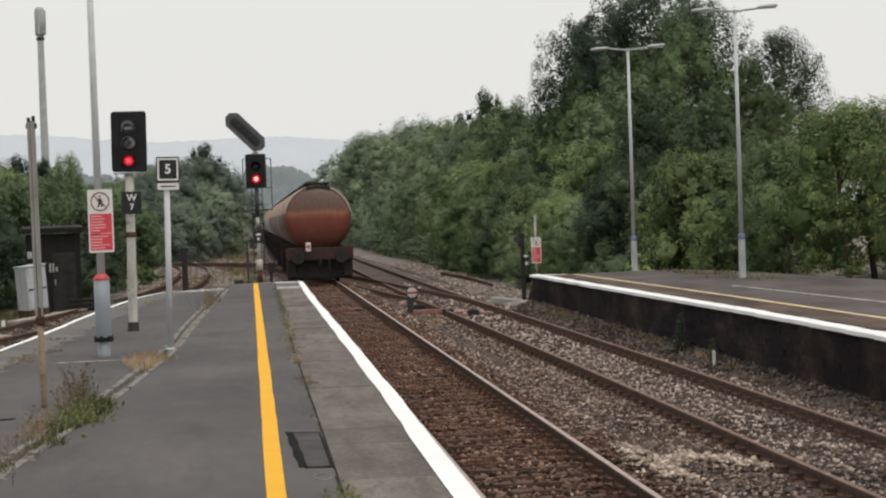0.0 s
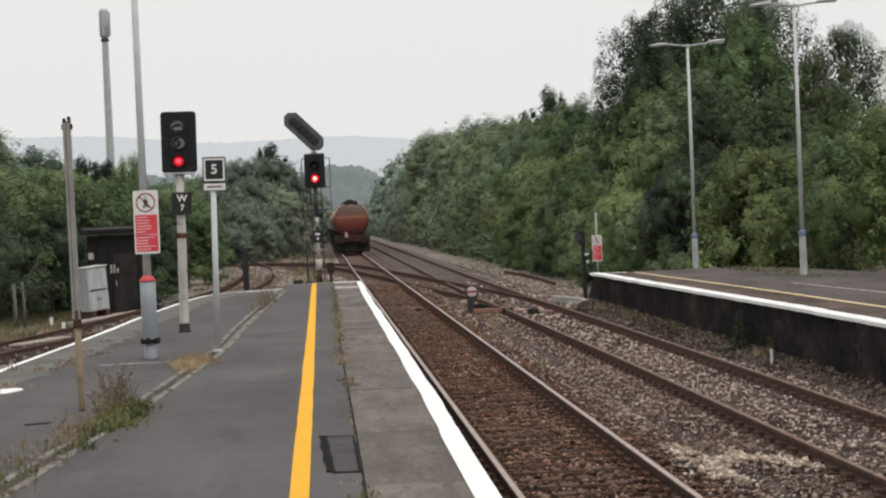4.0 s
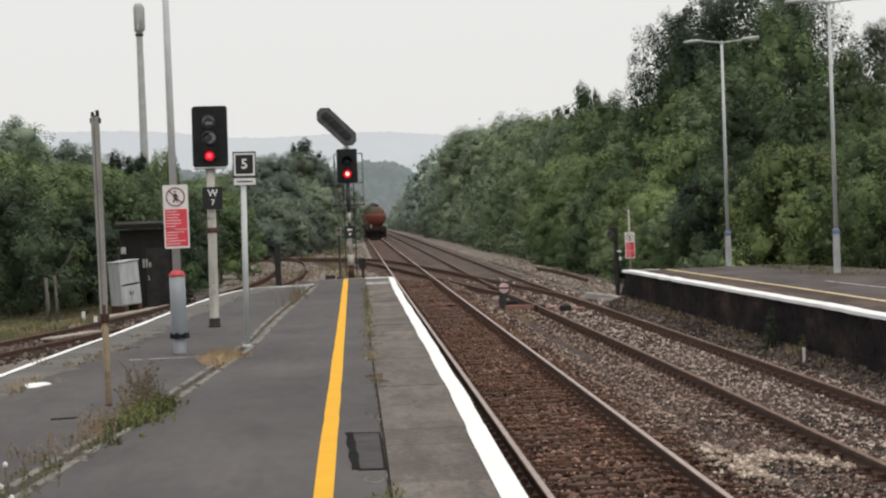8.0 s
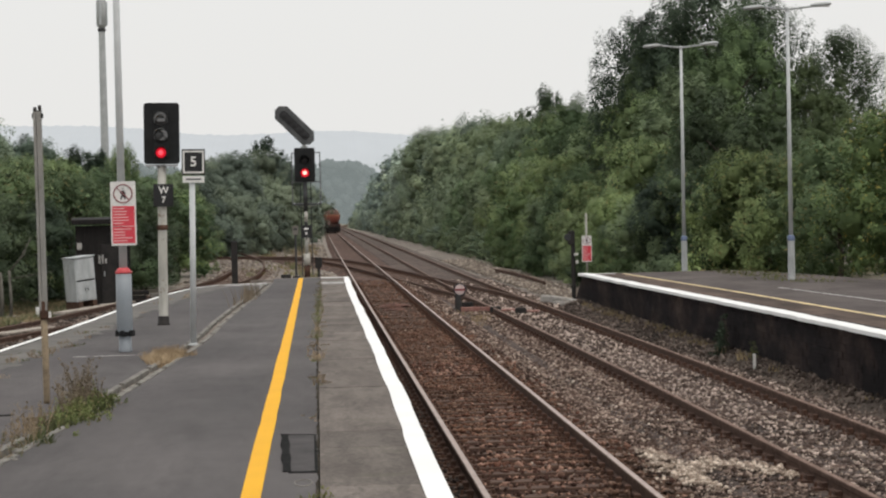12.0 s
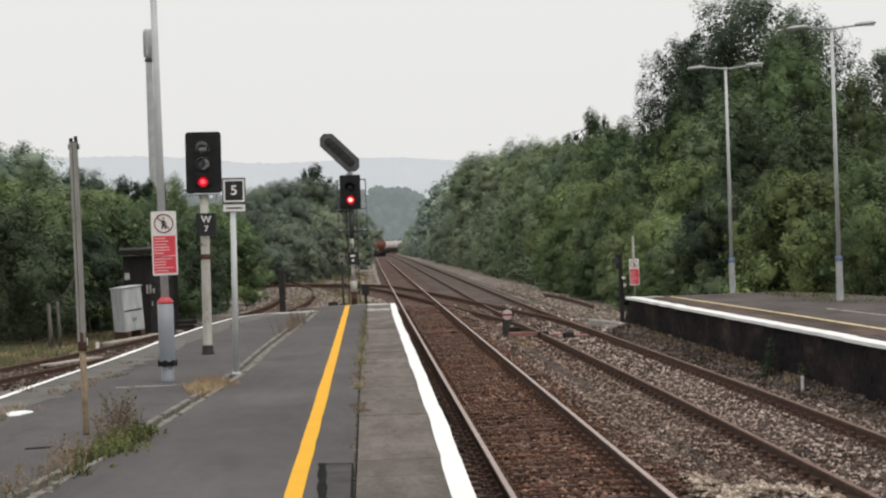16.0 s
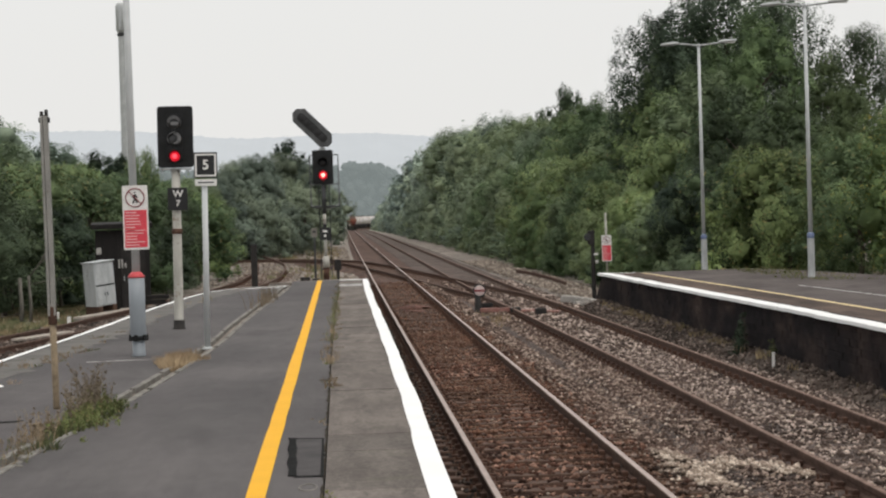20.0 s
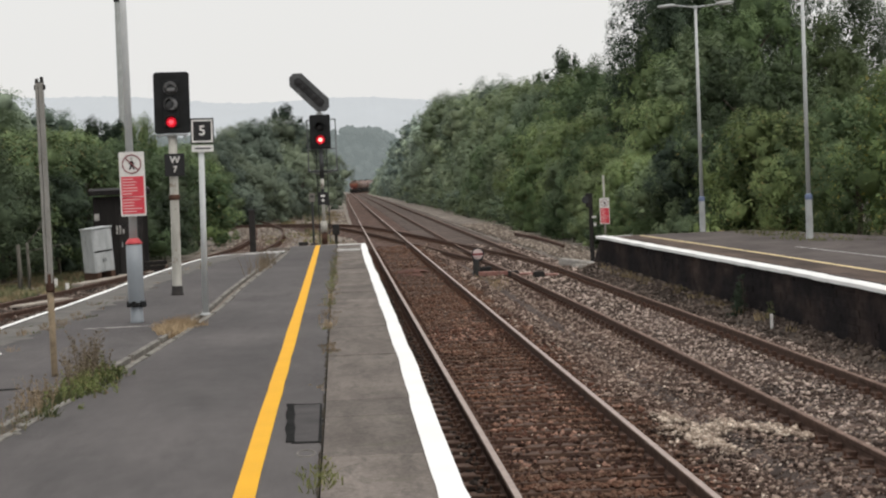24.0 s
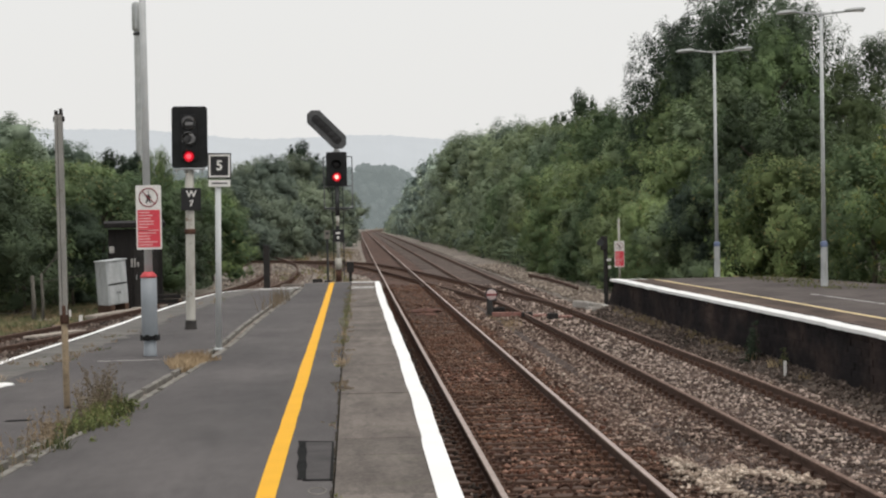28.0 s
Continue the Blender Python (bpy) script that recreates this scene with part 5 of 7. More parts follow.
platform_lamp((-3.89, -29.4, -0.012), 6.1, 1.0, "grey platform lamp column with a scuffed sleeve, carrying a warning sign", True, 0, 0.0)
platform_lamp((-4.12, -44.5, -0.012), 6.1, 1.02, "grey platform lamp column with red-rimmed steel sleeve", True, 0, 0.2)


# ---- signs and signals ----
def bars(home, rows, x0, x1, z0, z1, y, material, seed, fill=(0.6, 1.0), skew=0.0):
    """Unreadable lines of writing as plain bars."""
    rng = random.Random(seed)
    h = (z1 - z0) / rows
    for k in range(rows):
        z = z1 - (k + 0.5) * h
        w = (x1 - x0) * rng.uniform(*fill)
        part("writing_bar", box((w, 0.003, h * 0.3), (x0 + w / 2, y, z)), material, home)


def warning_sign(at, w, h, label, seed, pole=None):
    home = thing("warning_sign", label, "sign", at, 0, "track warning signs")
    part("plate", plate(w, h, 0.012, 0.018), WHITE, home)
    red = part("red_panel", box((w * 0.88, 0.006, h * 0.58), (0, -0.007, -h * 0.175), 0.0015), SIGN_RED, home, "red lettered panel")
    r = w * 0.36
    zc = h * 0.31
    ring = bent_tube(arc(0, -0.008, zc, r, 0, 348, 28), [w * 0.027] * 29, 6, True)
    bar((-r * 0.7, -0.009, zc + r * 0.7), (r * 0.7, -0.009, zc - r * 0.7), w * 0.022, 6, ring)
    part("prohibition_ring", ring, RED_DULL, home, "dull red ring with a slash")
    bm = bmesh.new()
    for a, b, t in (((0, 0.62), (0, 0.5), 0.13), ((0.02, 0.36), (-0.02, -0.12), 0.15), ((-0.03, -0.1), (-0.26, -0.62), 0.09), ((0.0, -0.1), (0.24, -0.6), 0.09), ((0.02, 0.28), (0.3, -0.06), 0.07), ((-0.02, 0.28), (-0.28, 0.0), 0.07)):
        bar((a[0] * r, -0.0075, zc + a[1] * r), (b[0] * r, -0.0075, zc + b[1] * r), t * r, 6, bm)
    bmesh.ops.transform(bm, matrix=Matrix.Translation((0, -0.0065, 0)) @ Matrix.Diagonal((1, 0.12, 1, 1)), verts=bm.verts)
    part("symbol", bm, SIGN_BLACK, home, "plain black upright symbol")
    part("dividing_line", box((w * 0.84, 0.003, h * 0.012), (0, -0.0115, -h * 0.2)), SIGN_PALE, red)
    bars(red, 12, -w * 0.4, w * 0.36, -h * 0.45, h * 0.1, -0.0115, SIGN_PALE, seed, (0.45, 0.98))
    back = bmesh.new()
    for z in (-h * 0.3, h * 0.3):
        box((w * 0.7, 0.03, 0.035), (0, 0.02, z), 0.004, back)
        tube(0.052, 0.052, 0.03, (0, 0.055, z - 0.015), "z", 12, back)
    part("bracket", back, STEEL, home)
    if pole:
        part("post", tube(0.03, 0.03, pole, (0, 0.04, -h / 2 - 0.3 - 0.0), "z", 10), CREAM, home, smooth=True)
    return home


DULL_GREY = worn("weathered_grey_box_paint", (0.06, 0.063, 0.066), (0.1, 0.103, 0.106), 5, 0.7)
RED_DULL = worn("dull_red_print", (0.2, 0.045, 0.05), (0.27, 0.065, 0.07), 5, 0.5)
SIGN_PALE = worn("pale_print", (0.78, 0.5, 0.5), (0.85, 0.58, 0.58), 6, 0.5)
warning_sign((-3.86, -29.52, 1.725), 0.315, 0.8, "white and red warning sign with slashed circle on a lamp column", 3)
warning_sign((6.65, 9.5, 0.42), 0.29, 0.78, "small white and red warning sign at the far platform end", 4, pole=1.75)


def five_sign():
    home = thing("stop_marker", "black and white numbered train stop sign on a grey pole", "sign", (-3.07, -28.6, -0.0), 0)
    home.matrix_basis = pose(-3.08, -28.6, 0.0, 0, 1.0, 0)
    part("pole", tube(0.04, 0.038, 2.16, (0, 0, 0), "z", 14), PALE_STEEL, home, "pale grey round pole", True)
    part("foot", lathe([(0.075, 0), (0.075, 0.012), (0.05, 0.03)], 14), STEEL, home)
    board = part("plate", box((0.3, 0.012, 0.33), (0.02, -0.045, 2.37), 0.004), SIGN_BLACK, home, "black square plate")
    rim = bmesh.new()
    for x, z, w, h in ((0.02, 2.37 + 0.135, 0.272, 0.022), (0.02, 2.37 - 0.135, 0.272, 0.022), (0.02 - 0.125, 2.37, 0.022, 0.25), (0.02 + 0.125, 2.37, 0.022, 0.25)):
        box((w, 0.004, h), (x, -0.0525, z), 0.0, rim)
    part("border", rim, WHITE, board, "white border")
    writing("5", 0.175, WHITE, board, (0.02, -0.053, 2.37), name="digit", thick=0.004)
    low = part("lower_plate", box((0.28, 0.012, 0.085), (0.02, -0.045, 2.145), 0.003), WHITE, home, "white lower plate")
    part("writing_bar", box((0.2, 0.003, 0.018), (0.02, -0.0525, 2.147)), GREY_BLACK, low)
    b = bmesh.new()
    for z in (2.28, 2.44):
        box((0.12, 0.04, 0.03), (0.01, -0.02, z), 0.003, b)
    part("bracket", b, STEEL, home)


five_sign()


def lit_aspect(home, x, y, z, r, core, name="red_aspect"):
    a = part(name, lathe([(r, 0), (r * 0.96, -0.012), (r * 0.6, -0.03), (0.004, -0.036)], 20, at=(x, y, z), axis="y"), RED_LAMP, home, "lit red lens", True)
    part("lamp_glow", lathe([(r * 0.5, -0.036), (r * 0.42, -0.046), (0.004, -0.052)], 16, at=(x, y, z), axis="y"), core, a)


def hood(home, x, z, r, deep, material, y=0.0):
    bm = bmesh.new()
    rows = []
    for yy, rr in ((0.0, r), (-deep, r * 1.04), (-deep, r * 0.97), (0.0, r * 0.93)):
        rows.append([bm.verts.new((x + rr * math.cos(a), y + yy * (0.35 + 0.65 * max(0.0, math.sin(a))), z + rr * math.sin(a))) for a in (math.radians(-30 + 240 * k / 16) for k in range(17))])
    for p, q in zip(rows, rows[1:]):
        for k in range(16):
            bm.faces.new((p[k], p[k + 1], q[k + 1], q[k]))
    part("hood", bm, material, home)


def main_signal():
    home = thing("colour_light_signal", "black colour-light signal showing red on a cream rusty post", "railway signal", (-3.86, -22.5, -0.012), 0)
    home.matrix_basis = pose(-3.86, -22.5, -0.012, 0, 0.8, 0)
    part("post", lathe([(0.078, 0.12), (0.074, 0.16), (0.07, 1.4), (0.066, 2.5)], 16), CREAM, home, "cream-painted post streaked with rust", True)
    part("foot", lathe([(0.1, 0), (0.1, 0.02), (0.088, 0.03), (0.086, 0.13), (0.078, 0.14)], 16), UNDERFRAME, home, "rusty black foot", True)
    part("joint", lathe([(0.082, 1.48), (0.086, 1.5), (0.086, 1.54), (0.08, 1.56)], 16), RAIL_SIDE, home, "rusty joint ring", True)
    head = part("backboard", plate(0.55, 0.95, 0.05, 0.05, (0.01, -0.09, 2.98)), BLACK, home, "large black backboard with rounded corners")
    part("housing", box((0.3, 0.24, 0.72), (0.0, 0.05, 2.96), 0.02), BLACK, home)
    part("lens_panel", box((0.25, 0.03, 0.72), (0.0, -0.125, 2.97), 0.01), BLACK, head)
    for z, lit in ((3.2, False), (2.95, False), (2.68, True)):
        if lit:
            lit_aspect(head, 0.0, -0.14, z, 0.08, RED_CORE)
        else:
            part("unlit_lens", lathe([(0.105, 0), (0.1, -0.015), (0.06, -0.035), (0.004, -0.045)], 20, at=(0, -0.14, z), axis="y"), DARK_LENS, head, "unlit dark glass lens", True)
        hood(head, 0.0, z, 0.105, 0.1, HOOD if not lit else GREY_BLACK, -0.135)
    # grey arcs and a bar model the light on hoods and lens
    for z, a0, a1, r, thick in ((3.2, 10, 190, 0.08, 0.022), (2.95, -95, 95, 0.072, 0.024)):
        rim = bent_tube(arc(0.0, -0.2, z, r, a0, a1, 10), [thick * (0.4 + math.sin(math.pi * k / 10)) for k in range(11)])
        part("hood_lip", rim, HOOD, head, "grey arc standing for light caught on the hood")
    part("lens_bar", box((0.12, 0.02, 0.05), (0.01, -0.2, 3.185), 0.008), HOOD, head, "grey bar standing for sky reflected in the top lens")
    b = bmesh.new()
    box((0.5, 0.16, 0.022), (0.0, -0.02, 2.485), 0.004, b)
    for x in (-0.2, -0.07, 0.07, 0.2):
        tube(0.012, 0.012, 0.06, (x, -0.06, 2.43), "z", 8, b)
    part("platform_bracket", b, STEEL, home, "grey bracket with bolts")
    board = part("number_plate", box((0.31, 0.02, 0.35), (0.025, -0.09, 2.02), 0.006), SIGN_BLACK, home, "black identity plate with white letters")
    writing("W", 0.15, WHITE, board, (0.03, -0.103, 2.095), name="letter", thick=0.003)
    writing("7", 0.13, WHITE, board, (0.03, -0.103, 1.95), name="digit", thick=0.003)
    c = bmesh.new()
    box((0.1, 0.08, 0.05), (0.0, -0.05, 2.1), 0.005, c)
    box((0.1, 0.08, 0.05), (0.0, -0.05, 1.93), 0.005, c)
    part("clip", c, STEEL, home)


main_signal()


def junction_signal():
    z0 = -0.16
    home = thing("junction_signal", "black junction signal showing red, with slanted route indicator and cage", "railway signal", (-1.69, 7.16, z0), 0)
    for name, a, b, r, mat in (("post_foot", 0.0, 0.36, 0.085, RAIL_SIDE), ("post_cover", 0.36, 0.68, 0.1, CREAM), ("post_lower", 0.68, 1.18, 0.052, CREAM), ("post_band", 1.18, 1.6, 0.05, BLACK), ("post_upper", 1.6, 1.9, 0.05, CREAM), ("post_top", 1.9, 2.75, 0.062, GREY_BLACK)):
        part(name, tube(r, r * 0.97, b - a, (0, 0, a), "z", 14), mat, home, smooth=True)
    head = part("signal_head", box((0.59, 0.1, 0.97), (0.0, -0.05, 3.23), 0.04), BLACK, home, "black signal head")
    part("housing", box((0.3, 0.25, 0.7), (0, 0.1, 3.2), 0.02), BLACK, home)
    lit_aspect(head, 0.0, -0.1, 3.0, 0.125, BRIGHT_CORE)
    for z in (3.0, 3.36):
        hood(head, 0.0, z, 0.14, 0.2, BLACK, -0.1)
    part("unlit_lens", lathe([(0.12, 0), (0.11, -0.015), (0.004, -0.04)], 18, at=(0, -0.1, 3.36), axis="y"), SIGN_BLACK, head, smooth=True)
    # the slanted route indicator above
    box_m = Matrix.Translation((-0.26, -0.02, 4.36)) @ pose(0, 0, 0, 0, 45, 0)

    def lozenge(L, W, D, cut, at):
        bm = bmesh.new()
        out = [(-L, -W + cut), (-L + cut, -W), (L - cut, -W), (L, -W + cut), (L, W - cut), (L - cut, W), (-L + cut, W), (-L, W - cut)]
        lo = [bm.verts.new((x, at - D, z)) for x, z in out]
        hi = [bm.verts.new((x, at + D, z)) for x, z in out]
        bm.faces.new(lo)
        bm.faces.new(hi[::-1])
        for k in range(8):
            bm.faces.new((lo[k], hi[k], hi[(k + 1) % 8], lo[(k + 1) % 8]))
        bmesh.ops.recalc_face_normals(bm, faces=bm.faces)
        bmesh.ops.transform(bm, matrix=box_m, verts=bm.verts)
        return bm

    ind = part("route_indicator", lozenge(0.7, 0.25, 0.08, 0.17, 0.0), DULL_GREY, home, "slanted weathered grey route indicator box")
    part("lamp_slot", lozenge(0.54, 0.115, 0.006, 0.06, -0.084), SIGN_BLACK, ind, "dark recess for the route lamps")
    for k in range(5):
        p = box_m @ Vector((-0.4 + 0.2 * k, -0.09, 0))
        part("route_lamp", lathe([(0.08, 0), (0.07, -0.003), (0.004, -0.004)], 14, at=tuple(p), axis="y"), SIGN_BLACK, ind, "unlit route lamp", True)
    b = bmesh.new()
    bar((0.0, 0, 3.7), (0.0, 0, 3.95), 0.06, 10, b)
    box((0.2, 0.14, 0.05), (0, 0, 3.74), 0.01, b)
    part("bracket", b, STEEL, home, "pale grey bracket")
    cage = bmesh.new()
    for x in (-0.37, 0.44):
        for y in (0.28, 0.62):
            bar((x, y, 2.12), (x, y, 3.58), 0.018, 6, cage)
        for z in (2.12, 2.6, 3.1, 3.58):
            bar((x, 0.28, z), (x, 0.62, z), 0.016, 6, cage)
        bar((x, 0.28, 3.58), (0, 0.28, 3.6), 0.016, 6, cage)
    for z in (2.12, 2.75):
        bar((-0.37, 0.62, z), (0.44, 0.62, z), 0.018, 6, cage)
    part("cage", cage, CAGE_GREY, home, "thin maintenance cage rails")
    part("platform", box((0.85, 0.5, 0.03), (0.03, 0.4, 2.1)), GREY_BLACK, home)
    lad = bmesh.new()
    for x in (-0.14, 0.16):
        bar((x, 0.7, 0.05), (x, 0.66, 3.4), 0.016, 6, lad)
    for k in range(11):
        bar((-0.14, 0.69, 0.3 + 0.28 * k), (0.16, 0.69, 0.3 + 0.28 * k), 0.012, 6, lad)
    part("ladder", lad, GREY_BLACK, home, "thin black ladder")
    board = part("number_plate", box((0.3, 0.02, 0.35), (0.0, -0.12, 1.33), 0.005), SIGN_BLACK, home, "black identity plate")
    part("writing_bar", box((0.13, 0.004, 0.055), (0, -0.132, 1.4)), WHITE, board)
    part("writing_bar", box((0.06, 0.004, 0.07), (0, -0.132, 1.27)), WHITE, board)
    part("plate_bracket", box((0.08, 0.1, 0.1), (0, -0.07, 1.33), 0.005), GREY_BLACK, home)
    hoop = bent_tube(arc(0.03, 0.3, 2.2, 0.4, 180, 360, 12, 0.4), [0.02] * 13)
    part("guard_hoop", hoop, STEEL, home, "pale grey guard hoop")
    part("equipment_box", box((0.2, 0.2, 0.3), (0.33, 0.1, 0.42), 0.02), UNDERFRAME, home, "dark equipment box")
    b = bmesh.new()
    box((0.08, 0.08, 0.45), (0.33, 0.1, 0.14), 0.0, b)
    part("box_leg", b, UNDERFRAME, home)


junction_signal()


def small_post_sign():
    home = thing("marker_post", "thin post with a pale yellowish lineside marker", "sign", (-2.02, 9.2, -0.24))
    part("post", tube(0.032, 0.03, 1.5, (0, 0, 0), "z", 8), GREY_BLACK, home)
    part("plate", box((0.17, 0.02, 0.26), (0.0, -0.04, 1.43), 0.004), KERB, home, "dull pale plate")
    part("writing_bar", box((0.09, 0.004, 0.06), (0.0, -0.052, 1.46)), GREY_BLACK, home)
    part("foot", box((0.22, 0.22, 0.1), (0, 0, 0.03), 0.02), UNDERFRAME, home)


small_post_sign()


def shunt_signal():
    home = thing("shunting_disc", "small white shunting disc with red bar on a dark stand", "railway signal", (2.52, 5.6, -1.2))
    part("stand", lathe([(0.13, 0), (0.12, 0.04), (0.1, 0.08), (0.085, 0.48)], 12), UNDERFRAME, home, smooth=True)
    part("case", box((0.28, 0.24, 0.3), (0.06, 0.12, 0.6), 0.05), UNDERFRAME, home, "rounded black case")
    part("motor_box", box((0.36, 0.24, 0.13), (0.26, 0.34, 0.2), 0.03), UNDERFRAME, home, "long black motor box")
    disc = part("disc", lathe([(0.155, 0), (0.155, -0.02), (0.14, -0.028), (0.004, -0.03)], 24, at=(0.05, -0.03, 0.64), axis="y"), DISC_PINK, home, "weathered pinkish-white disc", True)
    part("red_bar", box((0.29, 0.008, 0.06), (0.05, -0.062, 0.635)), RED_DULL, disc, "dull red band")
    ring = bent_tube(arc(0.05, -0.05, 0.64, 0.165, 0, 345, 23), [0.022] * 24, 6, True)
    part("rim", ring, GREY_BLACK, disc, "dark maroon-black rim")
    part("lever", bar((-0.1, 0, 0.1), (-0.12, -0.3, 0.02), 0.03), UNDERFRAME, home)
    block = thing("red_block", "faded red timber block lying beside the shunting disc", "timber", (3.0, 5.0, -1.14), 70)
    part("timber", box((0.22, 0.9, 0.12), (0, 0, 0.04), 0.015, None, pose(0, 0, 0, 0, 0, 0)), PINK_TIMBER, block)


PINK_TIMBER = worn("faded_red_timber", (0.26, 0.12, 0.1), (0.36, 0.2, 0.17), 5, 0.85, dirt=(0.12, 0.08, 0.065), dirt_at=0.55)
shunt_signal()


def fence_post():
    home = thing("old_post", "weathered steel fence post, ochre below, ragged at the top", "post", (-3.97, -37.2, -0.012))
    home.matrix_basis = pose(-3.97, -37.2, -0.012, 0, -0.3, 0)
    for x, w in ((-0.026, 0.026), (0.012, 0.042)):
        part("upper_length", box((w, 0.07, 1.82), (x, 0, 1.76), 0.006), OLD_POST, home)
    part("lower_length", lathe([(0.029, 0), (0.03, 0.03), (0.031, 0.8)], 10), OCHRE_POST, home, "ochre lichened lower length", True)
    part("collar", lathe([(0.038, 0.77), (0.041, 0.79), (0.04, 0.93), (0.034, 0.94)], 10), RAIL_SIDE, home, "dark rusty collar", True)
    bm = bmesh.new()
    for x, h, t in ((-0.03, 0.05, 8), (0.0, 0.02, 5), (0.025, 0.065, -6)):
        bar((x, 0, 2.62), (x + t * 0.001, 0, 2.66 + h), 0.016, 6, bm)
    box((0.1, 0.06, 0.05), (0, 0, 2.63), 0.01, bm)
    part("ragged_top", bm, UNDERFRAME, home, "black ragged top")


fence_post()


def black_post():
    home = thing("timber_post", "short black tarred timber post beside the bay track", "post", (-4.1, 17, -1.25))
    part("timber", box((0.2, 0.2, 2.05), (0, 0, 1.02), 0.015), UNDERFRAME, home)
    part("cap", box((0.22, 0.22, 0.04), (0, 0, 2.06), 0.01), GREY_BLACK, home)


black_post()


def cabinet():
    home = thing("lineside_cabinet", "pale grey steel lineside cabinet, leaning and streaked with dirt", "cabinet", (-8.6, 12, -1.17), 44)
    home.rotation_euler = (0.02, math.radians(-5.0), math.radians(44))
    for x in (-0.27, 0.27):
        part("bearer", box((0.16, 0.66, 0.46), (x, 0, 0.13), 0.02), SLEEPER, home, "brown timber bearer")
    part("body", box((0.76, 0.55, 1.32), (0, 0, 1.02), 0.015), CABINET, home)
    part("hatch", box((0.68, 0.02, 0.62), (0, -0.283, 1.33), 0.008), CABINET, home)
    for s in (-1, 1):
        d = part("door", box((0.33, 0.02, 0.56), (s * 0.17, -0.283, 0.68), 0.008), CABINET, home)
        part("handle", box((0.02, 0.03, 0.1), (s * 0.05, -0.3, 0.72), 0.004), GREY_BLACK, d)
    for k in range(6):
        part("vent", box((0.075, 0.014, 0.03), (-0.26 + 0.104 * k, -0.291, 0.99 + 0.006 * (k % 2)), 0.0), BLACK, home, "dark vent slot")
    part("seam", box((0.7, 0.006, 0.03), (0, -0.278, 0.99), 0.0), BLACK, home, "dark gap between the doors")
    part("roof", box((0.82, 0.62, 0.035), (0, 0, 1.7), 0.01, None, pose(0, 0, 0, -2, 0, 0)), CABINET, home)


cabinet()


def hut():
    home = thing("trackside_hut", "small black creosoted hut with an overhanging flat roof", "hut", (-8.35, 16.5, -1.25), 6)
    rng = random.Random(5)
    for k in range(12):
        part("board", box((0.14, 0.05, 2.6 + rng.uniform(-0.02, 0.02)), (-0.79 + 0.144 * k, -0.9 + rng.uniform(-0.01, 0.01), 1.4), 0.006), HUT_WOOD, home)
    part("body", box((1.72, 1.7, 2.6), (0, 0, 1.4)), HUT_WOOD, home)
    part("roof", box((1.95, 2.1, 0.16), (0, -0.05, 2.86), 0.02, None, pose(0, 0, 0, 2, 0, 0)), HUT_WOOD, home, "flat felted roof")
    door = part("door", box((0.75, 0.05, 1.95), (0.32, -0.945, 1.12), 0.01), UNDERFRAME, home)
    part("handle", box((0.03, 0.04, 0.16), (0.03, -0.98, 1.15), 0.005), STEEL, door)
    for x, h in ((-0.12, 0.28), (-0.02, 0.28), (0.08, 0.16)):
        part("notice", box((0.06, 0.012, h), (x, -0.985, 1.62 - (0.28 - h) / 2), 0.002), FADED_WHITE, home, "narrow pale notice")
    part("window", box((0.16, 0.03, 0.22), (-0.75, -0.94, 2.05), 0.004), FADED_WHITE, home, "small pale window")
    part("step", box((0.9, 0.4, 0.16), (0.3, -1.2, 0.12), 0.02), KERB, home)


hut()


def stack():
    home = thing("sleeper_stack", "low stack of old dark sleepers by the hut", "sleepers", (-7.3, 15.0, -1.25), 10)
    rng = random.Random(9)
    for k in range(4):
        part("sleeper", box((0.95, 0.24, 0.13), (rng.uniform(-0.05, 0.05), 0, 0.08 + 0.15 * k), 0.012, None, pose(0, 0, 0, 0, 0, rng.uniform(-4, 4))), HUT_WOOD, home)
    part("grey_box", box((0.35, 0.3, 0.5), (0.75, 0.1, 0.25), 0.015), KERB, home, "grey concrete block")


stack()


def mast():
    home = thing("phone_mast", "tall slim grey telecom mast above the trees", "mast", (-14.56, 87.7, -1.2))
    part("column", lathe([(0.3, 0), (0.28, 3), (0.2, 14.9), (0.16, 15.2)], 16), STEEL, home, smooth=True)
    part("antenna_shroud", lathe([(0.2, 15.0), (0.3, 15.08), (0.3, 16.7), (0.22, 16.85)], 16), STEEL, home, "grey antenna shroud", True)
    for k in range(3):
        a = k * 2.1 + 0.4
        part("antenna", box((0.14, 0.09, 1.5), (0.33 * math.cos(a), 0.33 * math.sin(a), 15.9), 0.02), CABINET, home)
    part("collar", lathe([(0.22, 14.75), (0.26, 14.8), (0.26, 14.92), (0.2, 14.97)], 16), GREY_BLACK, home)


mast()


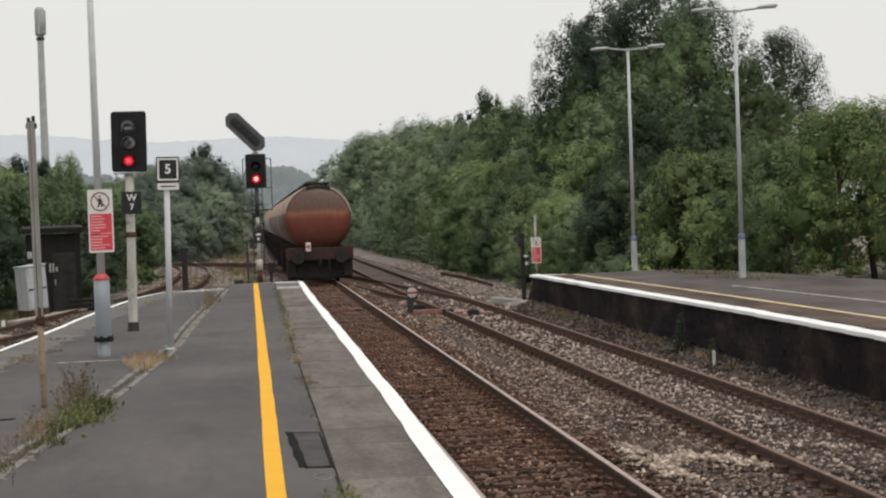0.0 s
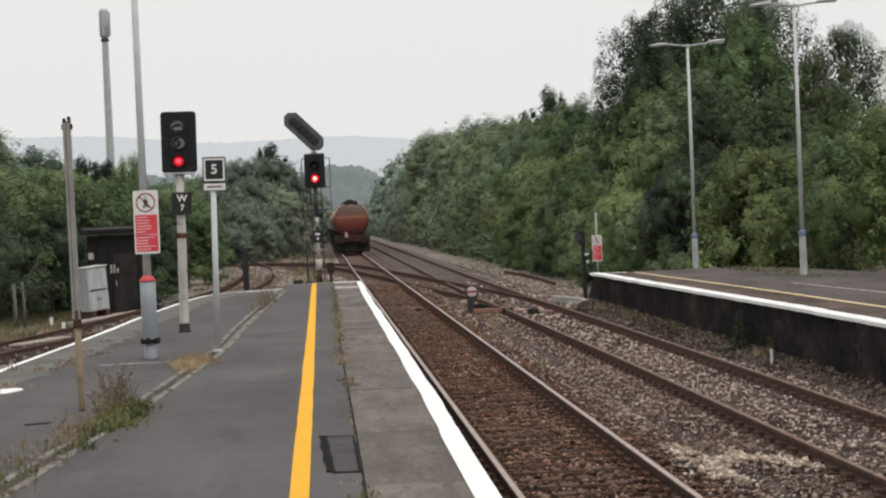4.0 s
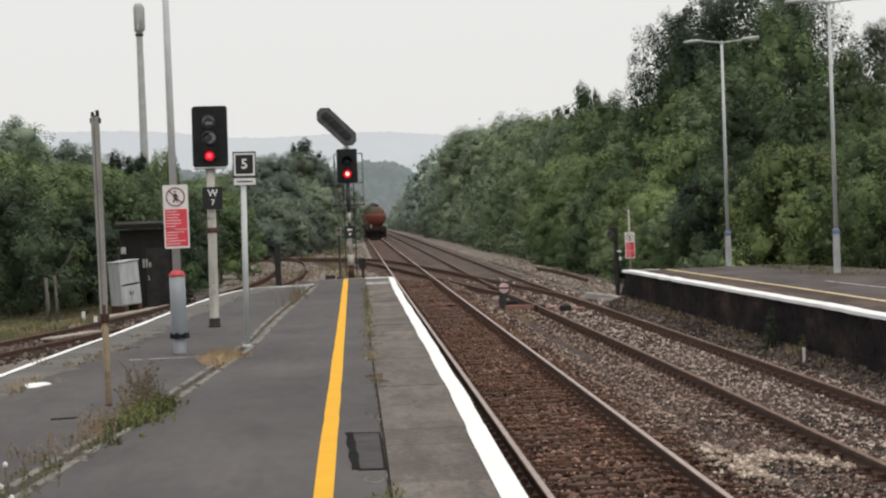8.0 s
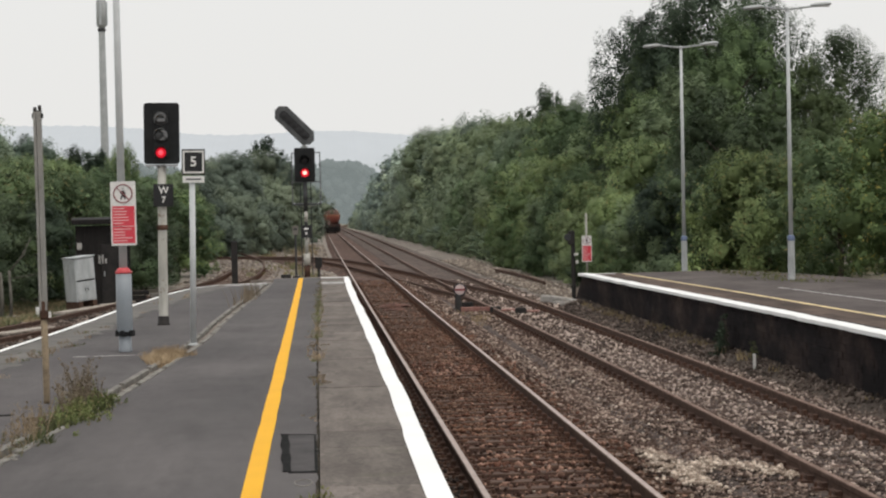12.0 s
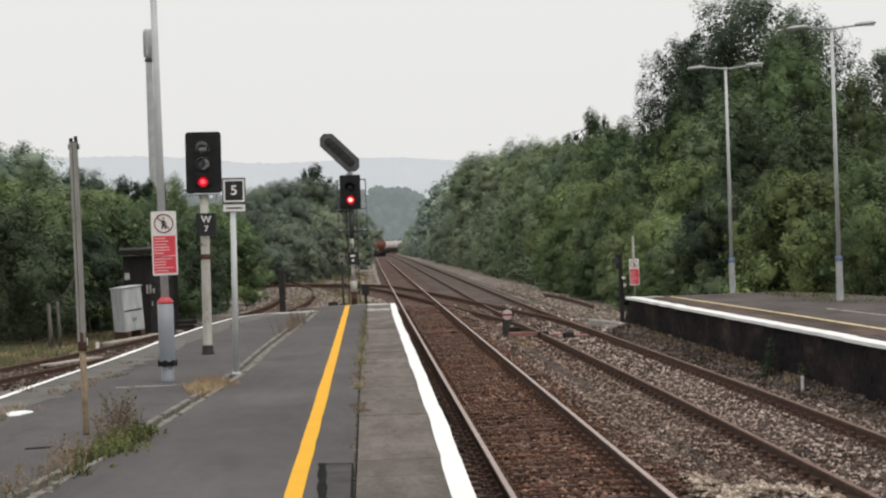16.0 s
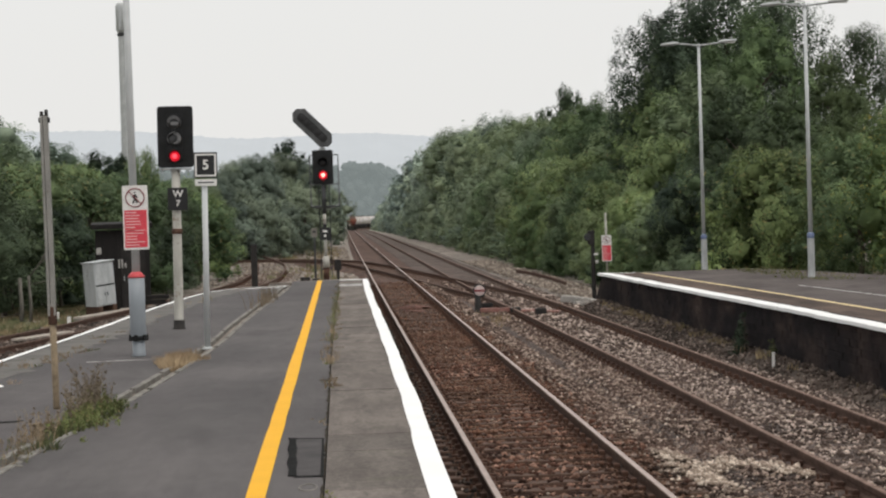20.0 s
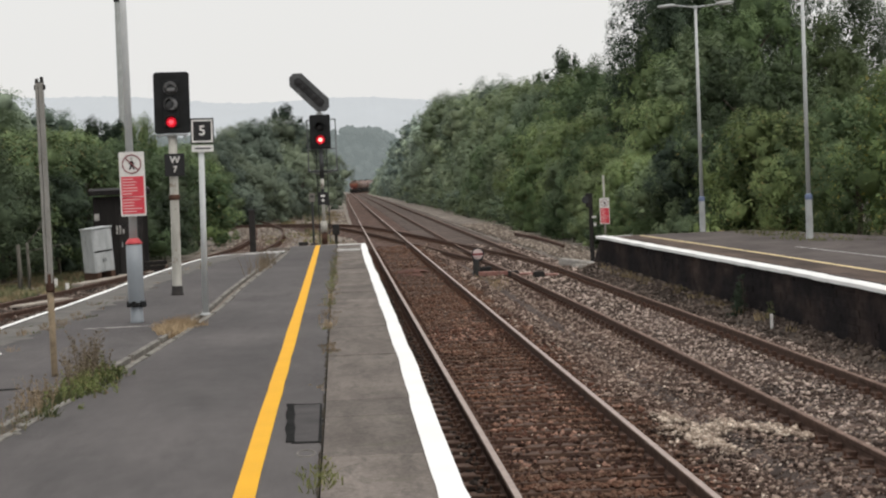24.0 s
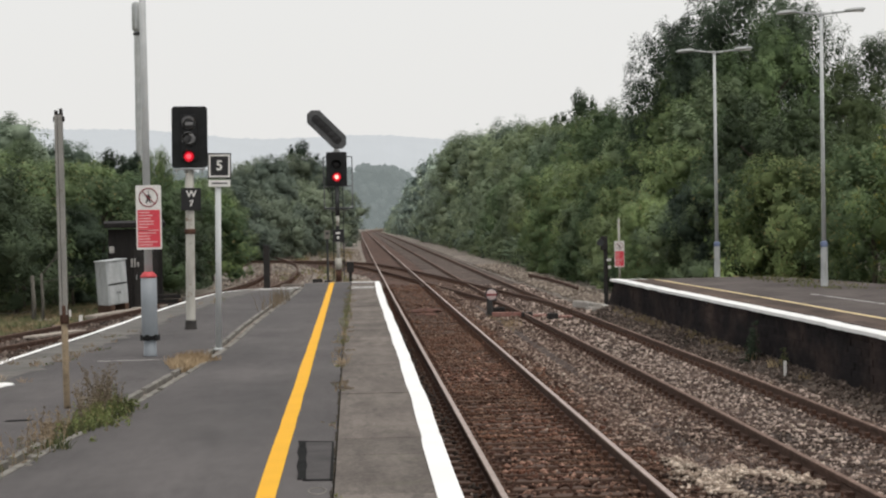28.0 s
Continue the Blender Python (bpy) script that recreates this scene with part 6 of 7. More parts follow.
def end_gear():
    home = thing("old_signal_stand", "dark disused signal stand at the far platform end", "railway signal", (6.28, 9.9, -1.25))
    part("post", tube(0.07, 0.06, 2.2, (0, 0, 0), "z", 10), UNDERFRAME, home)
    part("case", box((0.2, 0.16, 0.42), (-0.04, 0, 2.0), 0.03), UNDERFRAME, home)
    part("loop", lathe([(0.1, 0), (0.11, 0.03), (0.1, 0.06)], 14, at=(-0.16, -0.1, 2.02), axis="y"), GREY_BLACK, home)
    part("bracket", box((0.12, 0.1, 0.06), (0.08, -0.1, 1.5), 0.005), WHITE, home, "small pale bracket")
    part("bracket", box((0.07, 0.08, 0.1), (0.1, -0.1, 1.28), 0.005), WHITE, home, "small pale bracket")
    slab = thing("concrete_slab", "pale broken concrete slabs beside the outer track", "slab", (5.75, 9.3, -1.22), 20)
    part("slab", box((0.55, 1.0, 0.22), (0.1, 0.3, 0.12), 0.05, None, pose(0, 0, 0, 4, 6, 12)), CONCRETE, slab)
    part("slab", box((0.45, 0.7, 0.14), (-0.3, -0.8, 0.06), 0.04, None, pose(0, 0, 0, -3, 5, -20)), CONCRETE, slab)
    part("slab", box((0.3, 0.45, 0.16), (0.25, -0.7, 0.07), 0.05, None, pose(0, 0, 0, 8, -5, 40)), CONCRETE, slab)



end_gear()


DEAD_WOOD = worn("dry_grey_wood", (0.085, 0.08, 0.068), (0.15, 0.14, 0.12), 6, 0.9, stretch=(3, 3, 0.6))
PALE_PLANK = worn("bleached_plank", (0.3, 0.26, 0.22), (0.44, 0.39, 0.34), 4, 0.9, dirt=(0.16, 0.13, 0.1), dirt_at=0.6)


def stakes():
    for x, y, h, lab in ((5.79, -20.6, 0.33, "short white-painted stake beside the far platform wall"), (5.66, -2.6, 0.3, "short white-painted stake beside the far platform wall"), (5.76, -6.2, 0.32, "short white-painted stake beside the far platform wall")):
        home = thing("marker_stake", lab, "stake", (x, y, -1.3), 0, "white stakes")
        part("stick", box((0.05, 0.03, h + 0.12), (0, 0, (h + 0.12) / 2), 0.005), WHITE, home)
    for x, y, h in ((-9.6, 9.0, 0.24), (-8.95, 6.3, 0.2)):
        home = thing("marker_stake", "short white-painted stake in rough grass", "stake", (x, y, -1.3), 0, "white stakes")
        part("stick", box((0.1, 0.08, h + 0.2), (0, 0, (h + 0.2) / 2), 0.01), WHITE, home)
    home = thing("dead_tree", "bare grey forked trunk of a dead tree with dry branches", "tree", (-10.75, 10.5, -1.3))
    for x, h, r in ((-0.1, 1.44, 0.075), (0.17, 1.5, 0.055)):
        part("trunk", bent_tube([(x, 0, -0.1), (x + 0.02, 0, 0.4 * h), (x - 0.015, 0.03, h)], [r * 1.15, r, r * 0.85]), DEAD_WOOD, home, smooth=True)
    for a, b, c, r in (((0.17, 0.03, 1.46), (0.5, 0.1, 1.87), (0.82, 0.2, 2.47), 0.024), ((0.45, 0.1, 1.82), (0.62, 0.1, 1.94), (0.68, 0.1, 2.27), 0.017), ((0.2, 0.0, 1.24), (0.8, 0.1, 1.34), (1.45, 0.2, 1.42), 0.016)):
        part("branch", bent_tube([a, b, c], [r, r * 0.8, r * 0.45]), DEAD_WOOD, home, smooth=True)
    home = thing("leaning_stick", "thin pale stick leaning in the grass", "stick", (-12.3, 2.5, -1.3))
    part("stick", bar((0, 0, 0), (0.12, 0, 1.1), 0.03), WHITE, home)
    trough = thing("cable_trough", "pale concrete cable trough beside the bay track, lids askew", "cable trough", (-8.8, 7.4, -1.32), -10.5)
    part("channel", box((0.34, 8.4, 0.3), (0, 4.2, 0.15), 0.01), KERB, trough)
    for k in range(9):
        part("lid", box((0.38, 0.9, 0.05), (0.01 * (k % 3), 0.48 + 0.93 * k, 0.325 + 0.006 * (k % 2)), 0.01), PALE_PLANK, trough)
    plank = thing("timber_plank", "pale plank lying between the bay rails", "plank", (-8.55, -2.4, -1.0), -16)
    part("board", box((0.36, 3.0, 0.05), (0, 0, 0), 0.008), PALE_PLANK, plank)
    blob = thing("spilt_cement", "small mound of spilt white cement on the asphalt", "spill", (-5.06, -34.1, -0.012))
    bm = lathe([(0.155, 0.0), (0.14, 0.012), (0.09, 0.024), (0.004, 0.03)], 18)
    for v in bm.verts:
        v.co.x *= 0.8 + 0.25 * math.sin(3 * math.atan2(v.co.y, v.co.x))
        v.co.y *= 2.4 + 0.5 * math.sin(2 * math.atan2(v.co.y, v.co.x) + 1)
    part("cement", bm, WHITE_LINE, blob, smooth=True)


stakes()


BAY_STONE = worn("weathered_bay_stone", (0.1, 0.094, 0.088), (0.155, 0.145, 0.132), 1.4, 0.9, dirt=(0.075, 0.07, 0.055), dirt_at=0.55)
CRACK = worn("dirt_filled_crack", (0.018, 0.016, 0.013), (0.06, 0.05, 0.036), 3, 0.95, spec=0.05)


def asphalt_marks():
    home = thing("asphalt_patch", "rectangular darker repair patch in the platform asphalt", "patch", (0, 0, 0))
    part("patch", prism([(-1.73, -43.5), (-1.512, -43.52), (-1.525, -41.06), (-1.77, -41.0)], -0.02, 0.004), PATCH, home)
    wave = [(0.0, 0.0), (0.3, 0.01), (0.8, -0.006), (1.25, 0.008), (1.7, -0.008), (2.1, 0.006), (2.5, 0.0)]
    rim = [(-1.785 + 0.019 * v + w, -40.98 - v) for v, w in wave] + [(-1.722 + 0.017 * v - 0.7 * w, -41.0 - v) for v, w in wave][::-1]
    part("tar_seam", prism(rim, -0.02, 0.009), TAR, home, "black tar seam")
    part("tar_seam", prism([(-1.70, -43.56), (-1.51, -43.58), (-1.51, -43.5), (-1.70, -43.49)], -0.02, 0.006), TAR, home, "black tar seam")
    part("tar_seam", prism([(-1.73, -41.04), (-1.53, -41.09), (-1.53, -41.05), (-1.73, -41.0)], -0.02, 0.006), TAR, home, "black tar seam")
    part("tar_seam", prism([(-1.53, -43.56), (-1.507, -43.56), (-1.517, -41.06), (-1.532, -41.06)], -0.02, 0.0055), TAR, home, "black tar seam")
    ring = thing("chalk_ring", "faint pale ring marked on the asphalt", "mark", (-1.6, -44.12, 0.0))
    loop = bent_tube([(0.055 * math.cos(a), 0.17 * math.sin(a), 0.002) for a in (2 * math.pi * k / 20 for k in range(20))], [0.005] * 20, 5, True)
    part("ring", loop, KERB, ring)
    seam = thing("platform_seam", "cracked dark seam between asphalt and edge slabs", "crack", (0, 0, 0))
    l = SLAB_LINE[SLAB_LINE[:, 1] > -60].copy()
    l[:, 2] = 0.003
    rng = np.random.default_rng(12)
    bm = bmesh.new()
    rows = []
    fine = along(l, 0.18)
    for p in fine:
        w = 0.004 + 0.014 * rng.random() ** 2
        rows.append((bm.verts.new((p[0] - w + rng.normal() * 0.006, p[1], 0.003)), bm.verts.new((p[0] + w * 0.6, p[1], 0.003))))
    for a, b in zip(rows, rows[1:]):
        bm.faces.new((a[0], a[1], b[1], b[0]))
    part("crack", bm, CRACK, seam)
    for pts in ([(-4.45, -30.3), (-4.1, -30.27), (-3.72, -30.2), (-3.6, -30.24), (-3.6, -30.16), (-4.1, -30.2), (-4.45, -30.24)], [(-4.34, -38.5), (-4.14, -38.45), (-4.12, -38.32), (-4.34, -38.38)]):
        mark = thing("surface_mark", "faint worn mark across the asphalt", "mark", (0, 0, 0), 0, "worn marks")
        part("mark", prism(pts, -0.02, -0.006), TAR if pts[0][1] < -35 else FADED_WHITE, mark)
    strip = along(BAY_EDGE[BAY_EDGE[:, 1] > -50], 0.5)
    bm = bmesh.new()
    l, r = offset(strip, 0.11), offset(strip, 0.72)
    rng = np.random.default_rng(4)
    rows = [(bm.verts.new((*p[:2], -0.008)), bm.verts.new((q[0] + rng.normal() * 0.06, q[1], -0.008))) for p, q in zip(l, r)]
    for a, b in zip(rows, rows[1:]):
        bm.faces.new((a[0], a[1], b[1], b[0]))
    structure("bay_coping", bm, BAY_STONE, "weathered stone coping along the bay edge", "coping")


asphalt_marks()


def trackside_litter():
    rail = thing("disused_rail", "rusty length of old rail lying along the hedge", "rail", (0, 0, 0))
    part("rail", sweep(along([(6.62, 43.6, -1.0), (6.88, 35.4, -1.0), (6.9, 29.5, -1.0), (6.84, 24.0, -1.0)], 2.0), RAIL_PROFILE), RAIL_SIDE, rail)
    rng = random.Random(30)
    for x, y, z, w, d, h, turn, label in ((0.8, 7.0, -1.06, 0.95, 0.4, 0.1, 4, "rust-red lump of spoil lying between the rails"), (0.72, 5.2, -1.07, 0.7, 0.3, 0.05, -8, "rust-red lump of spoil lying between the rails")):
        heap = thing("spoil_heap", label, "spoil", (x, y, z), turn, "heaps of rusty spoil")
        bm = lathe([(0.5, 0.0), (0.46, 0.4), (0.3, 0.8), (0.05, 1.0)], 14)
        for v in bm.verts:
            v.co = Vector((v.co.x * w * (1 + 0.2 * rng.uniform(-1, 1)), v.co.y * d * 2 * (1 + 0.2 * rng.uniform(-1, 1)), v.co.z * h * (1 + 0.2 * rng.uniform(-1, 1))))
        part("mound", bm, RUST_SPOIL, heap)
    for x, y, w, turn in ((3.75, 4.7, 0.75, 8), (4.3, 3.6, 0.6, -10)):
        board = thing("red_board", "faded pinkish-red board lying across the sleepers", "board", (x, y, -1.17), turn, "faded boards")
        part("board", box((w, 0.55, 0.05), (0, 0, 0.04), 0.01), PINK_TIMBER, board)
    for x, y in ((3.45, 4.2), (4.05, 3.1)):
        box_ = thing("rail_clamp", "small dark iron clamp box beside the rail", "clamp", (x, y, -1.17), 10, "iron clamps")
        part("case", box((0.26, 0.3, 0.16), (0, 0, 0.08), 0.03), UNDERFRAME, box_)
    low = thing("junction_box", "small black box on the gravel by the signal", "box", (-2.3, 7.0, -0.17), 20)
    part("case", box((0.24, 0.2, 0.12), (0, 0, 0.06), 0.02), UNDERFRAME, low)
    block = thing("concrete_block", "small grey concrete block beside the bay rail", "block", (-3.7, 21.5, -1.25), 12)
    part("block", box((0.42, 0.4, 0.42), (0, 0, 0.2), 0.03), KERB, block)


RUST_SPOIL = worn("rust_red_spoil", (0.07, 0.034, 0.026), (0.15, 0.072, 0.054), 6, 0.95, fine=40, bump=0.6)
trackside_litter()


# ---- weeds ----
def blades(rng, spots, per, height, spread, lean=0.5, width=0.006):
    """Thin bent blades in tufts round the given spots (x, y, z, size)."""
    verts, faces = [], []
    for x, y, z, s in spots:
        n = max(3, int(per * s))
        a = rng.uniform(0, 2 * np.pi, n)
        r = spread * s * np.sqrt(rng.random(n))
        h = height * s * rng.uniform(0.35, 1.1, n)
        bx, by = x + r * np.cos(a), y + r * np.sin(a) * 1.6
        d = rng.uniform(0, 2 * np.pi, n)
        lx, ly = lean * h * np.cos(d) * rng.random(n), lean * h * np.sin(d) * rng.random(n)
        w = width * rng.uniform(0.7, 1.6, n)
        k = len(verts)
        for i in range(n):
            mx, my, mz = bx[i] + lx[i] * 0.4, by[i] + ly[i] * 0.4, z + h[i] * 0.6
            verts += [(bx[i] - w[i], by[i], z), (bx[i] + w[i], by[i], z), (mx + w[i] * 0.7, my, mz), (mx - w[i] * 0.7, my, mz), (bx[i] + lx[i], by[i] + ly[i], z + h[i])]
            j = k + 5 * i
            faces += [(j, j + 1, j + 2), (j, j + 2, j + 3), (j + 3, j + 2, j + 4)]
    return np.array(verts), np.array(faces)


VERGE = leaf_mat("rough_verge_grass", (0.15, 0.122, 0.08), (0.31, 0.25, 0.165))
VERGE_GREEN = leaf_mat("green_verge_grass", (0.13, 0.14, 0.07), (0.28, 0.275, 0.14))
DRY_LEAF = leaf_mat("dry_seed_heads", (0.17, 0.132, 0.09), (0.34, 0.268, 0.185))
FRESH = leaf_mat("fresh_weed_leaves", (0.12, 0.15, 0.05), (0.31, 0.345, 0.13), (0.3, 0.23, 0.12))


BRACKEN = leaf_mat("dead_bracken_fronds", (0.15, 0.085, 0.07), (0.27, 0.165, 0.135))


def weeds():
    rng = np.random.default_rng(40)

    def lay(name, label, spots, per, height, spread, material, lean=0.5, width=0.006):
        v, f = blades(rng, spots, per, height, spread, lean, width)
        return tagged(from_arrays(name, v, f, material), label, "grass", "", "stuff")

    def on_channel(y, dx=0.0):
        return float(np.interp(y, CHANNEL[:, 1], CHANNEL[:, 0])) + dx

    def herbs(name, label, spots, material, leaves, size):
        """Leafy stems: thin upright stalks with small leaves up their length; spots are (x, y, height)."""
        verts, faces = [], []
        cs, rs = [], []
        for x, y, h in spots:
            lx, ly = rng.normal(0, 0.28 * h, 2)
            k = len(verts)
            w = 0.0025
            verts += [(x - w, y, -0.03), (x + w, y, -0.03), (x + lx * 0.4 + w, y + ly * 0.4, h * 0.55), (x + lx * 0.4 - w, y + ly * 0.4, h * 0.55), (x + lx, y + ly, h)]
            faces += [(k, k + 1, k + 2), (k, k + 2, k + 3), (k + 3, k + 2, k + 4)]
            for u in np.arange(0.15, 1.0, 0.14):
                cs.append((x + lx * u ** 1.5, y + ly * u ** 1.5, h * u))
                rs.append((0.06 - 0.03 * u) * (0.5 + 0.9 * min(h, 0.5)))
        tagged(from_arrays(name + "_stalks", verts, faces, DRY_GRASS), "thin stalks of " + label, "weeds", "", "stuff")
        v, f = leaf_cloud(rng, cs, rs, leaves, size)
        v[:, 2] = np.maximum(v[:, 2], -0.02)
        tagged(from_arrays(name, v, f, material), label, "weeds", "", "stuff")

    low = [(on_channel(y, rng.normal() * 0.07 + 0.03), y, -0.03, rng.uniform(0.4, 1.0)) for y in rng.normal(-38.7, 0.95, 60)]
    lay("channel_grass", "low green grass filling the drainage channel", low, 40, 0.12, 0.1, GRASS, 0.9, 0.005)
    herbs("leafy_weeds", "low leafy green weeds along the channel", [(on_channel(y, rng.normal() * 0.09 + 0.04 + 0.09 * max(0.0, rng.normal()) * (y < -38.6)), y, rng.uniform(0.03, 0.13)) for y in rng.normal(-38.7, 0.75, 140)], FRESH, 4200, 0.012)
    herbs("brown_weeds", "tall brown seeding weeds by the old post", [(-3.63 + rng.normal() * 0.065, y, rng.uniform(0.1, 0.42)) for y in rng.normal(-37.8, 0.5, 56)], DRY_LEAF, 3000, 0.0105)
    herbs("green_weeds", "short green weeds by the old post", [(-3.6 + rng.normal() * 0.06, y, rng.uniform(0.06, 0.2)) for y in rng.normal(-38.0, 0.6, 30)], OLIVE, 700, 0.011)
    herbs("sparse_weeds", "sparse brown weeds on the asphalt", [(-3.76 + rng.normal() * 0.07, y, rng.uniform(0.06, 0.25)) for y in rng.normal(-40.2, 0.45, 40)], DRY_LEAF, 1300, 0.01)
    herbs("straggling_weeds", "straggling dry weeds on the platform", [(-3.88 + rng.normal() * 0.14, y, rng.uniform(0.03, 0.14)) for y in rng.normal(-42.0, 0.7, 36)], DRY_LEAF, 750, 0.009)
    herbs("low_weeds", "low green weeds by the kerb", [(on_channel(y, rng.normal() * 0.1), y, rng.uniform(0.04, 0.14)) for y in rng.uniform(-43.2, -41.2, 30)], GRASS, 700, 0.008)
    herbs("corner_weeds", "tangled green weeds spreading over the channel", [(on_channel(y, rng.normal() * 0.11), y, rng.uniform(0.04, 0.18)) for y in rng.normal(-44.9, 0.6, 70)], OLIVE, 1900, 0.008)
    clocks = thing("dandelion_clocks", "white dandelion seed heads on thin stalks", "plant")
    for x, y, h in ((-3.9, -43.9, 0.16), (-3.84, -44.5, 0.09), (-3.8, -44.9, 0.06), (-3.74, -44.75, 0.05)):
        part("stalk", bar((x, y, -0.02), (x - 0.01, y, h), 0.002, 6), GRASS, clocks)
        part("seed_head", lathe([(0.004, -0.018), (0.014, -0.013), (0.019, 0.0), (0.014, 0.013), (0.004, 0.018)], 10, at=(x - 0.01, y, h + 0.016)), WHITE, clocks)
    for x, y, s in ((-3.75, -42.9, 0.05), (-3.83, -42.4, 0.06), (-3.7, -43.4, 0.04), (-3.62, -42.2, 0.035), (-3.68, -41.6, 0.04)):
        chip = thing("stone_chip", "pale broken kerb chip lying in the channel", "stone", (x, y, -0.02), 40 * s * 100, "broken kerb chips")
        part("chip", lathe([(0.3 * s, 0), (s, 0.3 * s), (0.8 * s, 0.8 * s), (0.2 * s, s)], 7), KERB, chip)
    tuft = [(-3.3 + rng.normal() * 0.1, y, -0.03, rng.uniform(0.5, 1.0)) for y in rng.normal(-31.0, 0.4, 40)]
    lay("dry_tuft", "straw-coloured grass tuft at the foot of the sign pole", tuft, 60, 0.17, 0.12, DRY_GRASS, 1.1, 0.004)
    end = [(on_channel(y, rng.normal() * 0.08), y, -0.03, rng.uniform(0.4, 1.0)) for y in rng.normal(-13.2, 2.0, 22)]
    lay("end_weeds", "brown weeds in the channel near the platform end", end, 12, 0.42, 0.1, DRY_GRASS, 0.5, 0.004)
    seam = []
    for y, s in [(-45.3, 1.3), (-45.05, 1.1), (-44.3, 0.5), (-39.9, 0.4), (-36.0, 0.6), (-35.2, 0.7), (-32.3, 0.8), (-31.7, 0.6), (-29.6, 0.5), (-27.7, 0.7)] + [(-26 + 1.1 * k, rng.uniform(0.3, 0.7)) for k in range(22)]:
        seam += [(np.interp(y, SLAB_LINE[:, 1], SLAB_LINE[:, 0]) + rng.normal() * 0.05, y + rng.normal() * 0.2, 0.0, s * rng.uniform(0.5, 1)) for _ in range(5)]
    lay("seam_weeds", "small green weeds in the seam of the platform slabs", seam[:10] + seam[10::4], 16, 0.05, 0.1, GRASS, 2.0, 0.003)
    lay("seam_dry_weeds", "matted dry weeds in the seam of the platform slabs", [(x, y + 0.2, z, s) for x, y, z, s in seam[15:]], 26, 0.05, 0.09, DRY_GRASS, 2.2, 0.003)
    tall = [(np.interp(y, SLAB_LINE[:, 1], SLAB_LINE[:, 0]) + rng.normal() * 0.035, y, rng.uniform(0.04, 0.19)) for y in np.r_[rng.normal(-19.5, 2.6, 40), rng.normal(-27.6, 0.5, 10), rng.uniform(-25, -8, 26)]]
    herbs("tall_seam_weeds", "upright green weeds growing from the slab seam", tall, OLIVE, 1900, 0.0075)
    short = [(np.interp(y, SLAB_LINE[:, 1], SLAB_LINE[:, 0]) + rng.normal() * 0.04, y, rng.uniform(0.03, 0.1)) for y in np.r_[rng.normal(-31.9, 0.5, 14), rng.normal(-29.8, 0.5, 10), rng.normal(-35.6, 0.4, 10), rng.normal(-26.0, 1.0, 16)]]
    herbs("low_seam_weeds", "low brownish weeds growing from the slab seam", short, DRY_LEAF, 1200, 0.007)
    edge = [(np.interp(y, BAY_EDGE[:, 1], BAY_EDGE[:, 0]) + 0.62 + rng.normal() * 0.14, y, -0.01, rng.uniform(0.3, 0.9)) for y in np.r_[rng.normal(-34.3, 0.6, 14), rng.normal(-29.5, 1.6, 16), rng.uniform(-40, -8, 22)]]
    lay("bay_edge_weeds", "dry weeds along the bay platform edge", edge, 16, 0.1, 0.13, DRY_GRASS, 1.2, 0.004)
    lay("bay_edge_moss", "low green growth along the bay platform edge", [(x + 0.08, y + 0.3, z, s * 0.8) for x, y, z, s in edge[::2]], 22, 0.06, 0.14, GRASS, 1.6, 0.004)
    verge = [(rng.uniform(-15, -8.9) , rng.uniform(-2, 22), -1.25, rng.uniform(0.5, 1.2)) for _ in range(420)]
    verge = [p for p in verge if p[0] < np.interp(p[1], BAY[:, 1], BAY[:, 0]) - 1.9]
    lay("verge_grass", "rough mixed grass beside the bay track", verge, 40, 0.17, 0.36, VERGE, 1.1, 0.01)
    lay("verge_green", "green grass beside the bay track", [(x + 0.4, y + 0.5, z, s) for x, y, z, s in verge[::2]], 52, 0.22, 0.38, VERGE_GREEN, 0.9, 0.012)
    foot = [(np.interp(y, R_EDGE[:, 1], R_EDGE[:, 0]) + rng.uniform(-0.25, 0.05), y, float(np.interp(y, [-40, -20, -5, 2.4], [-1.14, -1.04, -0.92, -0.84])), rng.uniform(0.3, 1.0)) for y in np.r_[rng.uniform(-34, 3, 40), rng.uniform(-16, 2, 40)]]
    lay("wall_foot_weeds", "brown weeds at the foot of the far platform wall", foot, 12, 0.17, 0.14, VERGE, 0.8)
    back = [(rng.uniform(8.8, 10.2) - 0.02 * y + 0.02 * 2, y, -0.12, rng.uniform(0.4, 1.1)) for y in rng.uniform(-9, 2.2, 60)]
    lay("far_platform_weeds", "weeds creeping over the back of the far platform", back, 14, 0.09, 0.3, GRASS, 1.2, 0.008)
    six = [(rng.normal(2.75, 0.3), rng.normal(2.0, 2.2), -1.22, rng.uniform(0.4, 1.0)) for _ in range(26)]
    lay("track_weeds", "thin weeds between the tracks", six, 14, 0.22, 0.2, DRY_GRASS, 0.9, 0.006)
    open_ground = [(rng.uniform(-5.2, -1.0), y, -1.27 + fall(y), rng.uniform(0.4, 1.0)) for y in rng.uniform(45, 165, 110)]
    lay("end_ground_weeds", "scattered dry weeds on the gravel past the platform", open_ground, 16, 0.36, 0.4, VERGE, 0.9, 0.02)
    lay("end_ground_grass", "scattered green tufts on the gravel past the platform", [(x - 0.3, y + 2, z, s) for x, y, z, s in open_ground[::2]], 22, 0.4, 0.5, VERGE_GREEN, 1.0, 0.024)
    brk = [(rng.uniform(-10.2, -8.4), rng.uniform(44, 64), rng.uniform(-1.1, -0.5)) for _ in range(46)]
    v, f = leaf_cloud(rng, brk, [rng.uniform(0.25, 0.5) for _ in brk], 3600, 0.05)
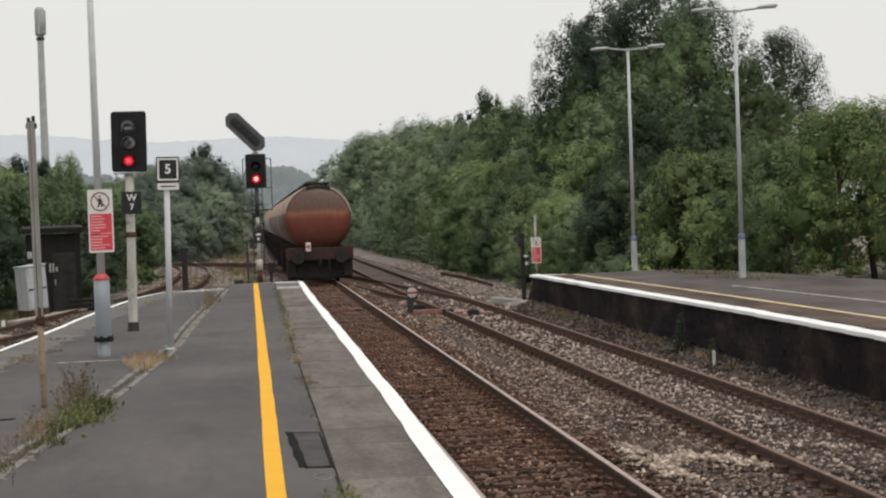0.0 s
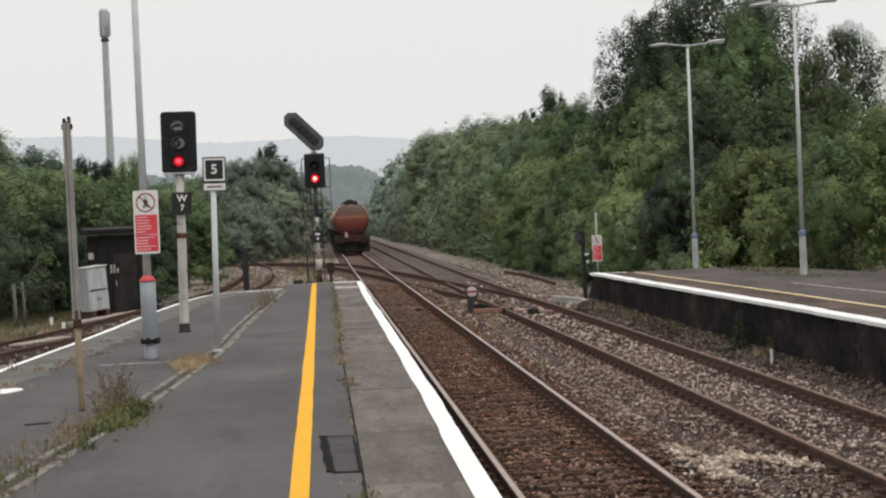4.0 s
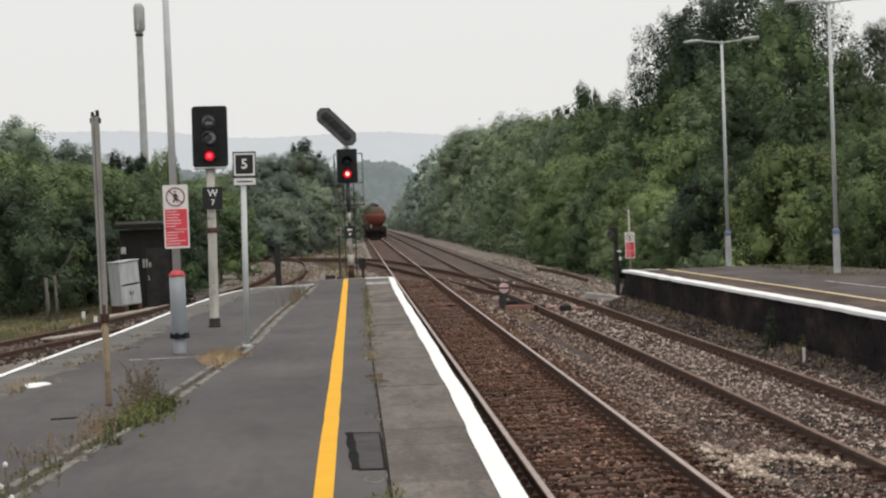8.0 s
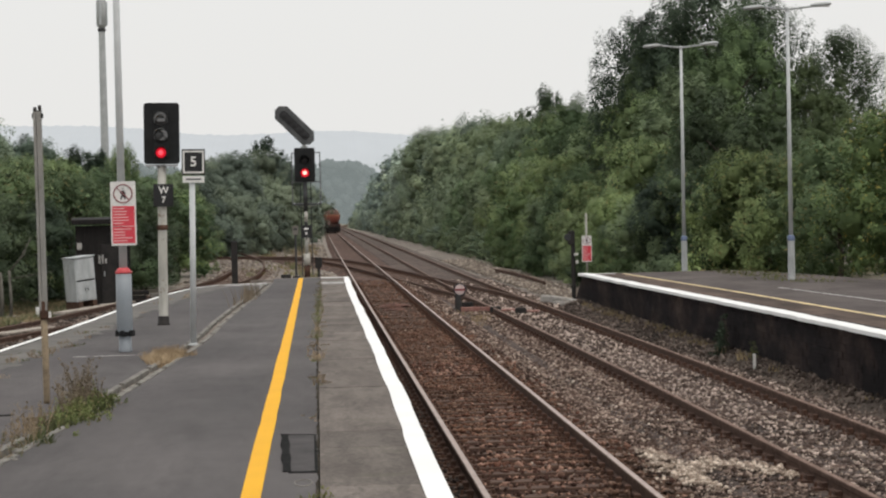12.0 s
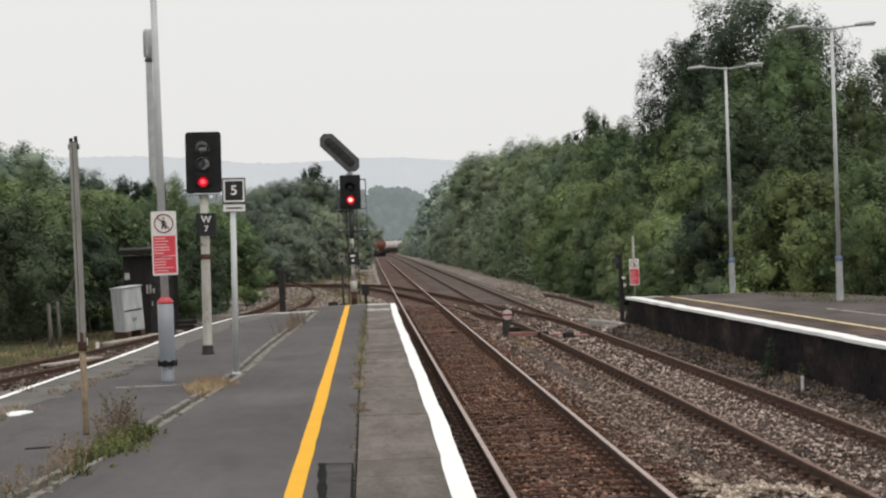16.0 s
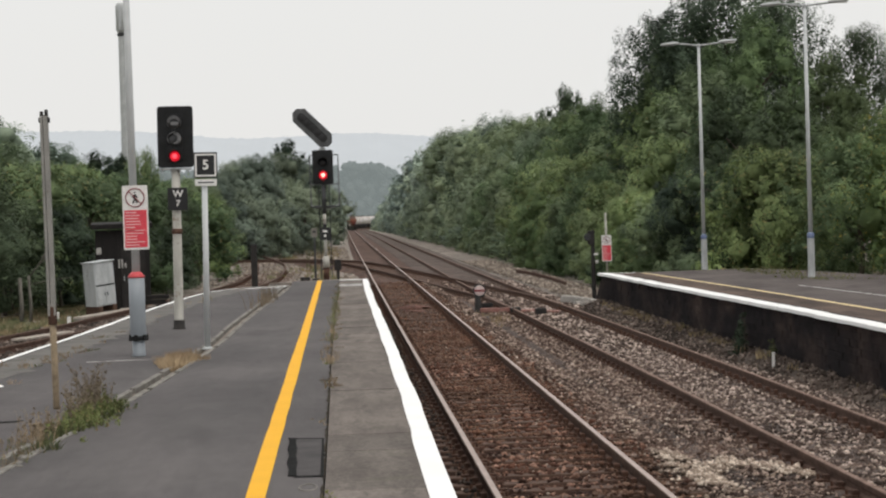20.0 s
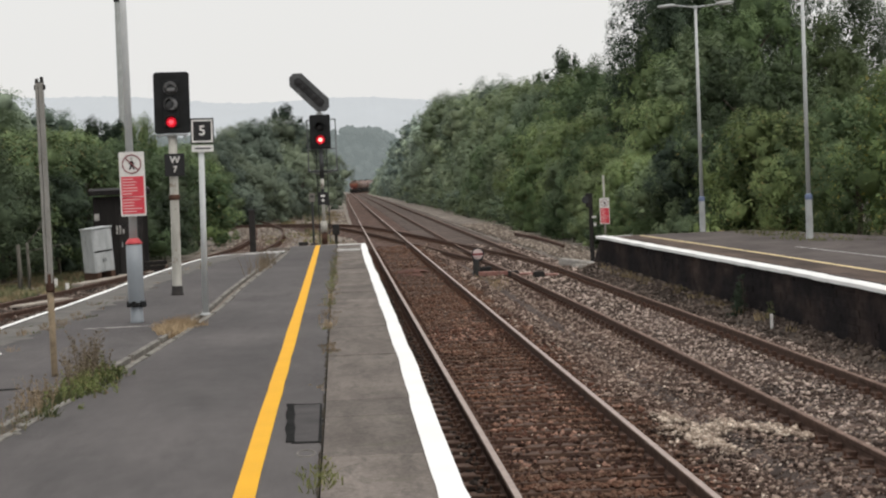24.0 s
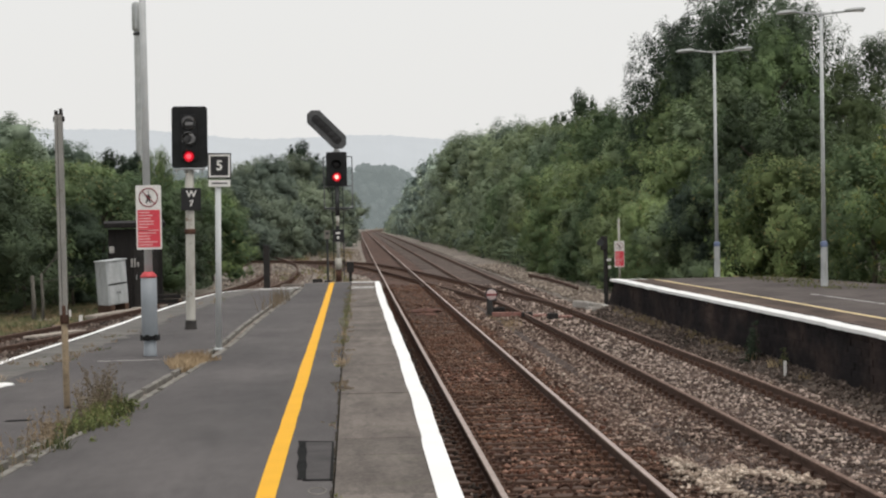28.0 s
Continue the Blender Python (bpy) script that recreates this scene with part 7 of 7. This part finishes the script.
    v[:, 2] = np.maximum(v[:, 2], -1.28)
    tagged(from_arrays("dead_bracken", v, f, BRACKEN), "red-brown dead bracken beside the bay curve", "bracken", "", "stuff")
    v, f = leaf_cloud(rng, [(5.88 - 0.012 * k, -17.4 + 0.05 * (k % 3), -0.36 - 0.09 * k) for k in range(9)], [0.06 + 0.018 * k for k in range(9)], 800, 0.026)
    for x, y, z, n in ((5.98, -19.6, -0.75, 160), (5.83, -10.8, -0.9, 120), (5.8, -8.6, -0.95, 110)):
        v2, f2 = leaf_cloud(rng, [(x, y, z - 0.1 * k) for k in range(4)], [0.06 + 0.02 * k for k in range(4)], n, 0.02)
        extra = thing("wall_plant", "straggly dry plant rooted at the dark platform wall", "plant")
        from_arrays("leaves", v2, f2, OLIVE, extra)
        part("stem", bar((x + 0.05, y, -1.2), (x, y, z), 0.006), BARK, extra)
    ivy = thing("wall_plant", "leafy green plant growing on the dark platform wall", "plant")
    from_arrays("leaves", v, f, LEAF_GLOOM, ivy)
    part("stem", bar((5.93, -17.4, -1.25), (5.9, -17.4, -0.45), 0.008), BARK, ivy)


weeds()


# ---- loose ballast ----
CINDER_STONES = stone_mat("clinker", (0.058, 0.045, 0.038), (0.3, 0.24, 0.205), (0.125, 0.095, 0.079))
DIRT_STONES = stone_mat("path_gravel", (0.17, 0.138, 0.115), (0.5, 0.43, 0.365), (0.27, 0.22, 0.18))

def stones(name, label, material, xs, ys, count, size, level, seed, keep=None):
    rng = np.random.default_rng(seed)
    x, y = rng.uniform(*xs, count), rng.uniform(*ys, count)
    if keep is not None:
        ok = keep(x, y, rng)
        x, y = x[ok], y[ok]
    n = len(x)
    s = size * rng.uniform(0.5, 1.0, n) * rng.choice((0.8, 1.0, 1.3, 1.75), n, p=(0.3, 0.4, 0.22, 0.08))
    shape = np.array([(1, 0, 0), (0, 1, 0), (-1, 0, 0), (0, -1, 0), (0, 0, 1), (0, 0, -1)], float)
    tris = np.array([(0, 1, 4), (1, 2, 4), (2, 3, 4), (3, 0, 4), (1, 0, 5), (2, 1, 5), (3, 2, 5), (0, 3, 5)])
    q = rng.normal(size=(n, 4))
    q /= np.linalg.norm(q, axis=1)[:, None]
    a, b, c, d = q.T
    rot = np.stack([np.stack([1 - 2 * (c * c + d * d), 2 * (b * c - a * d), 2 * (b * d + a * c)], -1), np.stack([2 * (b * c + a * d), 1 - 2 * (b * b + d * d), 2 * (c * d - a * b)], -1), np.stack([2 * (b * d - a * c), 2 * (c * d + a * b), 1 - 2 * (b * b + c * c)], -1)], 1)
    v = shape[None] * rng.uniform(0.6, 1.3, (n, 6, 1)) * s[:, None, None]
    v = np.einsum("nij,nkj->nki", rot, v) * [1, 1, 0.8]
    v += np.stack([x, y, level(x, y) + s * 0.25], -1)[:, None]
    f = (tris[None] + 6 * np.arange(n)[:, None, None]).reshape(-1, 3)
    return tagged(from_arrays(name, v.reshape(-1, 3), f, material), label, "ballast", "", "stuff")


def level_1(x, y):
    d = np.abs(x - 0.7525)
    on = ((y + 75 + 0.125) % 0.65 < 0.25) & (d < 1.28)
    return RAIL_1 - np.where(on, 0.15, 0.192) - np.clip((d - 1.5) * 0.45, 0, 0.19) - np.clip((-0.2 - x) * 0.9, 0, 0.3)


def level_2(x, y):
    d = np.abs(x - 4.27)
    return RAIL_2 - 0.155 - np.clip((d - 1.5) * 0.45, 0, 0.19)


def level_mid(x, y):
    return np.maximum(level_1(x, y), level_2(x, y))


def earthy(x, y):
    """Where dirt has filled the ballast of the first track."""
    s = np.sin(0.8 * y + 2.1 * x) + np.sin(0.43 * y - 1.7 * x + 1.0) + 0.7 * np.sin(2.3 * y + 3.1 * x) + 0.5 * np.sin(5.1 * y - 6.0 * x)
    return (s > 0.25 - 0.03 * np.clip(y + 34, 0, 40)) & (x > 0.1) & (x < 1.9)


def keep_1(x, y, rng):
    ph = (y + 75 + 0.125) % 0.65
    on = (ph < 0.25) & (np.abs(x - 0.7525) < 1.28)
    rail = (np.abs(x) < 0.13) | (np.abs(x - 1.505) < 0.13)
    gone = (earthy(x, y) & (rng.random(len(x)) < 0.75)) | (x < -0.42)
    return ~rail & ~gone & ((~on) | (rng.random(len(x)) < 0.42 + 0.4 * (np.sin(0.9 * y) * np.sin(0.37 * y + 1.3) > 0.25)))


def keep_2(x, y, rng):
    cx = np.interp(y, TRACK_2[:, 1], TRACK_2[:, 0])
    ph = (y + 75 + 0.125) % 0.65
    on = (ph < 0.25) & (np.abs(x - cx) < 1.28)
    rail = np.abs(np.abs(x - cx) - 0.7525) < 0.17
    return ~rail & ((~on) | (rng.random(len(x)) < 0.28))



GULLY_STONES = stone_mat("sooty_stones", (0.03, 0.023, 0.02), (0.13, 0.103, 0.088), (0.056, 0.042, 0.035))
stones("rusty_stones", "loose rust-brown ballast stones between the rails", RUSTY, (0.0, 1.98), (-46, -14), 14500, 0.036, level_1, 51, keep_1)
stones("sooty_stones", "loose dark stones between the track and the platform wall", GULLY_STONES, (-0.72, -0.08), (-46, 2), 8000, 0.036, lambda x, y: level_1(x, y) + 0.004, 64, lambda x, y, r: np.abs(x) > 0.1)
EARTH_FINES = stone_mat("rusty_earth", (0.135, 0.075, 0.052), (0.27, 0.175, 0.128), (0.215, 0.112, 0.074))
stones("rusty_stones_far", "fine rust-brown stones and dirt further along", EARTH_FINES, (0.0, 1.98), (-14, 34), 13000, 0.036, level_1, 52, keep_1)
stones("rusty_fines", "rust-brown dirt and fines filling the ballast", EARTH_FINES, (0.1, 1.9), (-40, -2), 24000, 0.03, lambda x, y: level_1(x, y) + 0.004, 58, lambda x, y, r: earthy(x, y) & (np.abs(x - 1.505) > 0.07))
stones("dirty_stones", "loose dirty brown ballast stones between the tracks", BALLAST_DIRTY, (1.75, 3.45), (-44, -8), 22000, 0.031, level_mid, 53, keep_2)
stones("grey_stones", "loose grey-beige ballast stones under the second track", BALLAST, (3.4, 5.95), (-42, -8), 25000, 0.033, level_mid, 59, keep_2)
stones("grey_stones_far", "loose grey ballast stones further along the line", BALLAST, (3.45, 5.6), (-10, 34), 10000, 0.046, level_mid, 54, keep_2)
stones("dirty_stones_far", "loose dirty ballast stones further along between the tracks", BALLAST_DIRTY, (1.9, 3.45), (-10, 34), 8000, 0.046, level_mid, 62, keep_2)
stones("bay_stones", "loose dark dirty stones under the bay track", CINDER_STONES, (-12.5, -5.5), (-22, 22), 30000, 0.06, lambda x, y: -1.085 + 0 * x, 63, lambda x, y, r: np.abs(x - np.interp(y, BAY[:, 1], BAY[:, 0])) < r.uniform(1.0, 1.6, len(x)))
stones("end_gravel", "loose grey gravel between the bay and the main line", DIRT_STONES, (-7.5, -0.5), (40, 170), 9000, 0.065, lambda x, y: np.where(np.abs(x - np.interp(y, BAY[:, 1], BAY[:, 0])) < 1.6, -1.17, -1.28 - 0.0008 * y - 3e-6 * y * y), 65, lambda x, y, r: np.abs(np.abs(x - np.interp(y, BAY[:, 1], BAY[:, 0])) - 0.7525) > 0.2)
stones("path_stones", "loose pale gravel on the path beside the outer track", DIRT_STONES, (5.75, 7.7), (2, 75), 9000, 0.055, lambda x, y: -1.14 - 0.0016 * np.clip(y - 20, 0, 60) + 0 * x, 56, lambda x, y, r: np.abs(x - 6.7) < r.uniform(0.5, 1.0, len(x)))
stones("cinder_stones", "loose dark stones and clinker at the foot of the far platform wall", CINDER_STONES, (4.9, 6.4), (-40, 2.4), 9000, 0.04, lambda x, y: np.interp(y, [-40, -20, -5, 2.4], [-1.06, -0.96, -0.83, -0.75]) - np.interp(np.interp(y, R_EDGE[:, 1], R_EDGE[:, 0]) - x, [-0.16, 0.22, 0.62], [0.0, 0.1, 0.3]), 57, lambda x, y, r: np.abs(np.interp(y, R_EDGE[:, 1], R_EDGE[:, 0]) - 0.25 - x) < 0.33)


def tipped(x, y, rng):
    """A ragged heap between the tracks that thins out along a band across the gap."""
    mid = -33.6 - 0.9 * (x - 2.4) - 0.3 * np.sin(4.0 * x)
    band = 0.75 * np.exp(-(((y - mid) / 0.5) ** 2)) * (np.abs(x - 2.7) < 0.72)
    heap = 1.3 * np.exp(-(((x - 2.24) / 0.3) ** 2) - ((y + 35.2) / 0.75) ** 2)
    rag = 0.85 + 0.5 * np.sin(7.0 * x + 3.0 * y) * np.sin(5.3 * y - 4.0 * x) + 0.3 * np.sin(17 * x - 9 * y)
    return ((band + heap) * rag > rng.uniform(0.12, 1.0, len(x))) & (x < 3.42)


stones("pale_stones", "patch of freshly tipped pale ballast stones", PALE_STONES, (1.7, 3.45), (-37.6, -31.6), 14000, 0.031, lambda x, y: level_mid(x, y) + 0.03, 55, tipped)
stones("stone_chips", "scattered pale stone chips over the dirty ballast", PALE_STONES, (1.75, 5.7), (-44, 10), 5200, 0.024, lambda x, y: level_mid(x, y) + 0.012, 60, keep_2)
stones("rusty_chips", "scattered pale chips between the rusty rails", PALE_STONES, (-0.35, 1.8), (-46, 6), 700, 0.019, lambda x, y: level_1(x, y) + 0.012, 61, keep_1)


# ---- the train ----
BEAM_GRIME = worn("grimy_buffer_beam", (0.032, 0.017, 0.014), (0.07, 0.033, 0.026), 2.5, 0.85)


def tank_wagon(seed, last, shell, label):
    """A bogie tank wagon; its rear end is at y = 0 and it runs to y = 16."""
    home = thing("tank_wagon", label, "railway wagon", (0, 0, 0), 0, "tank wagons")
    L, R, zc = 15.6, 1.36, 2.6
    rings = [(0.02, 0.42), (0.35, 0.44), (0.75, 0.52), (1.08, 0.62), (1.26, 0.74), (R, 0.98), (R, L - 1.0), (1.22, L - 0.78), (0.75, L - 0.52), (0.02, L - 0.42)]
    part("tank_end", lathe(rings[:5] + [(1.31, 0.84)], 36, at=(0, 0, zc), axis="y"), shell, home, "dished rust-red tank end", True)
    part("barrel", lathe([(1.31, 0.84)] + rings[5:], 36, at=(0, 0, zc), axis="y"), TANK_GRIME if shell is TANK else shell, home, "grimy cylindrical tank", True)
    for y in (0.92, 5.2, 10.4, 14.6):
        bm = lathe([(R - 0.02, y - 0.07), (R + 0.04, y - 0.05), (R + 0.04, y + 0.05), (R - 0.02, y + 0.07)], 36, at=(0, 0, zc), axis="y")
        # keep only the upper arc, the part that shows as lit
        bmesh.ops.delete(bm, geom=[v for v in bm.verts if v.co.z < zc + 0.15], context="VERTS")
        part("hoop", bm, TANK_RIM, home, "dusty rim paled as if lit, upper arc only")
    bm = bmesh.new()
    box((1.0, 14.2, 0.07), (0, 7.8, zc + R + 0.07), 0.0, bm)
    for k in range(8):
        box((0.9, 0.06, 0.14), (0, 1.2 + 1.9 * k, zc + R + 0.02), 0.0, bm)
    part("walkway", bm, UNDERFRAME, home, "dark top walkway")
    part("manhole", lathe([(0.3, 0), (0.3, 0.22), (0.26, 0.28), (0.02, 0.3)], 16, at=(0, 7.8, zc + R)), UNDERFRAME, home, smooth=True)
    bm = bmesh.new()
    for x in (-0.32, 0.32):
        bar((x, 0.5, 1.2), (x, 0.36, 3.0), 0.025, 6, bm)
        bar((x, 0.36, 3.0), (x, 0.9, zc + R + 0.1), 0.025, 6, bm)
    for k in range(9):
        bar((-0.32, 0.42, 1.4 + 0.22 * k), (0.32, 0.42, 1.4 + 0.22 * k), 0.018, 6, bm)
    if not last:
        part("ladder", bm, UNDERFRAME, home)
    else:
        bm.free()
    fr = bmesh.new()
    for x in (-0.95, 0.95):
        box((0.12, 15.2, 0.3), (x, 7.8, 1.08), 0.0, fr)
    for y in (1.2, 4.5, 7.8, 11, 14.4):
        box((1.9, 0.16, 0.28), (0, y, 1.08), 0.0, fr)
        box((2.0, 0.3, 0.3), (0, y, 1.36), 0.0, fr)
    part("underframe", fr, UNDERFRAME, home)
    for y in (0.3, 15.3):
        part("headstock", box((2.72, 0.18, 0.5), (0, y, 1.2), 0.02), BEAM_GRIME if shell is TANK else UNDERFRAME, home, "grimy red-brown buffer beam")
        for x in (-0.87, 0.87):
            s = -1 if y < 1 else 1
            part("buffer", tube(0.11, 0.11, 0.4, (x, y if s > 0 else y - 0.4, 1.05), "y", 12), UNDERFRAME, home)
            part("buffer_head", lathe([(0.24, 0), (0.25, 0.03), (0.22, 0.05)], 18, at=(x, y + s * 0.42, 1.05), axis="y"), UNDERFRAME, home)
    for by in (2.6, 13.0):
        bogie = thing("bogie", "", "")
        bogie.parent = home
        for k in ("category", "label"):
            if k in bogie:
                del bogie[k]
        fr = bmesh.new()
        for x in (-1.02, 1.02):
            box((0.12, 2.6, 0.24), (x, by, 0.62), 0.0, fr)
            for yy in (-0.9, 0.9):
                box((0.2, 0.32, 0.34), (x, by + yy, 0.48), 0.0, fr)
        box((2.0, 0.4, 0.3), (0, by, 0.66), 0.0, fr)
        part("bogie_frame", fr, UNDERFRAME, bogie)
        for yy in (-0.9, 0.9):
            for x in (-0.75, 0.75):
                part("wheel", lathe([(0.46, -0.065), (0.47, 0.04), (0.5, 0.045), (0.5, 0.07), (0.1, 0.075)], 20, at=(x, by + yy, 0.475), axis="x"), UNDERFRAME, bogie)
            part("axle", tube(0.08, 0.08, 1.5, (-0.75, by + yy, 0.475), "x", 10), UNDERFRAME, bogie)
    # added black block: fills the gaps with the shadow under the frame
    part("brake_rigging", box((2.66, 0.5, 0.82), (0, 0.72, 0.58), 0.08), UNDERFRAME, home, "black block standing for the gear and shadow under the frame")
    for x in (-1.1, 1.1):
        part("side_step", box((0.3, 0.3, 0.72), (x, 0.5, 0.62), 0.03), UNDERFRAME, home)
    part("end_plate", box((0.95, 0.06, 0.34), (0.05, 0.74, zc + R - 0.2), 0.02), UNDERFRAME, home, "dark plate under the walkway")
    part("brake_pipe", bar((0.35, 0.12, 1.0), (0.4, 0.05, 0.5), 0.03), UNDERFRAME, home)
    part("coupling", box((0.12, 0.5, 0.3), (0, -0.05, 0.9), 0.03), UNDERFRAME, home)
    if last:
        lamp = part("tail_lamp", box((0.2, 0.16, 0.36), (-0.45, 0.12, 1.48), 0.03), WHITE, home, "white tail lamp case")
        part("lamp_lens", lathe([(0.075, 0), (0.06, -0.02), (0.004, -0.03)], 14, at=(-0.45, 0.035, 1.5), axis="y"), RED_PAINT, lamp, "red lens")
    return home


WAGON = 16.4
tail = tank_wagon(1, True, TANK, "rust-red bogie tank wagon with tail lamp, rolling away")
plain = tank_wagon(2, False, MAROON, "dusty maroon bogie tank wagon, grimy with soot")
pale = tank_wagon(3, False, HAZE_SHELL, "bogie tank wagon further up the train, paled for haze and reflected sky")
train = [tail, plain] + [copy_thing(plain, pose(0, 0, 0)) for _ in range(3)] + [pale] + [copy_thing(pale, pose(0, 0, 0)) for _ in range(17)]


def on_line(y):
    y2 = y + 14.0
    turn = math.degrees(math.atan2(-(bend(y2) - bend(y)), 14.0))
    tip = math.degrees(math.atan2(fall(y2) - fall(y), 14.0))
    return pose(0.83 + bend(y), y, RAIL_1 + fall(y) - 0.05, tip, 0, turn)


def motions():
    for k, wagon in enumerate(train):
        walk(wagon, [(t, on_line(33.0 + 19.6 * t + 0.3 * t * t + WAGON * k)) for t in [1.0 * i for i in range(29)]])


motions()
